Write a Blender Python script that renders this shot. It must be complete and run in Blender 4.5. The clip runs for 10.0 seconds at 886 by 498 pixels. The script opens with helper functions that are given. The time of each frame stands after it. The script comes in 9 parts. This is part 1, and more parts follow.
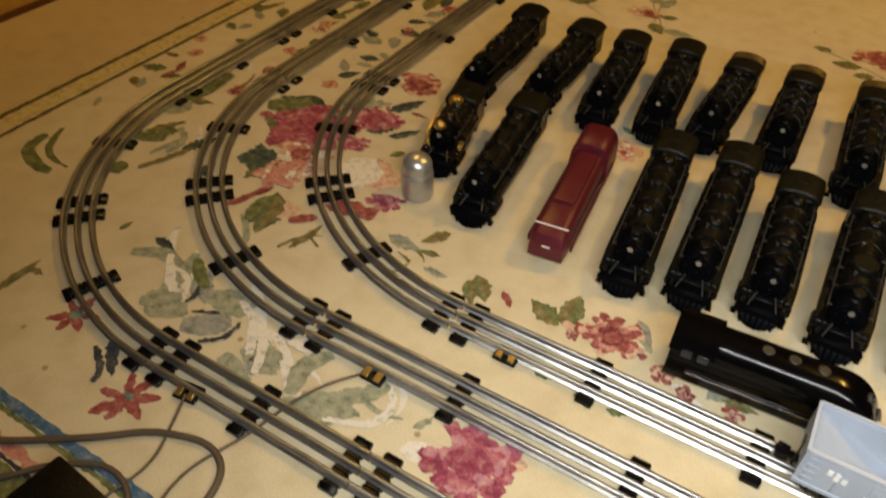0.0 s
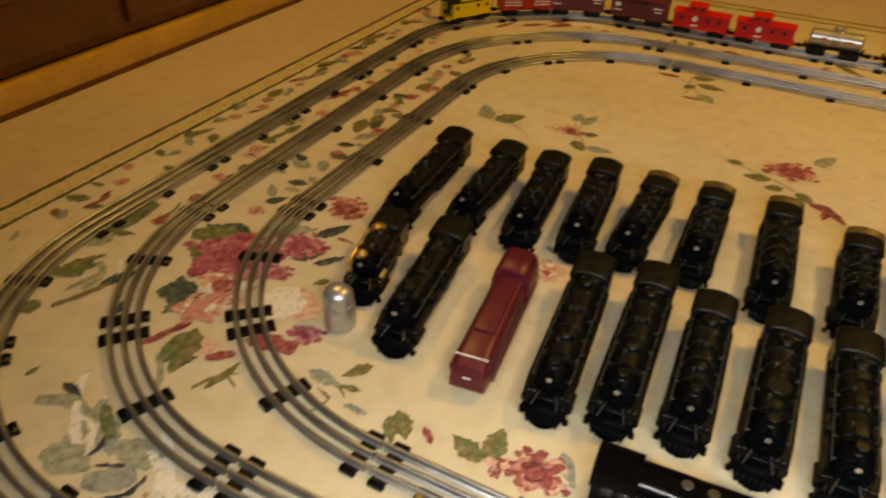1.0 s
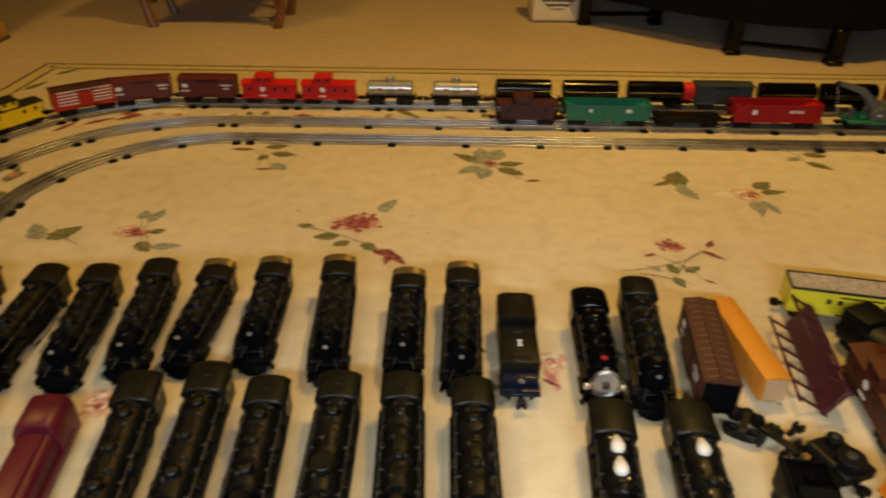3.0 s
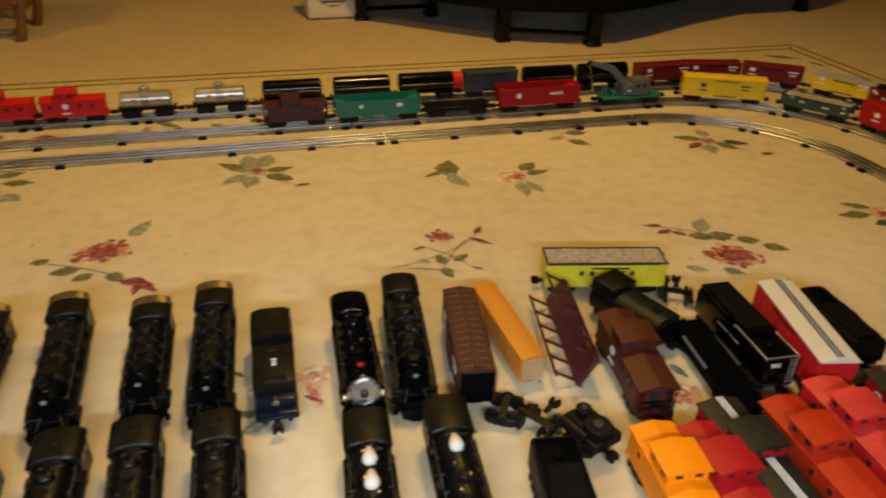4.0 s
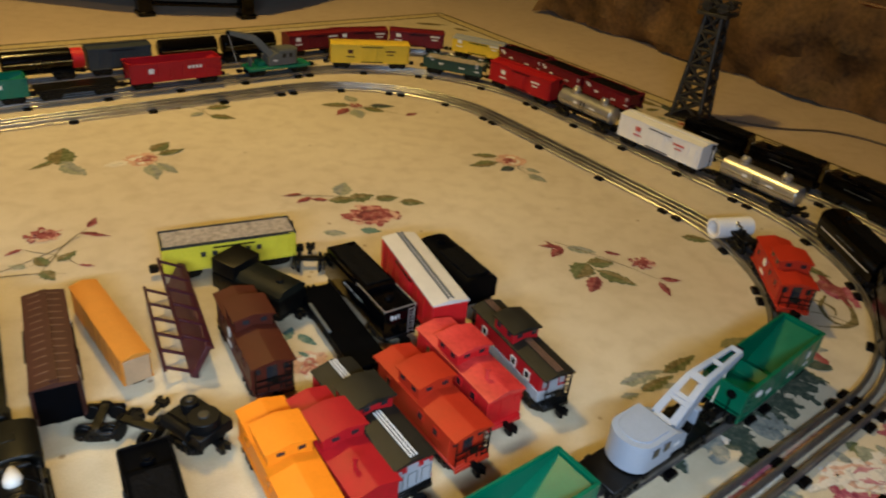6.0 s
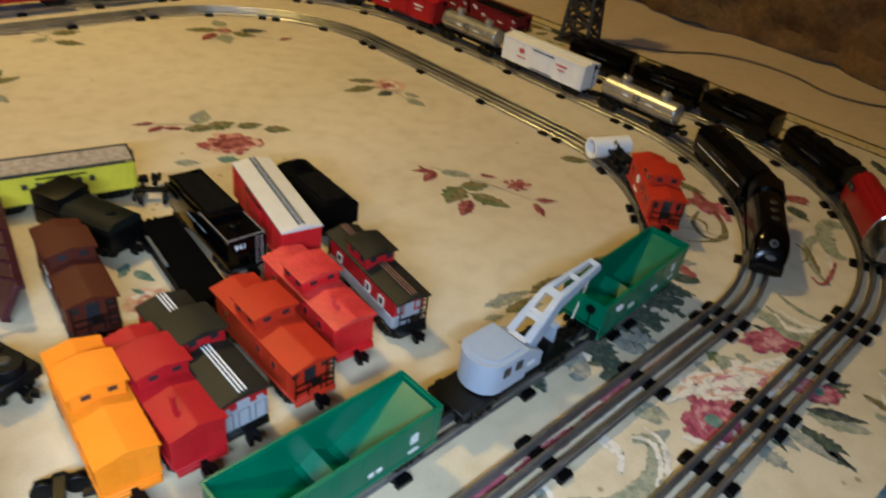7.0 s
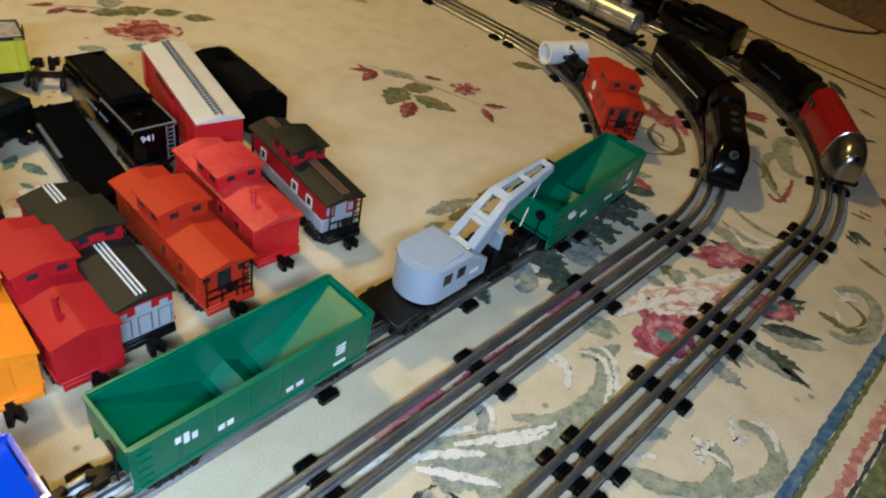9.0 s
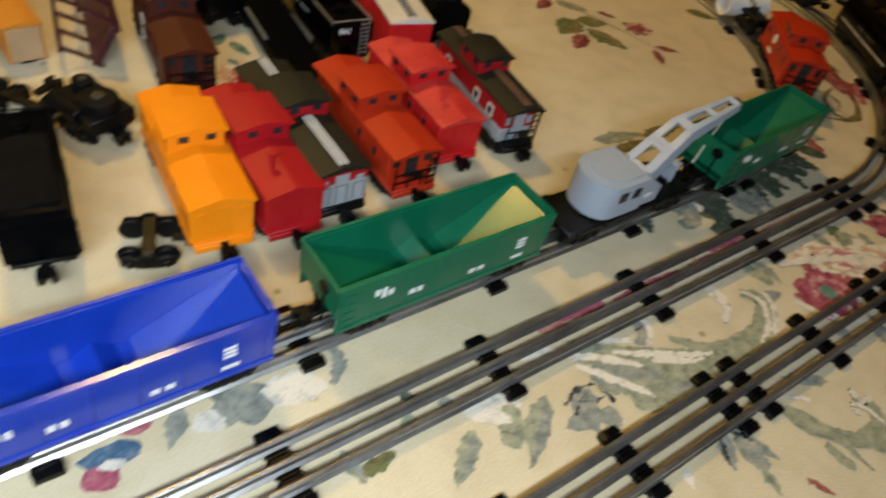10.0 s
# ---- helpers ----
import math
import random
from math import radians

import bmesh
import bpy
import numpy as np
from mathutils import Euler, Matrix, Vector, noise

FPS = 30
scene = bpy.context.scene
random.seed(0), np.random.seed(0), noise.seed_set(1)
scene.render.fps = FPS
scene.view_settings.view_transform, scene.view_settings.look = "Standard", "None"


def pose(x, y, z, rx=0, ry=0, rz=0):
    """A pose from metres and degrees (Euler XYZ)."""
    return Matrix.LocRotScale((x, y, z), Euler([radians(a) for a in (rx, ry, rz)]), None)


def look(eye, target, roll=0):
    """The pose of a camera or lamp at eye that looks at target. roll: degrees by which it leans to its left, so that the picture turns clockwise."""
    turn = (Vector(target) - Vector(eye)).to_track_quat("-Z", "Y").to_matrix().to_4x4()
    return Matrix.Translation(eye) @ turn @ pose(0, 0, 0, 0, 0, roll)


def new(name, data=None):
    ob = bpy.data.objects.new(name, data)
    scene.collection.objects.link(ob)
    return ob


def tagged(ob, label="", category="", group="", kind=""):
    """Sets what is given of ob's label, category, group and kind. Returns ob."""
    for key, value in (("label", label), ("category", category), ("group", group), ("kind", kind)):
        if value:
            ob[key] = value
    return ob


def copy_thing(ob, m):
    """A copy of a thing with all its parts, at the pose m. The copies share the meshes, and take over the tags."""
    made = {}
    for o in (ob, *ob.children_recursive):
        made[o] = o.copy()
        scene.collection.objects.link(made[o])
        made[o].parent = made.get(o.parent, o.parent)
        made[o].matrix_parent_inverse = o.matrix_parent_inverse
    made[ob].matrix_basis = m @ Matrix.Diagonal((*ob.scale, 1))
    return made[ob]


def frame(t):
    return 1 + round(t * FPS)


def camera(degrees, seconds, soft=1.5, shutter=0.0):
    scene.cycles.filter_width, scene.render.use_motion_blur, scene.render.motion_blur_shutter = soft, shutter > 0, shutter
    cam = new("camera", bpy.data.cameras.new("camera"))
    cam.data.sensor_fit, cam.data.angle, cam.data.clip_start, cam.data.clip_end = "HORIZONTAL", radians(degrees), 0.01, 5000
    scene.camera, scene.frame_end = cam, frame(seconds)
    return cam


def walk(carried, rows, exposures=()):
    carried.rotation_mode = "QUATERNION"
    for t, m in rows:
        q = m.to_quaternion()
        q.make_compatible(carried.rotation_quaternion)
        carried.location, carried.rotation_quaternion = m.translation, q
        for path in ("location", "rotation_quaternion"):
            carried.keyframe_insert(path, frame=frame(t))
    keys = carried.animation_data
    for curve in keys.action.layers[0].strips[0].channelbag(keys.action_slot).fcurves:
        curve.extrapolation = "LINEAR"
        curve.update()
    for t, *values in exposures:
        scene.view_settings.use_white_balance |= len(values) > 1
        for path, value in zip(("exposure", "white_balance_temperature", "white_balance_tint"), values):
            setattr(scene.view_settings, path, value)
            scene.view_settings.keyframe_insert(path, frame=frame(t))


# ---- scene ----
cam = camera(63.8, 10.0, soft=2.0, shutter=0.4)
PATH = [
    (0, (0.315, 0.403, 0.59), (-0.441, 1.661, -0.769), 1.2),
    (0.5, (0.308, 0.414, 0.61), (-0.521, 1.744, -0.633), 1.4),
    (1, (0.339, 0.456, 0.625), (-0.403, 1.909, -0.533), 1.7),
    (1.5, (0.377, 0.497, 0.637), (-0.213, 2.055, -0.47), 2.2),
    (2, (0.424, 0.523, 0.655), (-0.033, 2.167, -0.39), 1.0),
    (2.5, (0.484, 0.554, 0.653), (0.237, 2.243, -0.389), -0.2),
    (3, (0.544, 0.57, 0.65), (0.542, 2.296, -0.36), 0.8),
    (4.3, (0.705, 0.608, 0.63), (1.265, 2.246, -0.372), 1.9),
    (4.5, (0.726, 0.606, 0.626), (1.353, 2.223, -0.369), 2.5),
    (5, (0.771, 0.607, 0.617), (1.569, 2.158, -0.362), 3.4),
    (5.5, (0.809, 0.597, 0.605), (1.773, 2.052, -0.371), 4.8),
    (5.7, (0.821, 0.592, 0.602), (1.85, 1.989, -0.394), 5.3),
    (6.8, (0.914, 0.548, 0.562), (2.125, 1.74, -0.494), 6.8),
    (7, (0.936, 0.549, 0.546), (2.16, 1.675, -0.566), 7.7),
    (7.5, (0.972, 0.563, 0.513), (2.265, 1.567, -0.637), 9.9),
    (8, (0.987, 0.568, 0.501), (2.283, 1.548, -0.665), 10.4),
    (8.5, (0.99, 0.568, 0.486), (2.291, 1.508, -0.708), 11.7),
    (9, (0.98, 0.569, 0.474), (2.247, 1.494, -0.766), 12.7),
    (9.5, (0.955, 0.574, 0.461), (2.16, 1.516, -0.828), 14.1),
    (10, (0.894, 0.576, 0.44), (1.932, 1.595, -0.933), 15.8),
]
walk(cam, [(t, look(eye, target, roll)) for t, eye, target, roll in PATH],
     exposures=[(0.0, -1.10, 8600, 10), (1.0, -0.88, 9000, 10), (3.0, -0.82, 8000, 10), (5.0, -0.74, 6700, 8), (7.0, -0.54, 5500, 6), (8.5, -0.50, 5400, 4), (9.3, -0.58, 5500, 4), (10.0, -0.88, 6900, 5)])


# ---------------------------------------------------------------- light
world = bpy.data.worlds.new("world")
scene.world = world
world.use_nodes = True
world.node_tree.nodes["Background"].inputs[0].default_value = (1.0, 0.62, 0.32, 1)
world.node_tree.nodes["Background"].inputs[1].default_value = 0.008


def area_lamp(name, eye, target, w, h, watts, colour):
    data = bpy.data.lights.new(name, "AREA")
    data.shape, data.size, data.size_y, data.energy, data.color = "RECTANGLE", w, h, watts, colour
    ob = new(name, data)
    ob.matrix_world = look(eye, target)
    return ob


WARM, COOL = (1.0, 0.64, 0.165), (0.74, 0.86, 1.06)
# the second, at the left, is added unseen to brighten that side
for lx, ly, watts in ((1.22, 2.25, 60), (-0.95, 1.90, 26)):
    area_lamp("unseen_ceiling_lamp", (lx, ly, 2.27), (lx, ly, 0), 0.22, 0.22, watts, WARM)
# fixed bar lamp added along the walk, standing in for the carried phone torch
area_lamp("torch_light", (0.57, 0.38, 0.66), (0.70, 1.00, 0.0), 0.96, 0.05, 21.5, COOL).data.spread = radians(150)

# ---------------------------------------------------------------- materials


def mat(name, rgb, rough=0.5, metal=0.0, var=0.12, scale=40.0, bump=0.0, bscale=None, coat=0.0, second=None, spec=0.5):
    """A painted, plastic or metal surface: colour wanders at two scales, roughness with it."""
    m = bpy.data.materials.new(name)
    m.use_nodes = True
    nt = m.node_tree
    b = nt.nodes["Principled BSDF"]
    tc = nt.nodes.new("ShaderNodeTexCoord")
    n1 = nt.nodes.new("ShaderNodeTexNoise")
    n1.inputs["Scale"].default_value, n1.inputs["Detail"].default_value = scale, 5
    n2 = nt.nodes.new("ShaderNodeTexNoise")
    n2.inputs["Scale"].default_value, n2.inputs["Detail"].default_value = scale * 9, 3
    for n in (n1, n2):
        nt.links.new(tc.outputs["Object"], n.inputs["Vector"])
    add = nt.nodes.new("ShaderNodeMath")
    add.operation = "MULTIPLY_ADD"
    nt.links.new(n1.outputs["Fac"], add.inputs[0])
    add.inputs[1].default_value = 0.65
    half = nt.nodes.new("ShaderNodeMath")
    half.operation = "MULTIPLY"
    half.inputs[1].default_value = 0.35
    nt.links.new(n2.outputs["Fac"], half.inputs[0])
    nt.links.new(half.outputs[0], add.inputs[2])
    ramp = nt.nodes.new("ShaderNodeValToRGB")
    ramp.color_ramp.elements[0].position, ramp.color_ramp.elements[1].position = 0.3, 0.7
    lo = [max(0.0, c * (1 - var)) for c in (second or rgb)]
    hi = [min(1.0, c * (1 + var)) for c in rgb]
    ramp.color_ramp.elements[0].color, ramp.color_ramp.elements[1].color = (*lo, 1), (*hi, 1)
    nt.links.new(add.outputs[0], ramp.inputs[0])
    nt.links.new(ramp.outputs[0], b.inputs["Base Color"])
    mr = nt.nodes.new("ShaderNodeMapRange")
    mr.inputs["To Min"].default_value, mr.inputs["To Max"].default_value = max(0.03, rough - 0.1), min(1, rough + 0.1)
    nt.links.new(n1.outputs["Fac"], mr.inputs["Value"])
    nt.links.new(mr.outputs[0], b.inputs["Roughness"])
    b.inputs["Metallic"].default_value = metal
    b.inputs["Specular IOR Level"].default_value = spec
    b.inputs["Coat Weight"].default_value = coat
    b.inputs["Coat Roughness"].default_value = 0.15
    if bump:
        bp = nt.nodes.new("ShaderNodeBump")
        bp.inputs["Strength"].default_value, bp.inputs["Distance"].default_value = bump, 0.002
        n3 = nt.nodes.new("ShaderNodeTexNoise")
        n3.inputs["Scale"].default_value, n3.inputs["Detail"].default_value = bscale or scale * 6, 4
        nt.links.new(tc.outputs["Object"], n3.inputs["Vector"])
        nt.links.new(n3.outputs["Fac"], bp.inputs["Height"])
        nt.links.new(bp.outputs[0], b.inputs["Normal"])
    return m


M = {}
M["black"] = mat("black_enamel", (0.0024, 0.0024, 0.0021), 0.40, var=0.6, scale=45, spec=0.24, bump=0.25, bscale=320)
M["gloss"] = mat("gloss_black", (0.0011, 0.0011, 0.0014), 0.17, var=0.2, scale=20, coat=0.12, spec=0.20)
M["navy"] = mat("blue_black_paint", (0.0014, 0.0017, 0.0024), 0.42, var=0.3, scale=40, spec=0.03)
M["midnight"] = mat("midnight_blue_paint", (0.0030, 0.0055, 0.016), 0.32, var=0.3, scale=40, spec=0.2)
M["bronze"] = mat("worn_dark_roof_paint", (0.0065, 0.0058, 0.0034), 0.42, var=0.5, scale=50, spec=0.16)
M["board"] = mat("dusty_black_board", (0.0042, 0.0040, 0.0030), 0.45, var=0.5, scale=60, spec=0.08)
# gold of the lamp's reflection on engine roofs; also the switcher's roof edge
M["brassy"] = mat("gold_edge_metal", (0.16, 0.11, 0.04), 0.34, 0.6, var=0.4, scale=60)
M["soot_brown"] = mat("brown_black_enamel", (0.009, 0.0045, 0.002), 0.3, var=0.5, scale=50, spec=0.35)
M["handrail"] = mat("worn_wire", (0.10, 0.095, 0.085), 0.35, 0.7, var=0.3, scale=60)
M["iron"] = mat("dark_iron", (0.0045, 0.0045, 0.0045), 0.40, 0.1, var=0.3, scale=60, spec=0.14)
M["tie"] = mat("black_oxide_steel", (0.0022, 0.0022, 0.0026), 0.3, 0.05, var=0.4, scale=80, spec=0.16)
M["rail"] = mat("tinplate_rail", (0.38, 0.375, 0.36), 0.34, 0.9, var=0.3, scale=25)
M["chrome"] = mat("bright_metal", (0.6, 0.59, 0.56), 0.24, 1.0, var=0.15, scale=40)
M["tarnish"] = mat("tarnished_metal", (0.30, 0.29, 0.26), 0.22, 0.95, var=0.2, scale=40)
M["silver"] = mat("aluminium_paint", (0.48, 0.47, 0.44), 0.33, 0.75, var=0.12, scale=50)
M["brass"] = mat("worn_brass", (0.5, 0.34, 0.12), 0.35, 0.9, var=0.2, scale=50)
M["red"] = mat("bright_red_plastic", (0.52, 0.011, 0.013), 0.5, var=0.14, scale=30, spec=0.3)
M["dkred"] = mat("dark_red_plastic", (0.35, 0.007, 0.011), 0.5, var=0.15, scale=30, spec=0.3)
M["orred"] = mat("orange_red_plastic", (0.40, 0.024, 0.006), 0.52, var=0.14, scale=30, spec=0.3)
M["tuscan"] = mat("tuscan_red_paint", (0.11, 0.014, 0.014), 0.5, var=0.2, scale=30)
M["crimson"] = mat("deep_crimson_enamel", (0.25, 0.006, 0.008), 0.33, var=0.15, scale=30, spec=0.35)
M["wine"] = mat("wine_red_paint", (0.14, 0.008, 0.012), 0.45, var=0.2, scale=30, spec=0.3)
M["rib_brown"] = mat("worn_brown_rib", (0.16, 0.085, 0.05), 0.5, var=0.3, scale=60, spec=0.3)
M["tan"] = mat("dull_tan_paint", (0.42, 0.27, 0.14), 0.55, var=0.15, scale=40)
M["brown"] = mat("brown_plastic", (0.065, 0.013, 0.006), 0.5, var=0.16, scale=30, spec=0.3)
M["cocoa"] = mat("cocoa_brown_paint", (0.055, 0.018, 0.011), 0.55, var=0.2, scale=30, spec=0.3)
M["maroon"] = mat("maroon_paint", (0.085, 0.0055, 0.0125), 0.42, var=0.2, scale=30)
M["plum"] = mat("plum_plastic", (0.045, 0.0065, 0.013), 0.45, var=0.2, scale=30)
M["orange"] = mat("orange_plastic", (0.80, 0.23, 0.006), 0.5, var=0.1, scale=30, spec=0.3)
M["tan_orange"] = mat("dull_orange_paint", (0.56, 0.21, 0.022), 0.5, var=0.12, scale=30)
M["yellow"] = mat("yellow_plastic", (0.72, 0.50, 0.025), 0.45, var=0.12, scale=30)
M["lemon"] = mat("lemon_yellow_plastic", (0.62, 0.53, 0.03), 0.45, var=0.12, scale=30)
M["green"] = mat("green_plastic", (0.003, 0.115, 0.055), 0.34, var=0.15, scale=30, coat=0.06)
M["teal"] = mat("teal_green_plastic", (0.006, 0.15, 0.085), 0.4, var=0.12, scale=30)
M["dkgreen"] = mat("dark_green_paint", (0.012, 0.045, 0.03), 0.5, var=0.2, scale=30)
M["blue"] = mat("royal_blue_plastic", (0.006, 0.038, 0.36), 0.18, var=0.14, scale=30, coat=0.15)
M["grey"] = mat("grey_plastic", (0.32, 0.34, 0.36), 0.45, var=0.1, scale=30)
M["ltgrey"] = mat("light_grey_plastic", (0.33, 0.375, 0.44), 0.4, var=0.08, scale=30)
M["dkgrey"] = mat("dark_grey_plastic", (0.10, 0.11, 0.11), 0.5, var=0.15, scale=30)
M["slate"] = mat("dark_slate_paint", (0.035, 0.042, 0.048), 0.45, var=0.2, scale=30, spec=0.3)
M["faded"] = mat("faded_red_roof", (0.60, 0.055, 0.045), 0.42, var=0.22, scale=22, spec=0.4, second=(0.48, 0.02, 0.02))
M["olive"] = mat("olive_roof_paint", (0.016, 0.0145, 0.010), 0.5, var=0.35, scale=60, spec=0.22)
M["white"] = mat("white_plastic", (0.80, 0.79, 0.77), 0.4, var=0.05, scale=40)
M["bone"] = mat("off_white_paint", (0.62, 0.58, 0.50), 0.5, var=0.08, scale=40)
M["oliveblack"] = mat("olive_black_paint", (0.0085, 0.0095, 0.0070), 0.45, var=0.3, scale=50, spec=0.15)
M["soot"] = mat("coal_load", (0.003, 0.003, 0.0033), 0.7, var=0.5, scale=120, bump=0.8, bscale=260, spec=0.08)
M["gravel"] = mat("pale_gravel_load", (0.33, 0.285, 0.235), 0.85, var=0.5, scale=160, bump=1.0, bscale=300)
M["glass"] = mat("dark_window", (0.02, 0.02, 0.022), 0.15, var=0.2, scale=30)
M["ink"] = mat("white_lettering", (0.75, 0.74, 0.70), 0.5, var=0.08, scale=80)
M["inkred"] = mat("red_lettering", (0.5, 0.08, 0.06), 0.5, var=0.1, scale=80)
M["inkblk"] = mat("black_lettering", (0.02, 0.02, 0.02), 0.5, var=0.1, scale=80)
M["oak"] = mat("golden_oak", (0.52, 0.29, 0.06), 0.35, var=0.25, scale=9, coat=0.3)
M["walnut"] = mat("dark_red_brown_wood", (0.095, 0.023, 0.007), 0.24, var=0.45, scale=7, coat=0.6)
M["stool"] = mat("brown_wood", (0.16, 0.062, 0.022), 0.4, var=0.3, scale=12, coat=0.2)
M["blackcloth"] = mat("black_upholstery", (0.004, 0.004, 0.0045), 0.85, var=0.3, scale=40, bump=0.3, spec=0.06)
M["cream"] = mat("cream_plastic", (0.66, 0.60, 0.48), 0.45, var=0.06, scale=20)
M["sofa"] = mat("brown_gold_upholstery", (0.13, 0.070, 0.024), 0.8, var=0.5, scale=8, bump=0.6, second=(0.022, 0.011, 0.0045))
M["plaster"] = mat("painted_wall", (0.20, 0.14, 0.085), 0.8, var=0.06, scale=3, bump=0.1)
M["ceil"] = mat("ceiling_paint", (0.55, 0.48, 0.38), 0.9, var=0.04, scale=3)
M["cable"] = mat("dark_cable", (0.085, 0.062, 0.042), 0.5, var=0.2, scale=50)
M["towergrey"] = mat("weathered_grey_metal", (0.045, 0.042, 0.035), 0.5, 0.5, var=0.5, scale=70)
M["lamp"] = bpy.data.materials.new("lamp_glow")
M["lamp"].use_nodes = True
M["lamp"].node_tree.nodes["Principled BSDF"].inputs["Emission Color"].default_value = (1, 0.6, 0.25, 1)
M["lamp"].node_tree.nodes["Principled BSDF"].inputs["Emission Strength"].default_value = 4.0



def yarn_mat(name, rgb):
    """Dyed tufts: the colour breaks up tuft by tuft towards a darker and a faded tone."""
    m = bpy.data.materials.new(name)
    m.use_nodes = True
    nt = m.node_tree
    b = nt.nodes["Principled BSDF"]
    tc = nt.nodes.new("ShaderNodeTexCoord")
    vor = nt.nodes.new("ShaderNodeTexVoronoi")
    vor.inputs["Scale"].default_value = 560
    nz = nt.nodes.new("ShaderNodeTexNoise")
    nz.inputs["Scale"].default_value, nz.inputs["Detail"].default_value = 95, 6
    nt.links.new(tc.outputs["Object"], vor.inputs["Vector"])
    nt.links.new(tc.outputs["Object"], nz.inputs["Vector"])
    sep = nt.nodes.new("ShaderNodeSeparateColor")
    nt.links.new(vor.outputs["Color"], sep.inputs[0])
    mix = nt.nodes.new("ShaderNodeMix")
    mix.inputs[0].default_value = 0.16
    nt.links.new(nz.outputs["Fac"], mix.inputs[2])
    nt.links.new(sep.outputs[0], mix.inputs[3])
    ramp = nt.nodes.new("ShaderNodeValToRGB")
    e = ramp.color_ramp.elements
    e[0].position, e[1].position = 0.29, 0.76
    e[0].color = (*[c * 0.55 for c in rgb], 1)
    fade = min(0.5, 0.14 + sum(rgb) * 0.5)
    e[1].color = (*[c * (1 - fade) + f * fade for c, f in zip(rgb, (0.58, 0.47, 0.31))], 1)
    mid = e.new(0.50)
    mid.color = (*rgb, 1)
    nt.links.new(mix.outputs[0], ramp.inputs[0])
    nt.links.new(ramp.outputs[0], b.inputs["Base Color"])
    b.inputs["Roughness"].default_value = 0.97
    b.inputs["Specular IOR Level"].default_value = 0.2
    bp = nt.nodes.new("ShaderNodeBump")
    bp.inputs["Strength"].default_value, bp.inputs["Distance"].default_value = 0.3, 0.0015
    nt.links.new(vor.outputs["Distance"], bp.inputs["Height"])
    nt.links.new(bp.outputs[0], b.inputs["Normal"])
    return m


# woven motif yarns
YARN = {}
for key, rgb in dict(rose=(0.27, 0.066, 0.058), dark_rose=(0.15, 0.032, 0.030), pink=(0.47, 0.19, 0.15), hot=(0.36, 0.085, 0.118), magenta=(0.27, 0.05, 0.08), hot_light=(0.45, 0.19, 0.21), blush=(0.58, 0.36, 0.25), leaf=(0.12, 0.135, 0.05),
                     dark=(0.055, 0.075, 0.05), sage=(0.27, 0.28, 0.19), pale=(0.66, 0.61, 0.51), grey=(0.24, 0.25, 0.21), teal=(0.11, 0.19, 0.15), stem=(0.20, 0.16, 0.075), stem_dark=(0.11, 0.08, 0.022), straw=(0.52, 0.42, 0.21),
                     blue=(0.06, 0.125, 0.20), olive=(0.17, 0.135, 0.05), ink=(0.04, 0.045, 0.05)).items():
    YARN[key] = yarn_mat("yarn_" + key, rgb)


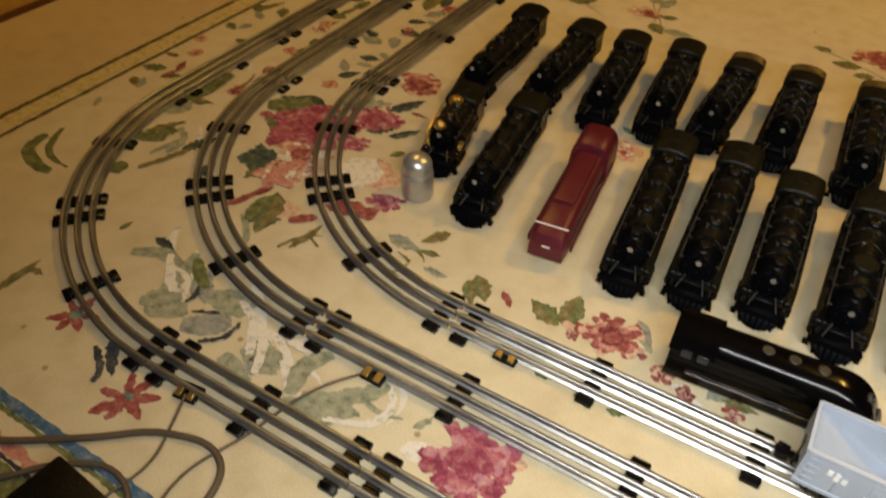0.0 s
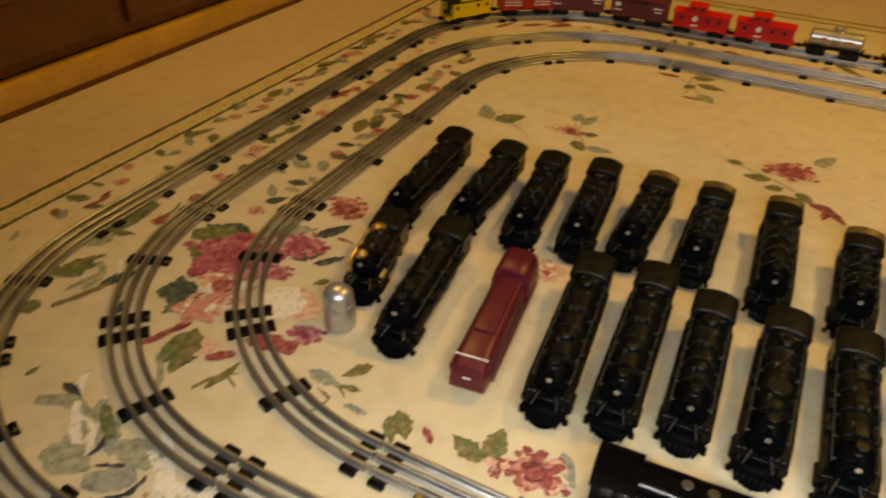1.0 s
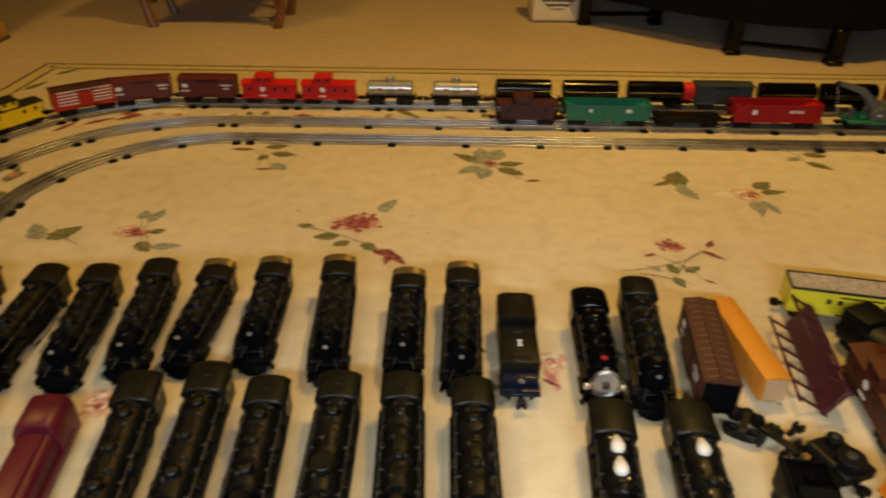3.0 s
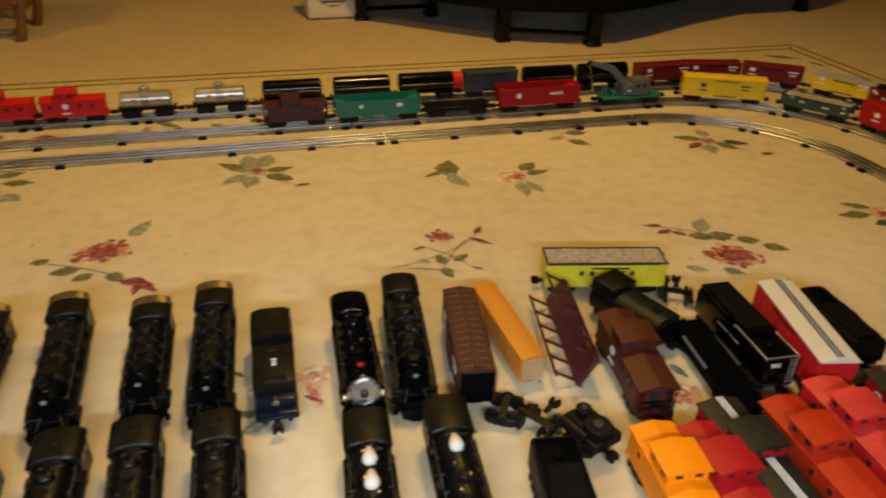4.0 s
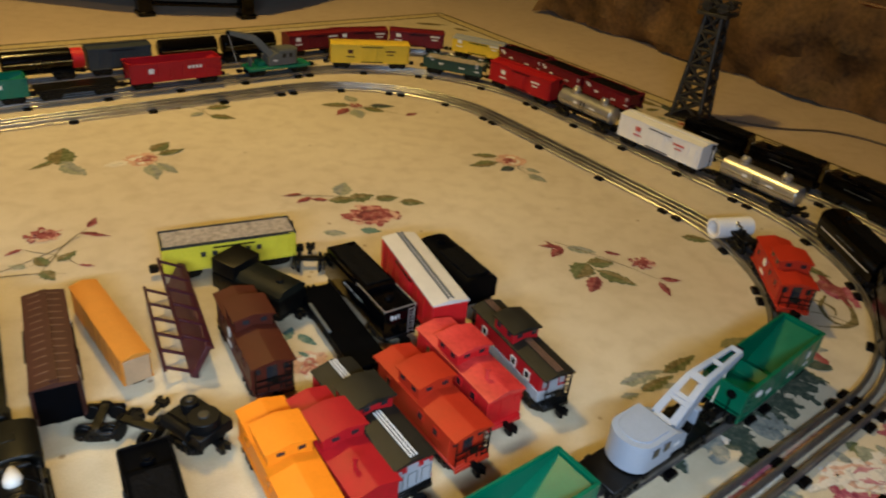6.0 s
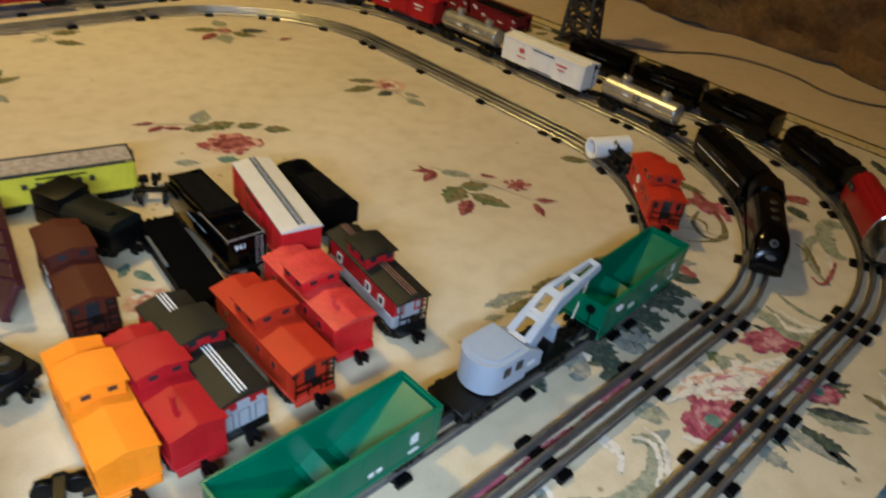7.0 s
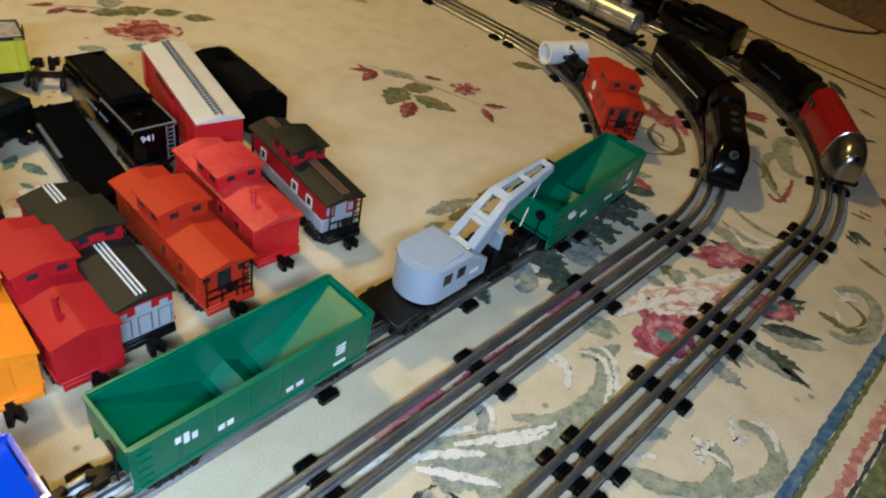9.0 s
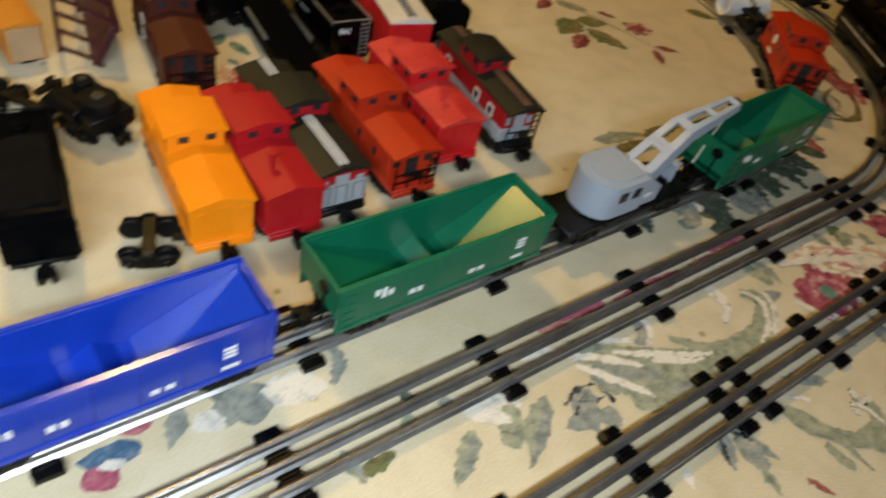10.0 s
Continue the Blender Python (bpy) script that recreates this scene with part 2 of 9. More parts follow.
def carpet(name, hi, lo, spot):
    m = bpy.data.materials.new(name)
    m.use_nodes = True
    nt = m.node_tree
    b = nt.nodes["Principled BSDF"]
    tc = nt.nodes.new("ShaderNodeTexCoord")

    def noise_node(s, d):
        n = nt.nodes.new("ShaderNodeTexNoise")
        n.inputs["Scale"].default_value, n.inputs["Detail"].default_value = s, d
        nt.links.new(tc.outputs["Object"], n.inputs["Vector"])
        return n
    big, mid, fine = noise_node(2.2, 4), noise_node(28, 6), noise_node(650, 3)
    r1 = nt.nodes.new("ShaderNodeValToRGB")
    r1.color_ramp.elements[0].position, r1.color_ramp.elements[1].position = 0.32, 0.68
    r1.color_ramp.elements[0].color, r1.color_ramp.elements[1].color = (*lo, 1), (*hi, 1)
    nt.links.new(big.outputs["Fac"], r1.inputs[0])
    mix = nt.nodes.new("ShaderNodeMix")
    mix.data_type, mix.blend_type = "RGBA", "MULTIPLY"
    mix.inputs[0].default_value = 1.0
    r2 = nt.nodes.new("ShaderNodeValToRGB")
    r2.color_ramp.elements[0].position, r2.color_ramp.elements[1].position = 0.22, 0.56
    r2.color_ramp.elements[0].color, r2.color_ramp.elements[1].color = (*spot, 1), (1, 1, 1, 1)
    nt.links.new(mid.outputs["Fac"], r2.inputs[0])
    nt.links.new(r1.outputs[0], mix.inputs["A"])
    nt.links.new(r2.outputs[0], mix.inputs["B"])
    mix2 = nt.nodes.new("ShaderNodeMix")
    mix2.data_type, mix2.blend_type = "RGBA", "MULTIPLY"
    mix2.inputs[0].default_value = 1.0
    r3 = nt.nodes.new("ShaderNodeValToRGB")
    r3.color_ramp.elements[0].position, r3.color_ramp.elements[1].position = 0.3, 0.7
    r3.color_ramp.elements[0].color, r3.color_ramp.elements[1].color = (0.80, 0.785, 0.75, 1), (1, 1, 1, 1)
    nt.links.new(fine.outputs["Fac"], r3.inputs[0])
    nt.links.new(mix.outputs["Result"], mix2.inputs["A"])
    nt.links.new(r3.outputs[0], mix2.inputs["B"])
    specks = nt.nodes.new("ShaderNodeTexVoronoi")
    specks.inputs["Scale"].default_value = 13
    nt.links.new(tc.outputs["Object"], specks.inputs["Vector"])
    r4 = nt.nodes.new("ShaderNodeValToRGB")
    r4.color_ramp.elements[0].position, r4.color_ramp.elements[1].position = 0.028, 0.055
    r4.color_ramp.elements[0].color, r4.color_ramp.elements[1].color = (0.55, 0.47, 0.38, 1), (1, 1, 1, 1)
    nt.links.new(specks.outputs["Distance"], r4.inputs[0])
    mix3 = nt.nodes.new("ShaderNodeMix")
    mix3.data_type, mix3.blend_type = "RGBA", "MULTIPLY"
    mix3.inputs[0].default_value = 1.0
    nt.links.new(mix2.outputs["Result"], mix3.inputs["A"])
    nt.links.new(r4.outputs[0], mix3.inputs["B"])
    nt.links.new(mix3.outputs["Result"], b.inputs["Base Color"])
    b.inputs["Roughness"].default_value = 0.97
    b.inputs["Sheen Weight"].default_value = 0.15
    bp = nt.nodes.new("ShaderNodeBump")
    bp.inputs["Strength"].default_value, bp.inputs["Distance"].default_value = 0.35, 0.002
    nt.links.new(fine.outputs["Fac"], bp.inputs["Height"])
    nt.links.new(bp.outputs[0], b.inputs["Normal"])
    return m


M["rug"] = carpet("cream_rug_pile", (0.69, 0.60, 0.41), (0.60, 0.50, 0.315), (0.84, 0.81, 0.75))
M["floor"] = carpet("beige_fitted_carpet", (0.58, 0.44, 0.255), (0.51, 0.385, 0.215), (0.88, 0.86, 0.83))

# ---------------------------------------------------------------- building helpers


def box(bm, cx, cy, cz, sx, sy, sz, rot=None):
    m = Matrix.Translation((cx, cy, cz))
    if rot:
        m = m @ pose(0, 0, 0, *rot)
    return bmesh.ops.create_cube(bm, size=1, matrix=m @ Matrix.Diagonal((sx, sy, sz, 1)))["verts"]


def cyl(bm, c, r, h, axis="z", seg=16, r2=None):
    rot = {"z": Matrix.Identity(4), "x": pose(0, 0, 0, 0, 90, 0), "y": pose(0, 0, 0, -90, 0, 0)}[axis]
    return bmesh.ops.create_cone(bm, cap_ends=True, segments=seg, radius1=r, radius2=r if r2 is None else r2, depth=h, matrix=Matrix.Translation(c) @ rot)["verts"]


def ball(bm, c, r, s=(1, 1, 1), seg=12):
    return bmesh.ops.create_uvsphere(bm, u_segments=seg, v_segments=max(6, seg // 2 + 2), radius=r, matrix=Matrix.Translation(c) @ Matrix.Diagonal((*s, 1)))["verts"]


def prism(bm, prof, x0, x1, axis="x"):
    """Extrude a closed outline of (y, z), or (x, z) with axis y, or (x, y) with axis z."""
    def at(u, v, w):
        return {"x": (w, u, v), "y": (u, w, v), "z": (u, v, w)}[axis]
    a = [bm.verts.new(at(u, v, x0)) for u, v in prof]
    b = [bm.verts.new(at(u, v, x1)) for u, v in prof]
    n = len(prof)
    bm.faces.new(a), bm.faces.new(b)
    for i in range(n):
        bm.faces.new((a[i], a[(i + 1) % n], b[(i + 1) % n], b[i]))


def loft(bm, rings, caps=True):
    vs = [[bm.verts.new(p) for p in r] for r in rings]
    n = len(rings[0])
    for a, b in zip(vs, vs[1:]):
        for i in range(n):
            bm.faces.new((a[i], a[(i + 1) % n], b[(i + 1) % n], b[i]))
    if caps:
        bm.faces.new(vs[0]), bm.faces.new(vs[-1])


def rod(bm, p, q, r, seg=6):
    p, q = Vector(p), Vector(q)
    d = q - p
    m = Matrix.Translation((p + q) / 2) @ d.to_track_quat("Z", "Y").to_matrix().to_4x4()
    bmesh.ops.create_cone(bm, cap_ends=True, segments=seg, radius1=r, radius2=r, depth=d.length, matrix=m)


def tube(bm, pts, r, seg=6, closed=False):
    """A bent wire or pipe of one piece through the points."""
    ps = [Vector(p) for p in pts]
    n = len(ps)
    rings = []
    for i, p in enumerate(ps):
        a = ps[(i - 1) % n] if closed or i else p
        b = ps[(i + 1) % n] if closed or i < n - 1 else p
        q = (b - a).to_track_quat("Z", "Y")
        rings.append([p + q @ Vector((r * math.cos(2 * math.pi * k / seg), r * math.sin(2 * math.pi * k / seg), 0)) for k in range(seg)])
    loft(bm, rings + rings[:1] if closed else rings, caps=not closed)
    if closed:
        bmesh.ops.remove_doubles(bm, verts=bm.verts, dist=1e-6)


def bevel(bm, w, seg=1, angle=40):
    es = [e for e in bm.edges if len(e.link_faces) == 2 and e.calc_face_angle(0) > radians(angle)]
    if es:
        bmesh.ops.bevel(bm, geom=es, offset=w, segments=seg, affect="EDGES", profile=0.6, clamp_overlap=True)
    return bm


def mesh_of(name, bm, materials):
    bmesh.ops.recalc_face_normals(bm, faces=bm.faces)
    me = bpy.data.meshes.new(name)
    bm.to_mesh(me)
    bm.free()
    for m in materials if isinstance(materials, (list, tuple)) else [materials]:
        me.materials.append(m)
    me.shade_smooth()
    me.set_sharp_from_angle(angle=radians(38))
    return me


def part(name, bm, material, parent, label="", at=None):
    me = bm if isinstance(bm, bpy.types.Mesh) else mesh_of(name, bm, material)
    ob = new(name, me)
    ob.parent = parent
    if at is not None:
        ob.matrix_basis = at
    return tagged(ob, label) if label else ob


def thing(name, label, category, m=None, group="", kind=""):
    ob = new(name)
    ob.empty_display_size = 0.02
    if m is not None:
        ob.matrix_basis = m
    return tagged(ob, label, category, group, kind)


def solid(name, bm, material, label, category, m=None, kind="", group=""):
    ob = new(name, mesh_of(name, bm, material))
    if m is not None:
        ob.matrix_basis = m
    return tagged(ob, label, category, group, kind)


B = bmesh.new
RAIL = 0.014   # height of the rail tops

# ---------------------------------------------------------------- room
bm = B()
box(bm, 1.0, 1.0, -0.033, 6.4, 6.4, 0.05)
solid("floor", bm, M["floor"], "plain beige fitted carpet under the patterned rug", "floor", kind="structure")
bm = B()
box(bm, 1.0, 1.0, 2.45, 6.4, 6.4, 0.1)
solid("ceiling", bm, M["ceil"], "plain pale painted ceiling of the room", "ceiling", kind="structure")
for nm, c, s in (("wall_north", (1.0, 4.25, 1.2), (6.6, 0.1, 2.5)), ("wall_east", (4.25, 1.0, 1.2), (0.1, 6.4, 2.5)), ("wall_west", (-2.25, 1.0, 1.2), (0.1, 6.4, 2.5))):
    bm = B()
    box(bm, *c, *s)
    solid(nm, bm, M["plaster"], "plain warm painted plaster wall of the room", "wall", kind="structure")
bm = B()
box(bm, 1.0, -2.25, 1.2, 6.4, 0.1, 2.5)
solid("wall_south", bm, M["plaster"], "plain warm painted plaster wall of the room", "wall", kind="structure")

lampob = thing("unseen_ceiling_light", "unseen round ceiling lamp with warm glowing diffuser on the ceiling", "lamp", pose(1.22, 2.25, 2.4), group="ceiling lamps")
bm = B()
cyl(bm, (0, 0, -0.03), 0.19, 0.06, seg=32)
part("housing", bevel(bm, 0.008), M["cream"], lampob)
bm = B()
cyl(bm, (0, 0, -0.07), 0.17, 0.02, seg=32)
part("diffuser", bevel(bm, 0.006), M["lamp"], lampob, "warm glowing diffuser")
# extra fixture, not seen, to go with the added left lamp
copy_thing(lampob, pose(-0.95, 1.90, 2.4))

# ---------------------------------------------------------------- rug
RX0, RX1, RY0, RY1 = -0.735, 2.572, 0.12, 2.822
rug = thing("rug", "large cream wool rug with rose sprays and green leaves", "rug")
bm = B()
box(bm, (RX0 + RX1) / 2, (RY0 + RY1) / 2, -0.004, RX1 - RX0, RY1 - RY0, 0.008)
part("field", bevel(bm, 0.003, 2), M["rug"], rug)


def strip(x0, y0, x1, y1, w, yarn, z=0.0004, wob=0.0015, seed=1):
    """A woven stripe with a slightly ragged edge."""
    bm = B()
    n = max(8, int(math.hypot(x1 - x0, y1 - y0) / 0.005))
    ux, uy = (x1 - x0), (y1 - y0)
    ln = math.hypot(ux, uy)
    nx, ny = -uy / ln, ux / ln
    rnd = random.Random(seed)
    prev = None
    for i in range(n + 1):
        f = i / n
        a = w / 2 + rnd.uniform(-wob, wob)
        b = w / 2 + rnd.uniform(-wob, wob)
        p = bm.verts.new((x0 + ux * f + nx * a, y0 + uy * f + ny * a, z))
        q = bm.verts.new((x0 + ux * f - nx * b, y0 + uy * f - ny * b, z))
        if prev:
            bm.faces.new((prev[0], p, q, prev[1]))
        prev = (p, q)
    return part("stripe", bm, YARN[yarn], rug)


for k, (off, w, yn) in enumerate(((0.010, 0.011, "stem_dark"), (0.033, 0.030, "straw"), (0.056, 0.009, "stem_dark"))):
    strip(RX0 + off, 0.56, RX0 + off, RY1 - off, w, yn, seed=k)
    strip(RX1 - off, 0.56, RX1 - off, RY1 - off, w, yn, seed=k + 5)
    strip(RX0 + off, RY1 - off, RX1 - off, RY1 - off, w, yn, seed=k + 9)
for k, (yy, w, yn) in enumerate(((0.5325, 0.0108, "blue"), (0.5245, 0.005, "leaf"), (0.501, 0.010, "pink"), (0.4915, 0.004, "ink"), (0.477, 0.024, "leaf"), (0.445, 0.03, "blush"), (0.41, 0.014, "blue"))):
    strip(RX0 + 0.004, yy, RX1 - 0.004, yy, w, yn, seed=20 + k, wob=0.0028 if yn == "pink" else 0.0010)

# ---------------------------------------------------------------- track loops: corners from near left round to far left, corner radii
LOOPS = {"inner": ([(-0.308, 0.857), (1.985, 0.873), (1.985, 2.19), (-0.325, 2.19)], (0.37, 0.39, 0.38, 0.38)),
         "middle": ([(-0.440, 0.767), (2.165, 0.78), (2.165, 2.305), (-0.472, 2.305)], (0.382, 0.445, 0.455, 0.455)),
         "outer": ([(-0.550, 0.648), (2.32, 0.667), (2.32, 2.44), (-0.567, 2.44)], (0.380, 0.455, 0.44, 0.44))}
LONG, SHORT = 0.889, 0.255   # the two lengths of straight sections


def loop_pieces(name):
    """Each side, then the bend after it: start, heading, length, radius (none for a side), turn."""
    cs, rs = LOOPS[name]
    head = [math.atan2(cs[(k + 1) % 4][1] - cs[k][1], cs[(k + 1) % 4][0] - cs[k][0]) for k in range(4)]
    turn = [(head[k] - head[k - 1]) % (2 * math.pi) for k in range(4)]
    cut = [rs[k] * math.tan(turn[k] / 2) for k in range(4)]
    out = []
    for k in range(4):
        j = (k + 1) % 4
        ln = math.hypot(cs[j][0] - cs[k][0], cs[j][1] - cs[k][1])
        c, s_ = math.cos(head[k]), math.sin(head[k])
        out.append((cs[k][0] + cut[k] * c, cs[k][1] + cut[k] * s_, head[k], ln - cut[k] - cut[j], None, 0.0))
        out.append((cs[j][0] - cut[j] * c, cs[j][1] - cut[j] * s_, head[k], rs[j] * turn[j], rs[j], turn[j]))
    return out


PIECES = {name: loop_pieces(name) for name in LOOPS}


def loop_at(name, s):
    """Point and heading (radians) at arc length s, counter-clockwise from the start of the front straight."""
    s %= sum(p[3] for p in PIECES[name])
    for px, py, h, ln, r, _ in PIECES[name]:
        if s <= ln:
            if r is None:
                return px + s * math.cos(h), py + s * math.sin(h), h
            t = s / r
            return px + r * (math.sin(h + t) - math.sin(h)), py - r * (math.cos(h + t) - math.cos(h)), h + t
        s -= ln
    return px, py, h


def on_track(name, x, y, z=RAIL):
    """The pose on a loop nearest to (x, y). Forward is against the count."""
    total = sum(p[3] for p in PIECES[name])
    best = min((total * i / 4000 for i in range(4000)), key=lambda s: math.hypot(loop_at(name, s)[0] - x, loop_at(name, s)[1] - y))
    px, py, h = loop_at(name, best)
    return pose(px, py, z, 0, 0, math.degrees(h) + 180)


RAILPROF = [(-0.0035, 0.0035), (-0.0035, 0.0044), (-0.0010, 0.0062), (-0.0010, 0.0088)]
RAILPROF += [(-0.0026 * math.cos(radians(d)), 0.0114 + 0.0026 * math.sin(radians(d))) for d in range(-40, 221, 20)]
RAILPROF += [(0.0010, 0.0088), (0.0010, 0.0062), (0.0035, 0.0044), (0.0035, 0.0035)]


def tie_mesh():
    """Pressed steel tie: a channel with raised ends and clips that grip the rail feet."""
    bm = B()
    steps = [(-0.0305, 0.0052, 0.0088)]
    for y in (-0.0167, 0, 0.0167):
        steps += [(y - 0.0078, 0.0064, 0.0095) if y < 0 else (y - 0.0080, 0.0034, 0.0095), (y - 0.0076, 0.0066, 0.0078), (y - 0.0042, 0.0066, 0.0078), (y - 0.0038, 0.0034, 0.0090), (y + 0.0038, 0.0034, 0.0090), (y + 0.0042, 0.0066, 0.0078), (y + 0.0076, 0.0066, 0.0078), (y + 0.0080, 0.0034, 0.0095) if y < 0.01 else (y + 0.0078, 0.0064, 0.0095)]
    steps.append((0.0305, 0.0052, 0.0088))
    loft(bm, [[(-hw, y, 0.0002), (-hw, y, z - 0.0008), (-hw + 0.0010, y, z), (hw - 0.0010, y, z), (hw, y, z - 0.0008), (hw, y, 0.0002)] for y, z, hw in steps])
    bmesh.ops.recalc_face_normals(bm, faces=bm.faces[:])
    return mesh_of("tie", bm, M["tie"])


TIE = tie_mesh()


def track_section(points, tie_at, label):
    """points(f): x, y, heading for f from 0 to 1, in the section's own frame."""
    ob = thing("track_section", label, "toy track", group="track sections of the loops")
    n = 2 if abs(points(1)[2]) < 0.01 else 14
    for y in (0.0167, 0, -0.0167):
        bm = B()
        rings = []
        for i in range(n + 1):
            px, py, h = points(0.003 + 0.994 * i / n)
            rings.append([(px - (y + u) * math.sin(h), py + (y + u) * math.cos(h), v) for u, v in RAILPROF])
        loft(bm, rings)
        part("rail", bm, M["rail"], ob)
    for f in tie_at:
        px, py, h = points(f)
        part("tie", TIE, None, ob, at=pose(px, py, 0, 0, 0, math.degrees(h)))
    return ob


for lname in LOOPS:
    s = 0.0
    for _, _, _, ln, r, turn in PIECES[lname]:
        if r:
            lengths = [ln / 2] * 2
        elif lname == "outer":
            cnt = round(ln / SHORT)
            lengths = [ln / cnt] * cnt
        else:
            lengths = [ln - LONG, LONG] if ln > LONG + 0.3 else [ln]
        made = {}
        for seg in lengths:
            e = 0.0170 / seg
            px, py, h = loop_at(lname, s + 1e-6)
            m = pose(px, py, 0, 0, 0, math.degrees(h))
            s += seg
            if round(seg, 4) in made:
                copy_thing(made[round(seg, 4)], m)
                continue
            if r:
                way = lambda f: (r * math.sin(f * turn / 2), r - r * math.cos(f * turn / 2), f * turn / 2)
                ties, label = (e, 0.5, 1 - e), "curved three-rail tinplate track section with black steel ties"
            else:
                way = lambda f: (f * seg, 0.0, 0.0)
                n = max(2, round(seg / 0.178)) if seg > 0.4 else 2
                ties, label = (e, *(k / n for k in range(1, n)), 1 - e), ("long " if seg > 0.4 else "short ") + "straight three-rail tinplate track section with black steel ties"
            made[round(seg, 4)] = track_section(way, ties, label)
            made[round(seg, 4)].matrix_basis = m

# ---------------------------------------------------------------- rolling stock


def wheel_mesh(r, w=0.006):
    bm = B()
    cyl(bm, (0, 0, 0), r, w * 0.55, "y", 16)
    cyl(bm, (0, -w * 0.42, 0), r * 1.16, w * 0.25, "y", 16)
    cyl(bm, (0, w * 0.36, 0), r * 0.45, w * 0.3, "y", 10)
    return mesh_of("wheel", bevel(bm, 0.0005), M["iron"])


WHEEL = wheel_mesh(0.0088)


def truck(parent, x, side=None, z=0.0):
    """A four-wheel truck under a car: frame, and its wheels as sub-parts."""
    bm = B()
    for s in (-1, 1):
        prism(bm, [(-0.021, 0.010), (-0.019, 0.0145), (-0.007, 0.0145), (-0.004, 0.0185), (0.004, 0.0185), (0.007, 0.0145), (0.019, 0.0145), (0.021, 0.010), (0.019, 0.0065), (0.013, 0.0065), (0.009, 0.0035), (-0.009, 0.0035), (-0.013, 0.0065), (-0.019, 0.0065)], s * 0.0215, s * 0.0245, "y")
        for u in (-0.0135, 0.0135):
            cyl(bm, (u, s * 0.0252, 0.0095), 0.0034, 0.003, "y", 10)
        for u in (-0.003, 0.003):
            cyl(bm, (u, s * 0.0245, 0.0085), 0.0022, 0.007, "z", 8)
    box(bm, 0, 0, 0.0150, 0.010, 0.044, 0.004)
    fr = part("truck", bevel(bm, 0.0005), side or M["black"], parent, "black die-cast truck", at=pose(x, 0, z))
    for u in (-0.0135, 0.0135):
        for s in (-1, 1):
            part("wheel", WHEEL, None, fr, at=pose(u, s * 0.0165, 0.0090, 0, 0, 0 if s > 0 else 180))
    return fr


def coupler(parent, x, d):
    bm = B()
    box(bm, x + d * 0.009, 0, 0.0135, 0.020, 0.007, 0.004)
    prism(bm, [(d * 0.016 + x, -0.006), (d * 0.026 + x, -0.007), (d * 0.028 + x, -0.003), (d * 0.021 + x, 0.0), (d * 0.028 + x, 0.004), (d * 0.025 + x, 0.007), (d * 0.016 + x, 0.006)], 0.010, 0.0175, "z")
    return part("coupler", bevel(bm, 0.0006), M["iron"], parent)


def running_gear(ob, half, side=None):
    t = half - 0.03
    truck(ob, t, side), truck(ob, -t, side)
    coupler(ob, half - 0.010, 1), coupler(ob, -half + 0.010, -1)


def bars(parent, rows, mt, y, sgn):
    """Lettering on a car side as plain marks: rows of (x, z, width, height)."""
    for x, z, w, h in rows:
        bm = B()
        box(bm, x, y * sgn, z, w, 0.0006, h)
        part("lettering", bm, mt, parent, "printed mark")


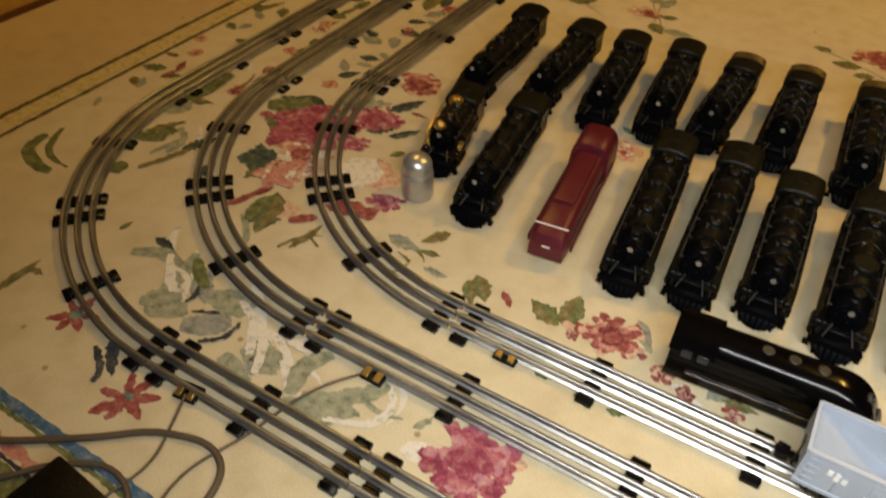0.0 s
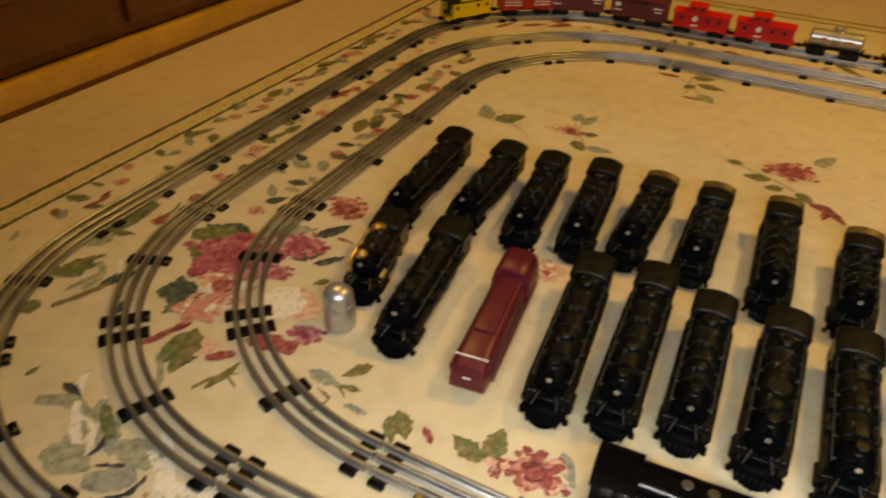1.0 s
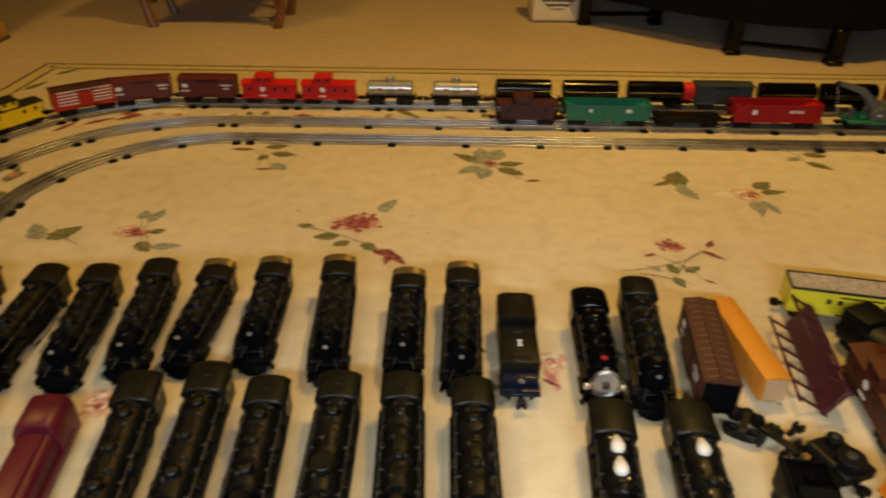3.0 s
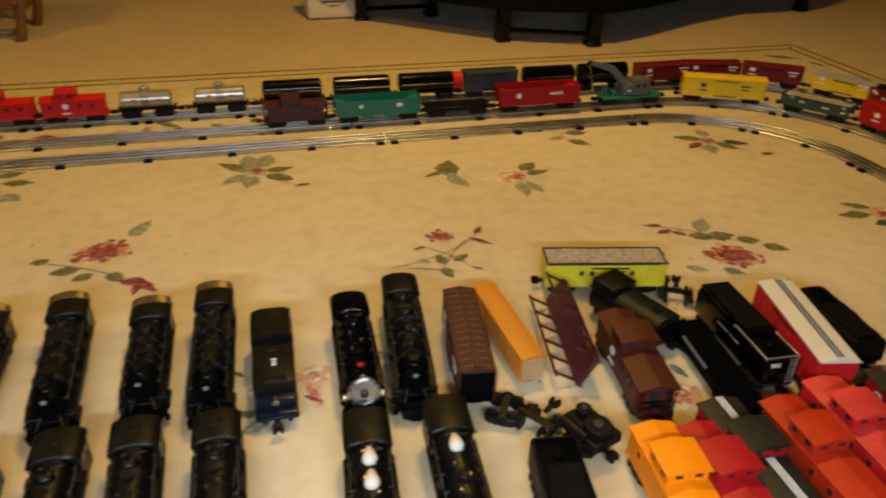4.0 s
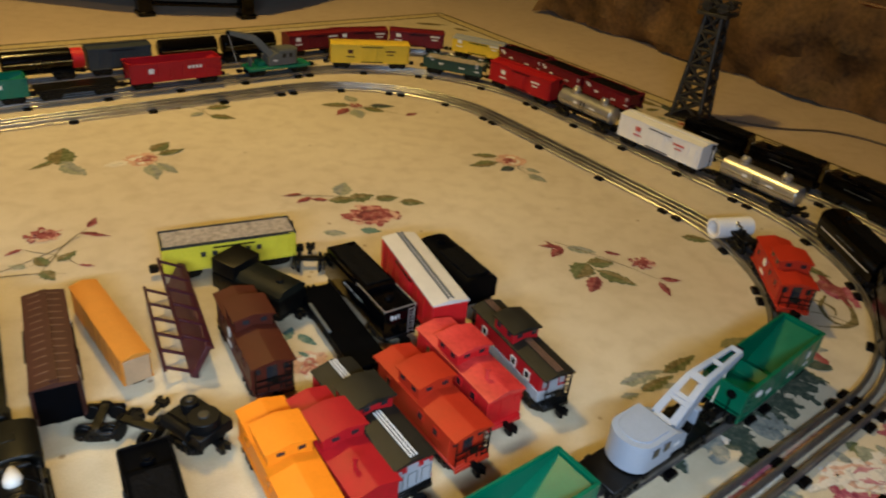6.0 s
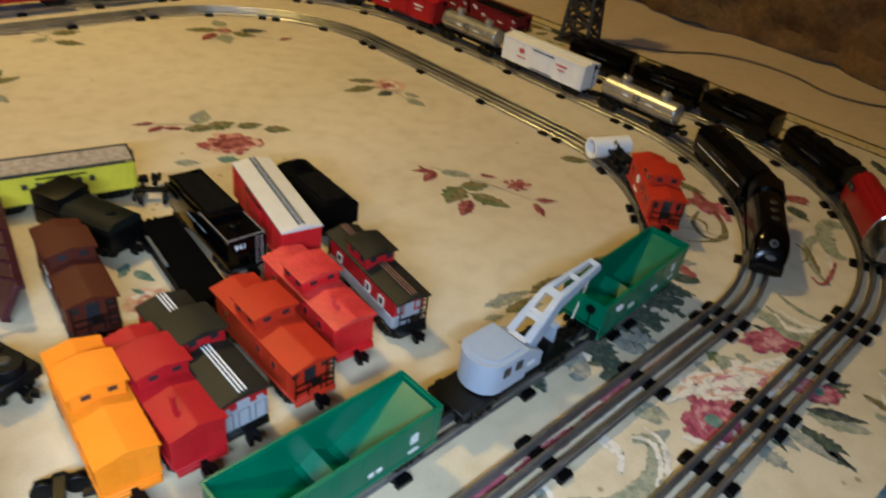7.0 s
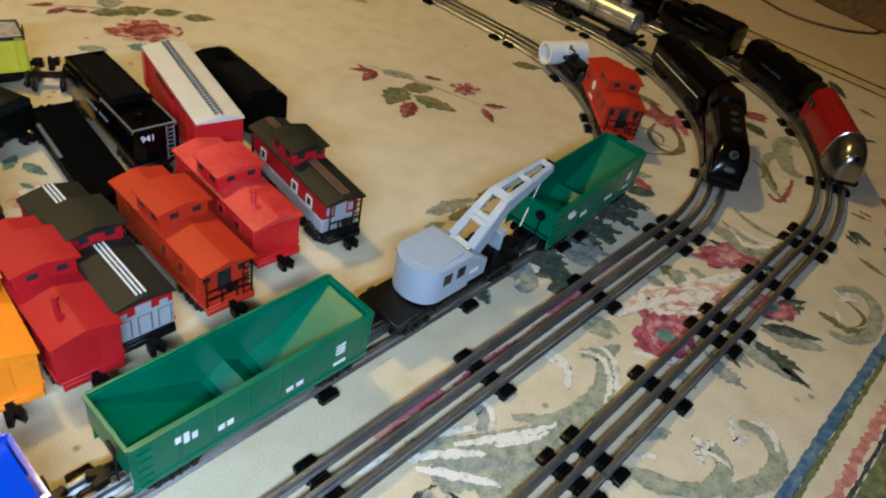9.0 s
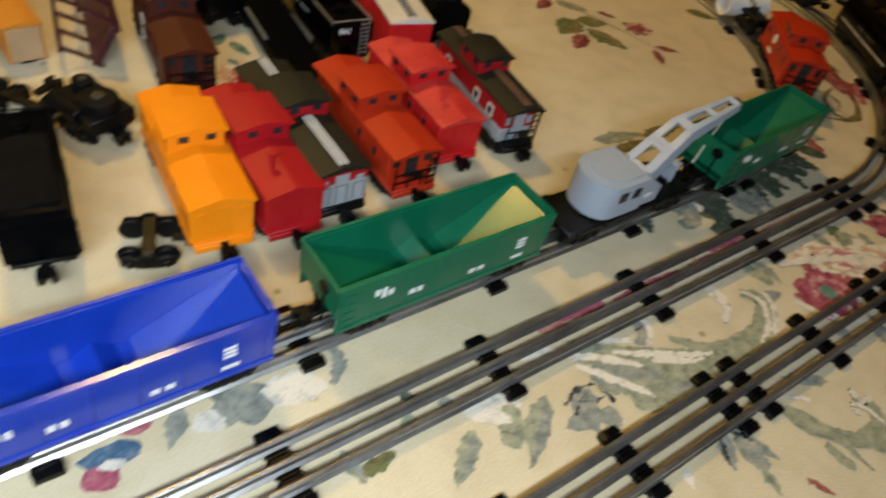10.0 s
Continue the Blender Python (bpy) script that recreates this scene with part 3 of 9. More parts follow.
def hopper(name, colour, label, half=0.095, ribs=8, low=0.017, top=0.064, category="hopper car", marks=None, load=None, bins=True):
    """Open hopper or gondola: walls with ribs, slope sheets inside, bins below."""
    ob = thing(name, label, category)
    w, t = 0.0265, 0.0014
    for s in (-1, 1):
        bm = B()
        prism(bm, [(s * w - t / 2, low), (s * w + t / 2 + s * 0.001, low), (s * w + t / 2 + s * 0.001, low + 0.004), (s * w + t / 2, low + 0.0045), (s * w + t / 2, top - 0.0025),
                   (s * w + s * 0.0028, top - 0.0023), (s * w + s * 0.0028, top + 0.0003), (s * w - t / 2 - s * 0.0006, top + 0.0003), (s * w - t / 2, top - 0.0025)], -half, half)
        part("side_wall", bevel(bm, 0.0004), colour, ob)
        bm = B()
        prism(bm, [(s * half - t / 2, low + 0.016), (s * half + t / 2, low + 0.016), (s * half + t / 2, top - 0.0025), (s * half + s * 0.002, top - 0.0023), (s * half + s * 0.002, top + 0.0002), (s * half - t / 2, top + 0.0002)], -w - 0.0015, w + 0.0015, "y")
        part("end_wall", bevel(bm, 0.0004), colour, ob)
    bm = B()
    box(bm, 0, 0, low + 0.003, 2 * half - 0.02, 2 * w - 0.002, 0.002)
    part("floor_plate", bm, colour, ob)
    bm = B()
    box(bm, 0, 0, (low + top) / 2 + 0.001, 0.0022, 0.0010, top - low - 0.008)
    rib = mesh_of("rib", bevel(bm, 0.0005), colour)
    for s in (-1, 1):
        for i in range(ribs):
            part("rib", rib, None, ob, at=pose(-half + 0.006 + i * (2 * half - 0.012) / (ribs - 1), s * (w + 0.0008), 0))
    bm = B()
    for s in (-1, 1):
        prism(bm, [(s * (half - 0.002), top - 0.008), (s * (half * 0.22), low + 0.004), (s * (half * 0.22), low + 0.0055), (s * (half - 0.002), top - 0.0065)], -w + 0.001, w - 0.001, "y")
    prism(bm, [(-0.014, low + 0.004), (0, low + 0.014), (0.014, low + 0.004)], -w + 0.001, w - 0.001, "y")
    part("slope_sheet", bm, colour, ob)
    if bins:
        for u in (-0.028, 0.028):
            bm = B()
            prism(bm, [(u - 0.016, low), (u + 0.016, low), (u + 0.008, 0.006), (u - 0.008, 0.006)], -w * 0.8, w * 0.8, "y")
            part("hopper_bin", bevel(bm, 0.0006), colour, ob)
    bm = B()
    box(bm, 0, 0, 0.0175, 2 * half - 0.01, 0.012, 0.003)
    part("centre_sill", bm, M["iron"], ob)
    for s in (-1, 1):   # brake wheel
        bm = B()
        cyl(bm, (s * (half + 0.004), 0.012, top - 0.010), 0.0058, 0.0012, "x", 12)
        rod(bm, (s * (half + 0.003), 0.012, low), (s * (half + 0.003), 0.012, top - 0.010), 0.0009)
        part("brake_wheel", bm, M["iron"], ob)
    for s in (-1, 1):
        bm = B()
        for i in range(5):
            box(bm, half - 0.008, s * (w + 0.0034), low + 0.006 + i * 0.0085, 0.010, 0.0012, 0.0012)
        part("ladder", bm, colour, ob)
    running_gear(ob, half)
    for s in (-1, 1):
        bars(ob, marks or [(0.062 * s, 0.045, 0.004, 0.010), (0.068 * s, 0.047, 0.004, 0.006), (0.056 * s, 0.043, 0.004, 0.006), (0.036 * s, 0.034, 0.005, 0.005), (0.029 * s, 0.034, 0.005, 0.005), (-0.022 * s, 0.031, 0.006, 0.004), (-0.031 * s, 0.031, 0.006, 0.004), (-0.070 * s, 0.047, 0.009, 0.0022), (-0.070 * s, 0.043, 0.009, 0.0022), (-0.070 * s, 0.039, 0.009, 0.0022), (-0.070 * s, 0.028, 0.012, 0.003)], M["ink"], w + 0.0013, s)
    if load:
        bm = B()
        box(bm, 0, 0, top - 0.009, 2 * half - 0.006, 2 * w - 0.004, 0.008)
        bmesh.ops.subdivide_edges(bm, edges=bm.edges[:], cuts=9, use_grid_fill=True)
        for v in bm.verts:
            if v.co.z > top - 0.007:
                v.co.z += 0.0045 * noise.noise(v.co * 90) + 0.003
        part("load", bm, load, ob, "heap of coarse loose load")
    return ob


def caboose(name, colour, roof, label, lower=None, half=0.076, stripes=None, rail=True, stack=False, sgn=1, emblem=True, end=None, w=0.0255, z1=0.0545):
    """Caboose: body, arched roof, cupola with windows, end platforms."""
    ob = thing(name, label, "caboose")
    z0 = 0.0165
    bl = half - (0.010 if rail else 0.003)
    bm = B()
    if lower:
        box(bm, 0, 0, (z0 + 0.016 + z1) / 2, 2 * bl, 2 * w, z1 - z0 - 0.016)
    else:
        box(bm, 0, 0, (z0 + z1) / 2, 2 * bl, 2 * w, z1 - z0)
        for s in (-1, 1):
            box(bm, 0, s * w, z0 + 0.002, 2 * bl, 0.0022, 0.004)
    part("body", bevel(bm, 0.0008), colour, ob)
    if lower:
        bm = B()
        box(bm, 0, 0, z0 + 0.008, 2 * bl, 2 * w + 0.0004, 0.016)
        part("lower_body", bevel(bm, 0.0008), lower, ob, "grey lower half of the body")
    prof = [(-w - 0.0014, z1 - 0.002), (-w - 0.0014, z1), (-w * 0.06, z1 + 0.0062), (w * 0.06, z1 + 0.0062), (w + 0.0014, z1), (w + 0.0014, z1 - 0.002), (0, z1 + 0.0005)]
    bm = B()
    prism(bm, prof, -half, half)
    part("roof", bevel(bm, 0.0005), roof, ob)
    cx, ch = -0.012 * sgn, 0.021
    bm = B()
    box(bm, cx, 0, z1 + 0.008, 2 * ch, 2 * w - 0.004, 0.020)
    cup = part("cupola", bevel(bm, 0.0008), colour, ob)
    bm = B()
    zc = z1 + 0.018
    prism(bm, [(-w - 0.001, zc - 0.001), (-w - 0.001, zc + 0.0005), (0, zc + 0.0055), (w + 0.001, zc + 0.0005), (w + 0.001, zc - 0.001)], cx - ch - 0.003, cx + ch + 0.003)
    part("cupola_roof", bevel(bm, 0.0005), roof, cup)
    for s in (-1, 1):
        for u in (-0.011, 0.011):
            bm = B()
            box(bm, cx + u, s * (w - 0.0018), z1 + 0.0115, 0.0075, 0.0012, 0.0075)
            part("window", bm, M["glass"], cup)
        for u in (-0.010, 0.012):
            bm = B()
            box(bm, cx + s * ch, u, z1 + 0.0125, 0.0012, 0.008, 0.007)
            part("window", bm, M["glass"], cup)
    for s in (-1, 1):
        for u in (-0.048, 0.018, 0.047):
            bm = B()
            box(bm, u, s * w, 0.041, 0.0085, 0.0012, 0.010)
            win = part("window", bm, M["glass"], ob)
            bm = B()
            for du, dz, sw, sh in ((0, 0.0056, 0.0105, 0.0012), (0, -0.0056, 0.0105, 0.0012), (0.0048, 0, 0.0012, 0.011), (-0.0048, 0, 0.0012, 0.011)):
                box(bm, u + du, s * (w + 0.0004), 0.041 + dz, sw, 0.0018, sh)
            part("window_frame", bm, M["bone"] if lower or end else colour, win)
    bm = B()
    box(bm, 0, 0, 0.0155, 2 * half, 2 * w - 0.002, 0.003)
    for s in (-1, 1):
        box(bm, s * (half + 0.001), 0, 0.0125, 0.003, 2 * w - 0.004, 0.006)
    part("underframe", bevel(bm, 0.0006), M["black"] if lower or end else colour, ob)
    if rail:
        for s in (-1, 1):
            bm = B()
            xr = s * (half - 0.001)
            for y in (-w + 0.0035, -0.0075, 0.0075, w - 0.0035):
                rod(bm, (xr, y, 0.016), (xr, y, 0.034), 0.0009)
            for z in (0.025, 0.034):
                rod(bm, (xr, -w + 0.0035, z), (xr, w - 0.0035, z), 0.0009)
            rod(bm, (xr, w - 0.0035, 0.016), (xr, w - 0.0035, z1 - 0.001), 0.0009)
            rod(bm, (xr, -w + 0.0035, 0.016), (xr, -w + 0.0035, z1 - 0.001), 0.0009)
            rl = part("end_railing", bm, M["black"], ob, "black end railing")
            bm = B()
            cyl(bm, (xr + s * 0.0015, 0.0, 0.032), 0.005, 0.0012, "x", 12)
            part("brake_wheel", bm, M["black"], rl)
            bm = B()
            for i in range(6):
                rod(bm, (xr + s * 0.001, w - 0.0125, 0.018 + i * 0.007), (xr + s * 0.001, w - 0.0035, 0.018 + i * 0.007), 0.0007)
            for y in (w - 0.0125, w - 0.0035):
                rod(bm, (xr + s * 0.001, y, 0.016), (xr + s * 0.001, y, z1 - 0.001), 0.0008)
            part("ladder", bm, M["black"], rl)
    bm = B()
    box(bm, 0, 0, 0.036, 0.0012, 0.013, 0.028)
    door = mesh_of("end_door", bm, end or lower or (M["glass"] if rail else colour))
    bm = B()
    box(bm, 0, 0, 0.042, 0.0014, 0.007, 0.009)
    pane = mesh_of("window", bm, end or lower or (M["glass"] if rail else colour))
    if end:
        for s in (-1, 1):
            cm = B()
            box(cm, s * (bl + 0.0002), 0, (z0 + z1) / 2 - 0.006, 0.0008, 2 * w - 0.002, z1 - z0 - 0.014)
            ep = part("end_panel", cm, end, ob, "light grey end panel")
            for u in (-0.017, 0.0, 0.017):
                cm = B()
                tube(cm, [(s * (bl + 0.0008), u - 0.0055, z0 + 0.003), (s * (bl + 0.0008), u - 0.0055, z1 - 0.016), (s * (bl + 0.0008), u + 0.0055, z1 - 0.016), (s * (bl + 0.0008), u + 0.0055, z0 + 0.003)], 0.0006)
                part("door_outline", cm, M["dkgrey"], ep, "thin dark line round a door")
    for s in (-1, 1):
        part("end_door", door, None, ob, at=pose(s * bl * 1.001, 0, 0))
        part("window", pane, None, ob, at=pose(s * bl, w - 0.0085, 0)), part("window", pane, None, ob, at=pose(s * bl, 0.0085 - w, 0))
    if stack:
        bm = B()
        cyl(bm, (0.046 * sgn, -0.008, z1 + 0.011), 0.0022, 0.015, seg=10)
        cyl(bm, (0.046 * sgn, -0.008, z1 + 0.0185), 0.0034, 0.003, seg=10)
        part("chimney", bm, roof, ob)
    if stripes:
        for x0, x1 in ((-half + 0.003, cx - ch - 0.004), (cx + ch + 0.004, half - 0.003)):
            bm = B()
            box(bm, (x0 + x1) / 2, 0, z1 + 0.0062, x1 - x0, 0.0098, 0.0010)
            for y in (-0.0036, 0, 0.0036):
                box(bm, (x0 + x1) / 2, y, z1 + 0.0072, x1 - x0, 0.0013, 0.0014)
            for f in bm.faces:
                f.material_index = 0 if f.calc_center_median().z > z1 + 0.00685 else 1
            me = mesh_of("roof_walk", bm, stripes)
            me.materials.append(roof)
            part("roof_walk", me, None, ob, "roof walk with pale lines")
    if emblem:
        for s in (-1, 1):
            bm = B()
            cyl(bm, (-0.014, s * (w + 0.0002), 0.041), 0.0068, 0.0008, "y", 20)
            box(bm, -0.014, s * (w + 0.0004), 0.024, 0.018, 0.0008, 0.004)
            part("emblem", bm, M["ink"], ob, "round white emblem")
    running_gear(ob, half + 0.002)
    return ob


def boxcar(name, colour, roof, label, half=0.09, gear=True, ribbed=False, marks=None, ink="ink", walkway=None, top=0.066, load=None, w=0.0255, end=None):
    """Boxcar or reefer: body with doors, roof with running board, ladders."""
    ob = thing(name, label, "boxcar")
    z0 = 0.0165
    bm = B()
    box(bm, 0, 0, (z0 + top) / 2, 2 * half, 2 * w, top - z0)
    for s in (-1, 1):
        box(bm, 0, s * w, z0 + 0.0015, 2 * half, 0.002, 0.003)
    part("body", bevel(bm, 0.0007), colour, ob)
    bm = B()
    box(bm, 0, 0, (z0 + top) / 2, 0.0014, 0.0016, top - z0 - 0.002)
    rib = mesh_of("rib", bm, colour)
    for s in (-1, 1):
        for i in range(9):
            part("rib", rib, None, ob, at=pose(-half + 0.006 + i * (2 * half - 0.012) / 8, s * w, 0))
    if end:
        bm = B()
        box(bm, half + 0.0008, 0, (z0 + top) / 2, 0.0016, 2 * w - 0.003, top - z0 - 0.003)
        part("end_panel", bevel(bm, 0.0005), end, ob, "pale end panel")
    bm = B()
    if not load:
        prism(bm, [(-w - 0.0012, top - 0.001), (-w - 0.0012, top + 0.001), (0, top + 0.0055), (w + 0.0012, top + 0.001), (w + 0.0012, top - 0.001)], -half - 0.001, half + 0.001)
        rf = part("roof", bevel(bm, 0.0004), roof, ob)
        if ribbed:
            cm = B()
            prism(cm, [(-w, top + 0.001), (0, top + 0.0063), (w, top + 0.001), (w, top), (-w, top)], -0.0006, 0.0006)
            roof_rib = mesh_of("roof_rib", cm, M["rib_brown"])
            for i in range(13):
                part("roof_rib", roof_rib, None, rf, at=pose(-half + 0.008 + i * (2 * half - 0.016) / 12, 0, 0))
        bm = B()
        if walkway:
            for s in (-1, 1):
                box(bm, 0, s * 0.0034, top + 0.0066, 2 * half - 0.004, 0.0012, 0.0016)
            for i in range(30):
                box(bm, -half + 0.006 + i * (2 * half - 0.012) / 29, 0, top + 0.0068, 0.0012, 0.0092, 0.0012)
        else:
            box(bm, 0, 0, top + 0.0066, 2 * half - 0.004, 0.0075, 0.0016)
        if w > 0.02:
            part("roof_walk", bm, walkway or roof, ob)
        else:
            bm.free()
    else:
        for s in (-1, 1):
            box(bm, 0, s * (w - 0.001), top + 0.0012, 2 * half, 0.0022, 0.004), box(bm, s * (half - 0.001), 0, top + 0.0012, 0.0022, 2 * w, 0.004)
        part("rim", bm, roof, ob, "dark rim round the load")
        bm = B()
        box(bm, 0, 0, top, 2 * half - 0.005, 2 * w - 0.004, 0.003)
        bmesh.ops.subdivide_edges(bm, edges=bm.edges[:], cuts=11, use_grid_fill=True)
        for v in bm.verts:
            if v.co.z > top:
                v.co.z += 0.0012 * noise.noise(v.co * 170)
        part("load", bm, load, ob, "pale gravel load")
    for s in (-1, 1) if w > 0.02 else ():
        bm = B()
        box(bm, 0, s * (w + 0.0012), (z0 + top) / 2 - 0.001, 0.036, 0.0022, top - z0 - 0.008)
        for u in (-0.012, 0, 0.012):
            box(bm, u, s * (w + 0.0024), (z0 + top) / 2 - 0.001, 0.0015, 0.0012, top - z0 - 0.012)
        dr = part("door", bevel(bm, 0.0005), colour, ob)
        for z in (top - 0.005, z0 + 0.004):
            bm = B()
            box(bm, 0.004, s * (w + 0.0030), z, 0.060, 0.0016, 0.002)
            part("door_track", bm, M["iron"], dr)
        bm = B()
        for i in range(6):
            rod(bm, (half - 0.012, s * (w + 0.0022), z0 + 0.005 + i * 0.0075), (half - 0.003, s * (w + 0.0022), z0 + 0.005 + i * 0.0075), 0.0006)
        for x in (half - 0.012, half - 0.003):
            rod(bm, (x, s * (w + 0.0018), z0 + 0.002), (x, s * (w + 0.0018), top - 0.003), 0.0006)
        part("ladder", bm, colour, ob)
        if marks is not False:
            bars(ob, marks or [(-0.055 * s, 0.050, 0.028, 0.004), (-0.055 * s, 0.041, 0.018, 0.003), (0.055 * s, 0.048, 0.014, 0.010), (0.055 * s, 0.034, 0.022, 0.003)], M[ink], w + 0.0014, s)
    if not end:
        bm = B()
        cyl(bm, (half + 0.003, 0.010, top - 0.004), 0.006, 0.0012, "x", 12)
        rod(bm, (half + 0.002, 0.010, 0.016), (half + 0.002, 0.010, top - 0.004), 0.0008)
        part("brake_wheel", bm, M["iron"], ob)
    bm = B()
    box(bm, 0, 0, 0.0150, 2 * half - 0.006, 0.014, 0.004)
    part("centre_sill", bm, M["iron"], ob)
    if gear:
        running_gear(ob, half)
    return ob


def tankcar(name, shell, label, half=0.072, domes=1, r=0.0205, band=None):
    ob = thing(name, label, "tank car")
    zc = 0.021 + r
    bm = B()
    cyl(bm, (0, 0, zc), r, 2 * half - 0.012, "x", 28)
    for s in (-1, 1):
        ball(bm, (s * (half - 0.006), 0, zc), r, (0.28, 1, 1), 24)
    for u in (-half * 0.62, 0, half * 0.62):
        cyl(bm, (u, 0, zc), r + 0.0005, 0.0025, "x", 28)
    part("tank", bm, shell, ob)
    for u in ((), (0,), (-half * 0.5, half * 0.55))[domes]:
        bm = B()
        cyl(bm, (u, 0, zc + r + 0.003), 0.0098, 0.014, seg=20)
        cyl(bm, (u, 0, zc + r + 0.0108), 0.0072, 0.002, seg=16)
        for s in (-1, 1):
            cyl(bm, (u + s * 0.006, 0, zc + r + 0.012), 0.002, 0.005, seg=8)
        dm = part("dome", bevel(bm, 0.0008), shell, ob)
        bm = B()
        tube(bm, [(u + 0.014 * math.cos(k * math.pi / 8), 0.014 * math.sin(k * math.pi / 8), zc + r + 0.005) for k in range(16)], 0.0008, 5, closed=True)
        part("platform_rail", bm, M["chrome"] if shell is M["silver"] else M["iron"], dm)
    bm = B()
    for s in (-1, 1):
        rod(bm, (-half + 0.004, s * (r + 0.003), zc), (half - 0.004, s * (r + 0.003), zc), 0.0009)
        for u in (-half + 0.006, -0.02, 0.02, half - 0.006):
            rod(bm, (u, s * (r - 0.001), zc), (u, s * (r + 0.003), zc), 0.0007)
    part("handrail", bm, M["chrome"], ob)
    bm = B()
    box(bm, 0, 0, 0.0175, 2 * half + 0.012, 0.020, 0.004)
    for s in (-1, 1):
        box(bm, s * half * 0.62, 0, 0.021, 0.012, 0.036, 0.006), box(bm, s * (half + 0.004), 0, 0.0185, 0.006, 0.044, 0.006)
    part("frame", bevel(bm, 0.0006), M["black"], ob)
    for s in (-1, 1):
        bm = B()
        for k in range(6):
            rod(bm, (-0.006, s * (r + 0.0025), 0.022 + k * 0.006), (0.006, s * (r + 0.0025), 0.022 + k * 0.006), 0.0006)
        for u in (-0.006, 0.006):
            rod(bm, (u, s * (r + 0.0025), 0.020), (u, s * (r + 0.0025), 0.054), 0.0007)
        part("ladder", bm, M["iron"], ob)
        if domes:
            bars(ob, [(-0.030 * s, zc + 0.003, 0.016, 0.004), (0.026 * s, zc + 0.003, 0.012, 0.006)], M[band] if band else M["ink"], r + 0.0002, s)
    running_gear(ob, half + 0.006)
    return ob


def crane_car(name, colour, base, label, boom_dir=1, reach=0.105, rise=0.075):
    """Wrecker crane: flat base, round-backed cab, pierced boom, hook and line."""
    ob = thing(name, label, "crane car")
    bm = B()
    box(bm, 0, 0, 0.0205, 0.172, 0.050, 0.006)
    for s in (-1, 1):
        box(bm, 0, s * 0.0245, 0.0185, 0.172, 0.0025, 0.006)
        for u in (-0.07, -0.035, 0.035, 0.07):
            box(bm, u, s * 0.026, 0.0195, 0.008, 0.003, 0.007)
    part("deck", bevel(bm, 0.0007), base, ob)
    d = boom_dir
    bm = B()
    back = [(-0.036 * d - 0.022 * d * math.cos(a), 0.0262 * math.sin(a)) for a in [radians(v) for v in range(-90, 91, 15)]]
    prism(bm, back + [(0.002 * d, 0.0262), (0.002 * d, -0.0262)], 0.026, 0.063, "z")
    cab = part("cab", bevel(bm, 0.0022, 2), colour, ob)
    bm = B()
    prism(bm, [(0.0 * d, 0.026), (0.030 * d, 0.026), (0.030 * d, 0.044), (0.016 * d, 0.053), (0.0 * d, 0.056)], -0.0235, 0.0235, "y")
    part("winch_housing", bevel(bm, 0.0014, 2), colour, cab)
    bm = B()
    prism(bm, [(-0.034 * d - 0.016 * d * math.cos(a), 0.020 * math.sin(a)) for a in [radians(v) for v in range(-90, 91, 18)]] + [(-0.004 * d, 0.020), (-0.004 * d, -0.020)], 0.0625, 0.0645, "z")
    part("cab_roof", bevel(bm, 0.0008), colour, cab)
    for s in (-1, 1):
        for u in (-0.030, -0.012):
            bm = B()
            box(bm, u * d, s * 0.0264, 0.050, 0.010, 0.0012, 0.011)
            part("window", bm, M["glass"], cab)
        bars(cab, [(0.012 * d, 0.038, 0.012, 0.004)], M["ink"], 0.0238, s)
    bm = B()
    cyl(bm, (-0.008 * d, 0, 0.0248), 0.020, 0.004, seg=24)
    part("turntable", bm, M["iron"], ob)
    # boom: two tapering side plates and a top plate pierced by long slots
    tip = Vector((0.020 * d + reach * d, 0, 0.034 + rise))
    foot = Vector((0.020 * d, 0, 0.040))
    knee = Vector((0.020 * d + 0.38 * reach * d, 0, 0.040 + 0.62 * rise))
    path = [foot, foot.lerp(knee, 0.5), knee, knee.lerp(tip, 0.5), tip]
    depth, wide = (0.017, 0.016, 0.014, 0.011, 0.008), (0.0165, 0.015, 0.0130, 0.0105, 0.0075)
    up = Vector((-0.35 * d, 0, 0.94))
    boom = None
    for s in (-1, 1):
        bm = B()
        rings = []
        for p, dp, wd in zip(path, depth, wide):
            rings.append([(p.x, s * wd, p.z), (p.x, s * (wd - 0.0018), p.z), (p.x + up.x * dp, s * (wd - 0.0018), p.z + up.z * dp), (p.x + up.x * dp, s * wd, p.z + up.z * dp)])
        loft(bm, rings)
        side = part("boom_side" if boom else "boom", bevel(bm, 0.0004), colour, boom or ob, "" if boom else "tapering boom of pierced plates")
        boom = boom or side
        bm = B()
        rings = []
        for p, dp, wd in zip(path, depth, wide):
            rings.append([(p.x + up.x * dp * k, s * wd * y, p.z + up.z * dp * k) for k, y in ((0.97, 0.96), (0.97, 0.42), (1.06, 0.42), (1.06, 0.96))])
        loft(bm, rings)
        part("top_strip", bm, colour, boom)
    for i, f in enumerate((0.0, 0.9, 1.1, 2.0, 2.12, 3.0, 3.9)):
        j, g = int(min(3, f)), f - int(min(3, f))
        p, dp, wd = path[j].lerp(path[j + 1], g), depth[j] + (depth[j + 1] - depth[j]) * g, wide[j] + (wide[j + 1] - wide[j]) * g
        bm = B()
        box(bm, p.x + up.x * dp, 0, p.z + up.z * dp, 0.006, wd * 1.5, 0.0016, rot=(0, -math.degrees(math.atan2((tip - foot).z, (tip - foot).x)) if d > 0 else math.degrees(math.atan2((tip - foot).z, (foot - tip).x)), 0))
        part("cross_bar", bm, colour, boom)
    bm = B()
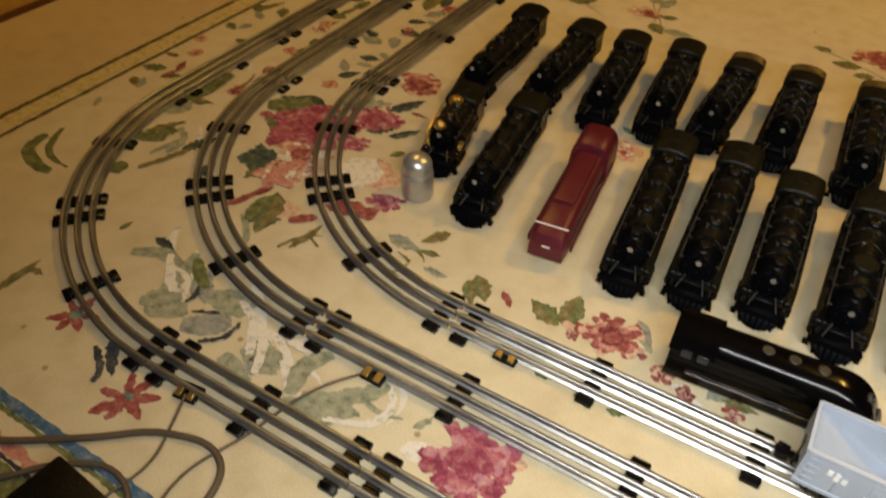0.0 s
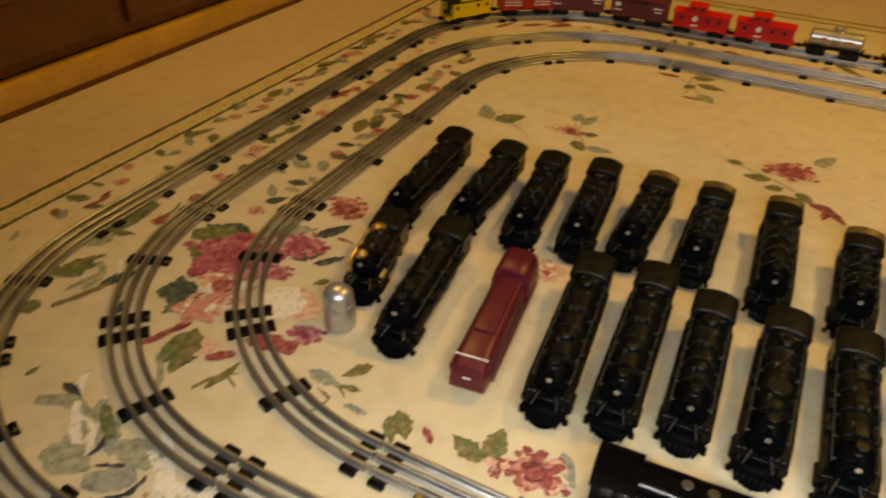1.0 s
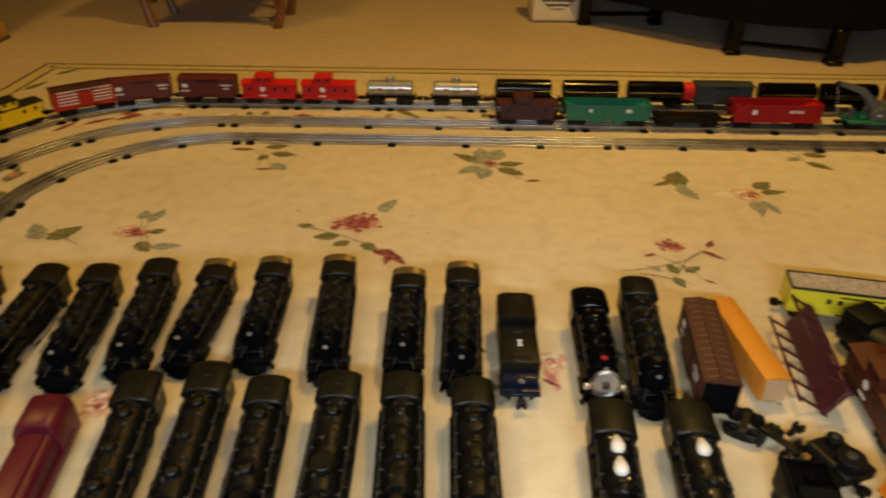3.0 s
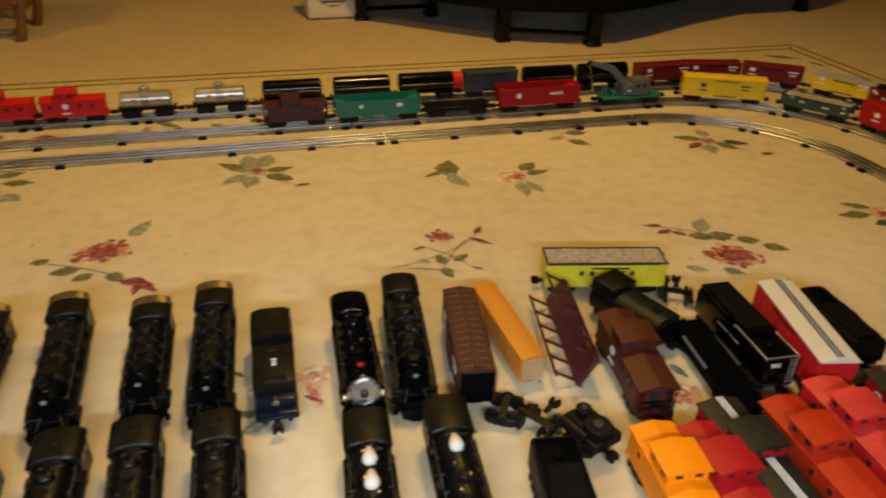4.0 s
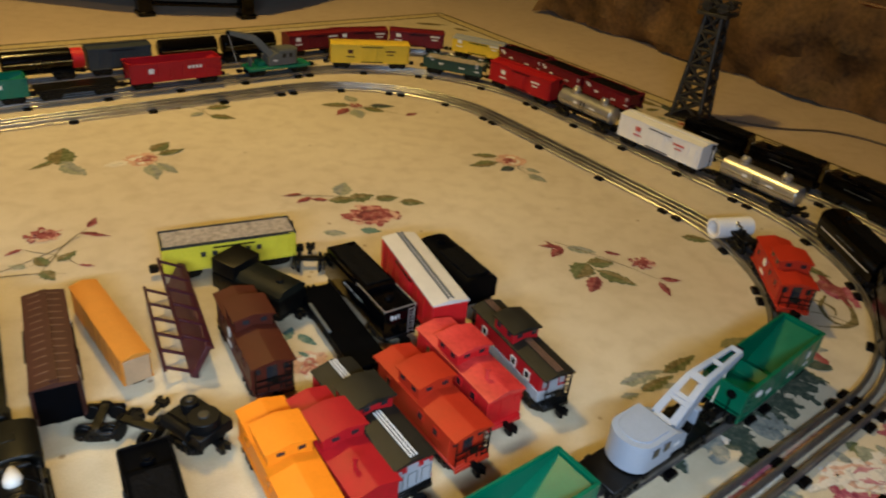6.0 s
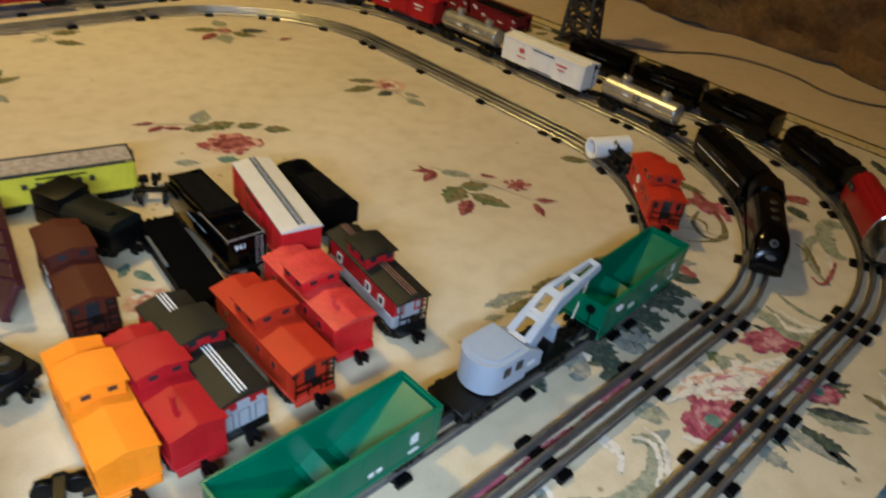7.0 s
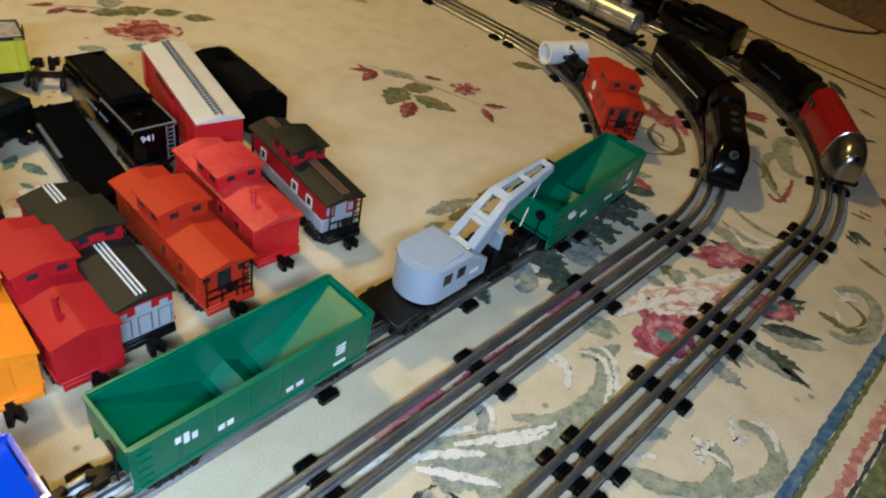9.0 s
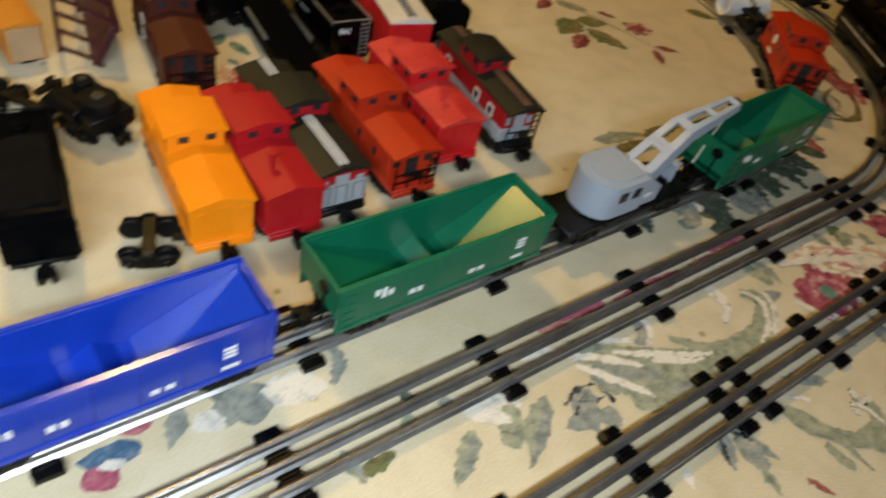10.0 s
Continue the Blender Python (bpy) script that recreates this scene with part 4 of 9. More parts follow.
    cyl(bm, (tip.x, 0, tip.z + 0.003), 0.0055, 0.008, "y", 14)
    part("pulley", bm, M["iron"], ob)
    bm = B()
    rod(bm, (tip.x, 0, tip.z), (tip.x - 0.014 * d, 0, 0.052), 0.0006)
    rod(bm, (tip.x - 0.014 * d, 0, 0.052), (tip.x - 0.020 * d, 0, 0.030), 0.0009)
    part("hook_line", bm, M["bone"], ob, "pale string with hook")
    bm = B()
    box(bm, 0.072 * d, 0, 0.034, 0.0035, 0.018, 0.022), box(bm, 0.072 * d, 0, 0.045, 0.010, 0.020, 0.003)
    part("boom_rest", bevel(bm, 0.0006), colour, ob)
    bm = B()
    box(bm, 0.045 * d, 0, 0.030, 0.018, 0.030, 0.012)
    part("tool_box", bevel(bm, 0.0008), base, ob)
    running_gear(ob, 0.090)
    return ob


def tube_car(name):
    """Little four-wheel truck that drags a white tube across the rails."""
    ob = thing(name, "white plastic tube lying across a small black wheeled truck", "track cleaner")
    truck(ob, 0.022), coupler(ob, 0.044, 1)
    bm = B()
    box(bm, 0.012, 0, 0.0205, 0.050, 0.026, 0.006)
    cyl(bm, (0.010, 0.0, 0.027), 0.004, 0.010, seg=12)
    part("frame", bevel(bm, 0.0008), M["black"], ob)
    bm = B()
    n, ro, ri, hl = 28, 0.0185, 0.0145, 0.037
    rings = []
    for rr, yy in ((ri, -hl), (ro, -hl), (ro, hl), (ri, hl), (ri, -hl)):
        rings.append([(-0.024 + rr * math.cos(2 * math.pi * k / n), yy, 0.0195 + rr * math.sin(2 * math.pi * k / n)) for k in range(n)])
    loft(bm, rings, caps=False)
    bmesh.ops.remove_doubles(bm, verts=bm.verts, dist=1e-5)
    tb = part("tube", bm, M["white"], ob, "smooth white plastic tube")
    bm = B()
    box(bm, -0.006, 0.0, 0.030, 0.016, 0.007, 0.007)
    cyl(bm, (-0.010, 0, 0.0355), 0.003, 0.004, seg=10)
    part("clip", bevel(bm, 0.0006), M["chrome"], tb, "small metal clip")
    return ob


def text_mesh(body, size, depth=0.0004):
    cu = bpy.data.curves.new("text", "FONT")
    cu.body, cu.size, cu.extrude, cu.align_x, cu.align_y = body, size, depth, "CENTER", "CENTER"
    tmp = bpy.data.objects.new("text", cu)
    scene.collection.objects.link(tmp)
    bpy.context.view_layer.update()
    me = bpy.data.meshes.new_from_object(tmp.evaluated_get(bpy.context.evaluated_depsgraph_get()))
    bpy.data.objects.remove(tmp)
    me.name = "number"
    return me


def tender(name, colour, label, half=0.066, streamlined=False, number=None, trim=True, marks=True, w=0.0255, z1=0.054, stripe=False):
    """Tender: tank, coal load, deck rails, ladder."""
    ob = thing(name, label, "tender")
    z0 = 0.0165
    bm = B()
    if streamlined:
        prof = [(-w, z0), (-w, z1 - 0.008), (-w * 0.8, z1 - 0.001), (-w * 0.4, z1 + 0.003), (w * 0.4, z1 + 0.003), (w * 0.8, z1 - 0.001), (w, z1 - 0.008), (w, z0)]
        prism(bm, prof, -half, half)
    else:
        box(bm, 0, 0, (z0 + z1) / 2, 2 * half, 2 * w, z1 - z0)
        box(bm, half * 0.30, 0, z1 + 0.004, half * 1.4, 2 * w - 0.006, 0.010)
    part("tank", bevel(bm, 0.0014, 2), colour, ob)
    bm = B()
    box(bm, half * 0.30, 0, z1 + (0.0015 if streamlined else 0.0075), half * 1.2, 2 * w - (0.024 if streamlined else 0.014), 0.006)
    bmesh.ops.subdivide_edges(bm, edges=bm.edges[:], cuts=7, use_grid_fill=True)
    for v in bm.verts:
        v.co.z += 0.0035 * noise.noise(v.co * 120)
    part("coal", bm, M["soot"], ob, "heap of black coal")
    bm = B()
    cyl(bm, (-half * 0.62, 0, z1 + 0.003), 0.0065, 0.005, seg=16)
    cyl(bm, (-half * 0.62, 0, z1 + 0.006), 0.0035, 0.003, seg=12)
    part("water_hatch", bevel(bm, 0.0006), colour, ob)
    if trim:
        bm = B()
        zt = z1 + 0.0035
        pts = [(half * -0.1, w - 0.002), (-half + 0.003, w - 0.002), (-half + 0.003, -w + 0.002), (half * -0.1, -w + 0.002)]
        for p, q in zip(pts, pts[1:]):
            rod(bm, (*p, zt), (*q, zt), 0.0010)
        for p in pts:
            rod(bm, (*p, z1 - 0.001), (*p, zt), 0.0007)
        part("deck_rail", bm, M["silver"] if number else M["iron"], ob, "thin deck rail")
        bm = B()
        for y in (-0.019, -0.011):
            rod(bm, (-half - 0.0012, y, z0), (-half - 0.0012, y, z1 + 0.003), 0.0007)
        for i in range(8):
            rod(bm, (-half - 0.0012, -0.019, z0 + 0.003 + i * 0.005), (-half - 0.0012, -0.011, z0 + 0.003 + i * 0.005), 0.0006)
        part("ladder", bm, M["silver"], ob, "thin bright ladder")
    if number:
        part("number", text_mesh(number, 0.0105), None, ob, "white painted number 941", at=pose(-half - 0.0004, 0.009, z1 - 0.0075, 90, 0, -90)).data.materials.append(M["ink"])
    if marks:
        for s in (-1, 1):
            bars(ob, [(-0.026 + 0.0046 * k, z0 + 0.023, 0.0020, 0.0024) for k in range(12) if k != 5], M["dkgrey"] if not number else M["grey"], w + 0.0002, s)
    for s in (-1, 1) if stripe else ():
        bm = B()
        box(bm, 0, s * (w + 0.0003), 0.030, 1.7 * half, 0.0008, 0.0013)
        part("side_stripe", bm, M["ink"], ob, "thin white side stripe")
    bm = B()
    box(bm, 0, 0, 0.015, 2 * half + 0.004, 0.044, 0.004)
    part("frame", bevel(bm, 0.0006), M["black"], ob)
    running_gear(ob, half + 0.002)
    return ob


def boiler_ring(x, r, zc, n=22):
    return [(x, r * math.cos(2 * math.pi * k / n), zc + r * math.sin(2 * math.pi * k / n)) for k in range(n)]


def steam_engine(name, label, half=0.105, boiler=None, roof=None, domes=3, ring=False, white_domes=0, strip=None, narrow=0.0, disc=0.0, cab_len=0.044, plates=0, lip=False):
    """Steam engine facing +x: cab behind, tapering boiler with fittings, broad running boards, cylinders, wheels and rods."""
    ob = thing(name, label, "toy locomotive")
    boiler, roof = boiler or M["black"], roof or M["bronze"]
    strip = strip or M["board"]
    r, zc = 0.0192 - narrow, 0.0440
    xb, xf = -half + cab_len, half - 0.024       # boiler from cab to smokebox front
    ln = xf - xb
    rnd = random.Random(int(half * 1e4) + domes * 7)
    # boiler: wide firebox, taper, barrel
    bm = B()
    loft(bm, [boiler_ring(xb - 0.002, r + 0.0016, zc), boiler_ring(xb + 0.22 * ln, r + 0.0014, zc), boiler_ring(xb + 0.30 * ln, r, zc), boiler_ring(xf - 0.026, r - 0.0004, zc)])
    part("boiler", bm, boiler, ob)
    for k in range(6):
        bm = B()
        u = xb + (0.05 + 0.13 * k) * ln
        cyl(bm, (u, 0, zc), r + (0.0022 if k < 2 else 0.0006), 0.0014, "x", 22)
        part("boiler_band", bm, boiler, ob)
    bm = B()
    loft(bm, [boiler_ring(xf - 0.028, r + 0.0004, zc), boiler_ring(xf - 0.001, r + 0.0004, zc), boiler_ring(xf + 0.001, r - 0.0014, zc)])
    cyl(bm, (xf + 0.0016, 0, zc), r - 0.004, 0.0026, "x", 24)
    cyl(bm, (xf + 0.0034, 0, zc), 0.0085, 0.0022, "x", 18)
    cyl(bm, (xf + 0.0052, 0, zc), 0.0030, 0.003, "x", 12)
    sb = part("smokebox", bevel(bm, 0.0006), M["navy"], ob)
    bm = B()
    for k in range(8):
        a = 2 * math.pi * (k + 0.5) / 8
        cyl(bm, (xf + 0.003, (r - 0.0055) * math.cos(a), zc + (r - 0.0055) * math.sin(a)), 0.0011, 0.0016, "x", 6)
    tagged(part("door_bolts", bm, M["iron"], sb), kind="stuff")
    bm = B()
    cyl(bm, (xf + 0.004, 0, zc + r - 0.002), 0.0043, 0.009, "x", 14)
    cyl(bm, (xf + 0.0088, 0, zc + r - 0.002), 0.0048, 0.0014, "x", 14)
    hl = part("headlight", bevel(bm, 0.0005), M["navy"], sb)
    bm = B()
    cyl(bm, (xf + 0.0096, 0, zc + r - 0.002), 0.0032, 0.0006, "x", 12)
    part("lens", bm, M["silver"], hl, "small bright lens")
    # cab
    w = 0.0256 - 1.3 * narrow
    cx0, cx1 = -half + 0.006, -half + cab_len
    bm = B()
    for s in (-1, 1):
        box(bm, (cx0 + cx1) / 2, s * (w - 0.0009), 0.0395, cx1 - cx0, 0.0018, 0.043)
    box(bm, cx1 - 0.001, 0, 0.044, 0.0018, 2 * w - 0.003, 0.042)
    box(bm, (cx0 + cx1) / 2, 0, 0.024, cx1 - cx0, 2 * w - 0.003, 0.002)
    cab = part("cab", bevel(bm, 0.0006), boiler, ob)
    bm = B()
    rings = []
    for x, grow in ((cx0 - 0.0075, -0.0022), (cx0 - 0.006, 0.0), (cx0 + 0.004, 0.0006), (cx1 - 0.004, 0.0006), (cx1 + 0.0015, 0.0), (cx1 + 0.003, -0.002)):
        outer = [((w + 0.0012 + grow * 0.4) * math.cos(radians(a)), 0.0560 + (0.0115 + grow) * abs(math.sin(radians(a))) ** 0.9) for a in range(0, 181, 15)]
        inner = [((w - 0.0008) * math.cos(radians(a)), 0.0545 + 0.0095 * abs(math.sin(radians(a))) ** 0.9) for a in range(180, -1, -15)]
        rings.append([(x, y, z) for y, z in outer + inner])
    loft(bm, rings)
    rf = part("cab_roof", bm, roof, cab, "rounded worn cab roof")
    bm = B()
    box(bm, (cx0 + cx1) / 2 - 0.004, 0, 0.0680, 0.012, 0.014, 0.0014)
    part("roof_hatch", bevel(bm, 0.0005), roof, rf)
    if lip:   # gold reflection of the warm lamp, built as a raised, coloured back edge
        bm = B()
        arc = [((w + 0.0006) * math.cos(radians(a)), 0.0562 + 0.0116 * abs(math.sin(radians(a))) ** 0.9) for a in range(12, 169, 12)]
        loft(bm, [[(cx0 - 0.0085, y, z + 0.0042) for y, z in arc] + [(cx0 - 0.0085, y, z + 0.0026) for y, z in reversed(arc)],
                  [(cx0 + 0.004, y, z + 0.0012) for y, z in arc] + [(cx0 + 0.004, y, z - 0.0006) for y, z in reversed(arc)]])
        part("glint_lip", bm, M["brassy"], rf, "gold-coloured roof edge")
    for s in (-1, 1):
        for u in (0.011, 0.025):
            bm = B()
            box(bm, cx0 + u, s * (w - 0.0007), 0.0495, 0.010, 0.0020, 0.012)
            part("window", bm, M["glass"], cab)
    # domes, stack and small fittings along the top
    span = ln - 0.036
    top = zc + r
    for k in range(domes):
        u = xb + 0.016 + span * (k + 0.15) / max(1, domes)
        big = k % 2 == 0
        rr = 0.0088 if big else 0.0064
        pale = white_domes and k < white_domes
        bm = B()
        if pale:
            loft(bm, [[(u + x, y0 * math.cos(a), top + 0.002 + z0 * math.sin(a)) for a in [2 * math.pi * j / 16 for j in range(16)]]
                      for x, y0, z0 in ((-0.0135, 0.0008, 0.0008), (-0.0110, 0.0034, 0.0030), (-0.004, 0.0062, 0.0056), (0.003, 0.0082, 0.0072), (0.0085, 0.0078, 0.0066), (0.0120, 0.0048, 0.0040), (0.0132, 0.0008, 0.0008))])
        else:
            cyl(bm, (u, 0, top - 0.001), rr * 1.22, 0.0044, seg=18, r2=rr)
            cyl(bm, (u, 0, top + 0.0022), rr, 0.003, seg=18)
            ball(bm, (u, 0, top + 0.0036), rr, (1.0, 1, 0.55), 16)
            if big:
                cyl(bm, (u, 0, top + 0.0085), 0.0022, 0.002, seg=10)
        part("dome", bm, M["bone"] if pale else (roof if k % 2 else boiler), ob, "pale bulb-shaped dome" if pale else "")
    for k in range(plates):
        bm = B()
        box(bm, xb + 0.012 + span * (k + 0.5) / plates, 0, top + 0.0022, span / plates * 0.62, 0.0125, 0.0052)
        part("hatch_plate", bevel(bm, 0.0010, 2), roof, ob)
    if disc:
        bm = B()
        cyl(bm, (disc, 0, top + 0.0030), 0.0135, 0.008, seg=28)
        part("round_hatch", bevel(bm, 0.001), roof, ob, "broad flat round hatch")
    bm = B()
    cyl(bm, (xf - 0.013, 0, top - 0.0005), 0.0075, 0.005, seg=16, r2=0.0056)
    cyl(bm, (xf - 0.013, 0, top + 0.0045), 0.0052, 0.009, seg=16, r2=0.0060)
    cyl(bm, (xf - 0.013, 0, top + 0.0092), 0.0066, 0.0014, seg=16)
    part("chimney", bevel(bm, 0.0004), boiler, ob)
    bm = B()
    cyl(bm, (0, 0, 0), 0.0013, 0.0068, seg=8)
    cyl(bm, (0, 0, 0.0034), 0.0019, 0.0012, seg=8)
    valve = mesh_of("valve", bm, M["handrail"])
    for k in range(5):
        u = xb + 0.008 + k * span / 5 + rnd.uniform(-0.002, 0.002)
        side = 0.0062 if k % 2 else -0.0068
        part("valve", valve, None, ob, at=pose(u + 0.005, side, top - 0.0005, rnd.uniform(-8, 8), rnd.uniform(-8, 8), 0))
    bm = B()
    cyl(bm, (xf - 0.031, 0, top + 0.003), 0.0034, 0.006, seg=12, r2=0.0016)
    rod(bm, (xf - 0.031, -0.0052, top - 0.001), (xf - 0.031, -0.0052, top + 0.006), 0.0007)
    rod(bm, (xf - 0.031, 0.0052, top - 0.001), (xf - 0.031, 0.0052, top + 0.006), 0.0007)
    rod(bm, (xf - 0.031, -0.0052, top + 0.006), (xf - 0.031, 0.0052, top + 0.006), 0.0007)
    part("bell", bm, M["iron"], ob)
    bm = B()
    cyl(bm, (xb + 0.010, 0.0085, top - 0.001), 0.0030, 0.010, "y", 12)
    cyl(bm, (xb + 0.010, 0.0135, top - 0.001), 0.0020, 0.004, "y", 10)
    part("generator", bevel(bm, 0.0004), M["iron"], ob)
    # running boards with a valance, pipes and tanks
    yo = 0.0285 - narrow
    for s in (-1, 1):
        bm = B()
        prism(bm, [(xb - 0.002, 0.0358), (xf - 0.014, 0.0358), (xf + 0.004, 0.0275), (xf + 0.010, 0.0275), (xf + 0.010, 0.0290), (xf + 0.004, 0.0290), (xf - 0.0135, 0.0380), (xb - 0.002, 0.0380)], s * 0.0135, s * yo, "y")
        prism(bm, [(xb - 0.002, 0.0300), (xf - 0.020, 0.0300), (xf - 0.014, 0.0360), (xb - 0.002, 0.0360)], s * (yo - 0.0022), s * yo, "y")
        part("running_board", bevel(bm, 0.0005), strip, ob)
        bm = B()
        rod(bm, (xb, s * (r + 0.0030), zc + 0.0075), (xf - 0.002, s * (r + 0.0024), zc + 0.0075), 0.0007)
        for k in range(6):
            u = xb + 0.006 + k * (ln - 0.012) / 5
            rod(bm, (u, s * (r - 0.003), zc + 0.0075), (u, s * (r + 0.0030), zc + 0.0075), 0.0008)
        part("handrail", bm, M["handrail"], ob, "thin handrail")
        for u, bl, bh in ((xb + 0.012, 0.014, 0.0085), (xb + 0.66 * ln, 0.011, 0.007)):
            cm = B()
            box(cm, u, s * (yo - 0.0055), 0.038 + bh / 2, bl, 0.0065, bh)
            box(cm, u, s * (yo - 0.0055), 0.0385 + bh, bl + 0.0012, 0.0075, 0.001)
            part("toolbox", bevel(cm, 0.0005), boiler, ob)
        bm = B()
        for du in (0, 0.0068):
            cyl(bm, (xb + 0.44 * ln + du, s * (yo - 0.0058), 0.0435), 0.0030, 0.011, "z", 10)
            cyl(bm, (xb + 0.44 * ln + du, s * (yo - 0.0058), 0.0475), 0.0037, 0.0014, "z", 10)
        part("pump", bevel(bm, 0.0004), boiler, ob)
        bm = B()
        cyl(bm, (xb + 0.28 * ln, s * (yo - 0.0060), 0.0420), 0.0040, 0.024, "x", 12)
        part("air_tank", bevel(bm, 0.0006), boiler, ob)
        for u in (xb + 0.20 * ln, xb + 0.36 * ln, xb + 0.55 * ln, xf - 0.036):
            bm = B()
            rr = r + 0.0012
            tube(bm, [(u + 0.001 * d, s * rr * math.cos(radians(82 - 18 * d)), zc + rr * math.sin(radians(82 - 18 * d))) for d in range(6)], 0.0010)
            part("sand_pipe", bm, boiler, ob)
        bm = B()
        tube(bm, [(xb, s * (r + 0.001), 0.0400), (xf - 0.030, s * (r + 0.001), 0.0400), (xf - 0.020, s * (r - 0.001), 0.0330)], 0.0012)
        part("feed_pipe", bm, boiler, ob)
        bm = B()
        cyl(bm, (xf - 0.008, s * 0.0215, 0.0190), 0.0082, 0.027, "x", 16)
        cyl(bm, (xf - 0.008, s * 0.0225, 0.0285), 0.0052, 0.025, "x", 14)
        box(bm, xf - 0.008, s * 0.0170, 0.0240, 0.020, 0.012, 0.016)
        part("cylinder", bevel(bm, 0.0007), boiler, ob)
    # frame, pilot deck, wheels, rods
    bm = B()
    box(bm, -0.004, 0, 0.020, 2 * half - 0.024, 0.026, 0.020)
    part("frame", bevel(bm, 0.0008), M["iron"], ob)
    bm = B()
    box(bm, xf + 0.010, 0, 0.0232, 0.022, 0.050, 0.0075)
    box(bm, xf + 0.0205, 0, 0.0200, 0.0030, 0.054, 0.0095)
    for s in (-1, 1):
        box(bm, xf + 0.012, s * 0.0245, 0.0130, 0.010, 0.0022, 0.014)
        box(bm, xf + 0.012, s * 0.0255, 0.0065, 0.010, 0.0060, 0.0016)
    deck = part("pilot_deck", bevel(bm, 0.0008), M["navy"], ob)
    for s in (-1, 1):
        bm = B()
        cyl(bm, (xf + 0.017, s * 0.0205, 0.0300), 0.0024, 0.0060, seg=10)
        ball(bm, (xf + 0.017, s * 0.0205, 0.0335), 0.0024, seg=10)
        part("marker_lamp", bm, M["iron"], deck)
        bm = B()
        rod(bm, (xf + 0.0190, s * 0.0150, 0.0270), (xf - 0.001, s * 0.0085, zc - 0.008), 0.0009)
        part("brace_rod", bm, M["handrail"], deck)
    bm = B()
    loft(bm, [[(xf + 0.0195, -0.0205, 0.0170), (xf + 0.0195, 0.0205, 0.0170), (xf + 0.0215, 0.0205, 0.0150), (xf + 0.0215, -0.0205, 0.0150)],
              [(xf + 0.0200, -0.0170, 0.0030), (xf + 0.0200, 0.0170, 0.0030), (xf + 0.0275, 0.0060, 0.0030), (xf + 0.0275, -0.0060, 0.0030)]])
    pilot = part("pilot", bm, M["navy"], ob, "slatted blue-black pilot")
    for k in range(7):
        bm = B()
        y = -0.020 + k * 0.0067
        rod(bm, (xf + 0.0210, y, 0.0165), (xf + 0.0205 + 0.0090 * (1 - abs(y) / 0.027), y * 0.80, 0.0035), 0.0013)
        part("slat", bm, M["navy"], pilot)
    for k in range(3):
        u = xb + 0.014 + k * 0.029
        for s in (-1, 1):
            part("driving_wheel", DRIVER, None, ob, at=pose(u, s * 0.0165, 0.0142, 0, 0, 0 if s > 0 else 180))
    for s in (-1, 1):
        for u in (half - 0.014, -half + 0.022):
            part("wheel", WHEEL, None, ob, at=pose(u, s * 0.0165, 0.0090, 0, 0, 0 if s > 0 else 180))
        bm = B()
        box(bm, xb + 0.043, s * 0.0232, 0.011, 0.062, 0.0014, 0.0030)
        rod(bm, (xb + 0.043, s * 0.0245, 0.012), (xf - 0.020, s * 0.0245, 0.0190), 0.0012)
        part("side_rod", bm, M["silver"], ob, "bright side rod")
    if ring:
        zr = zc - 0.001
        bm = B()
        tube(bm, [(half - 0.006 - 0.003 * math.sin(k * math.pi / 14), 0.0185 * math.cos(k * math.pi / 14), zr + 0.0185 * math.sin(k * math.pi / 14)) for k in range(28)], 0.0030, closed=True)
        fp = part("front_ring", bm, M["chrome"], ob, "bright metal front ring")
        bm = B()
        cyl(bm, (half - 0.009, 0, zr), 0.0180, 0.006, "x", 28)
        part("front_plate", bevel(bm, 0.0008), M["silver"], fp)
        bm = B()
        cyl(bm, (half - 0.004, 0, zr), 0.0052, 0.008, "x", 20)
        part("lamp", bevel(bm, 0.0010), M["towergrey"], fp)
        for s in (-1, 1):
            bm = B()
            ball(bm, (half - 0.006, s * 0.0235, zr - 0.004), 0.0050)
            part("marker_lamp", bm, M["chrome"], ob, "small bright marker lamp")
        bm = B()
        ball(bm, (half - 0.034, 0, top + 0.002), 0.0052)
        part("red_marker", bm, M["dkred"], ob, "small red knob")
    return ob


def driver_mesh():
    bm = B()
    cyl(bm, (0, 0, 0), 0.0138, 0.0036, "y", 20)
    cyl(bm, (0, -0.0024, 0), 0.0155, 0.0014, "y", 20)
    cyl(bm, (0, 0.0022, 0), 0.0032, 0.003, "y", 10)
    for k in range(5):
        a = k * 2 * math.pi / 5
        box(bm, 0.0075 * math.cos(a), 0.0021, 0.0075 * math.sin(a), 0.0105, 0.0014, 0.0020, rot=(0, -math.degrees(a), 0))
    box(bm, -0.0085, 0.0020, 0, 0.006, 0.0014, 0.011)
    return mesh_of("driving_wheel", bevel(bm, 0.0004), M["iron"])


DRIVER = driver_mesh()


def shroud_section(x, w, z0, z1, n=18, sq=2.6):
    """One rounded cross-section of a shroud, in the plane x."""
    out = [(x, -w, z0)]
    for k in range(n + 1):
        a = math.pi * (1 - k / n)
        c, s_ = math.cos(a), math.sin(a)
        out.append((x, w * math.copysign(abs(c) ** (2 / sq), c), z0 + (z1 - z0) * abs(s_) ** (2 / sq)))
    out.append((x, w, z0))
    return out


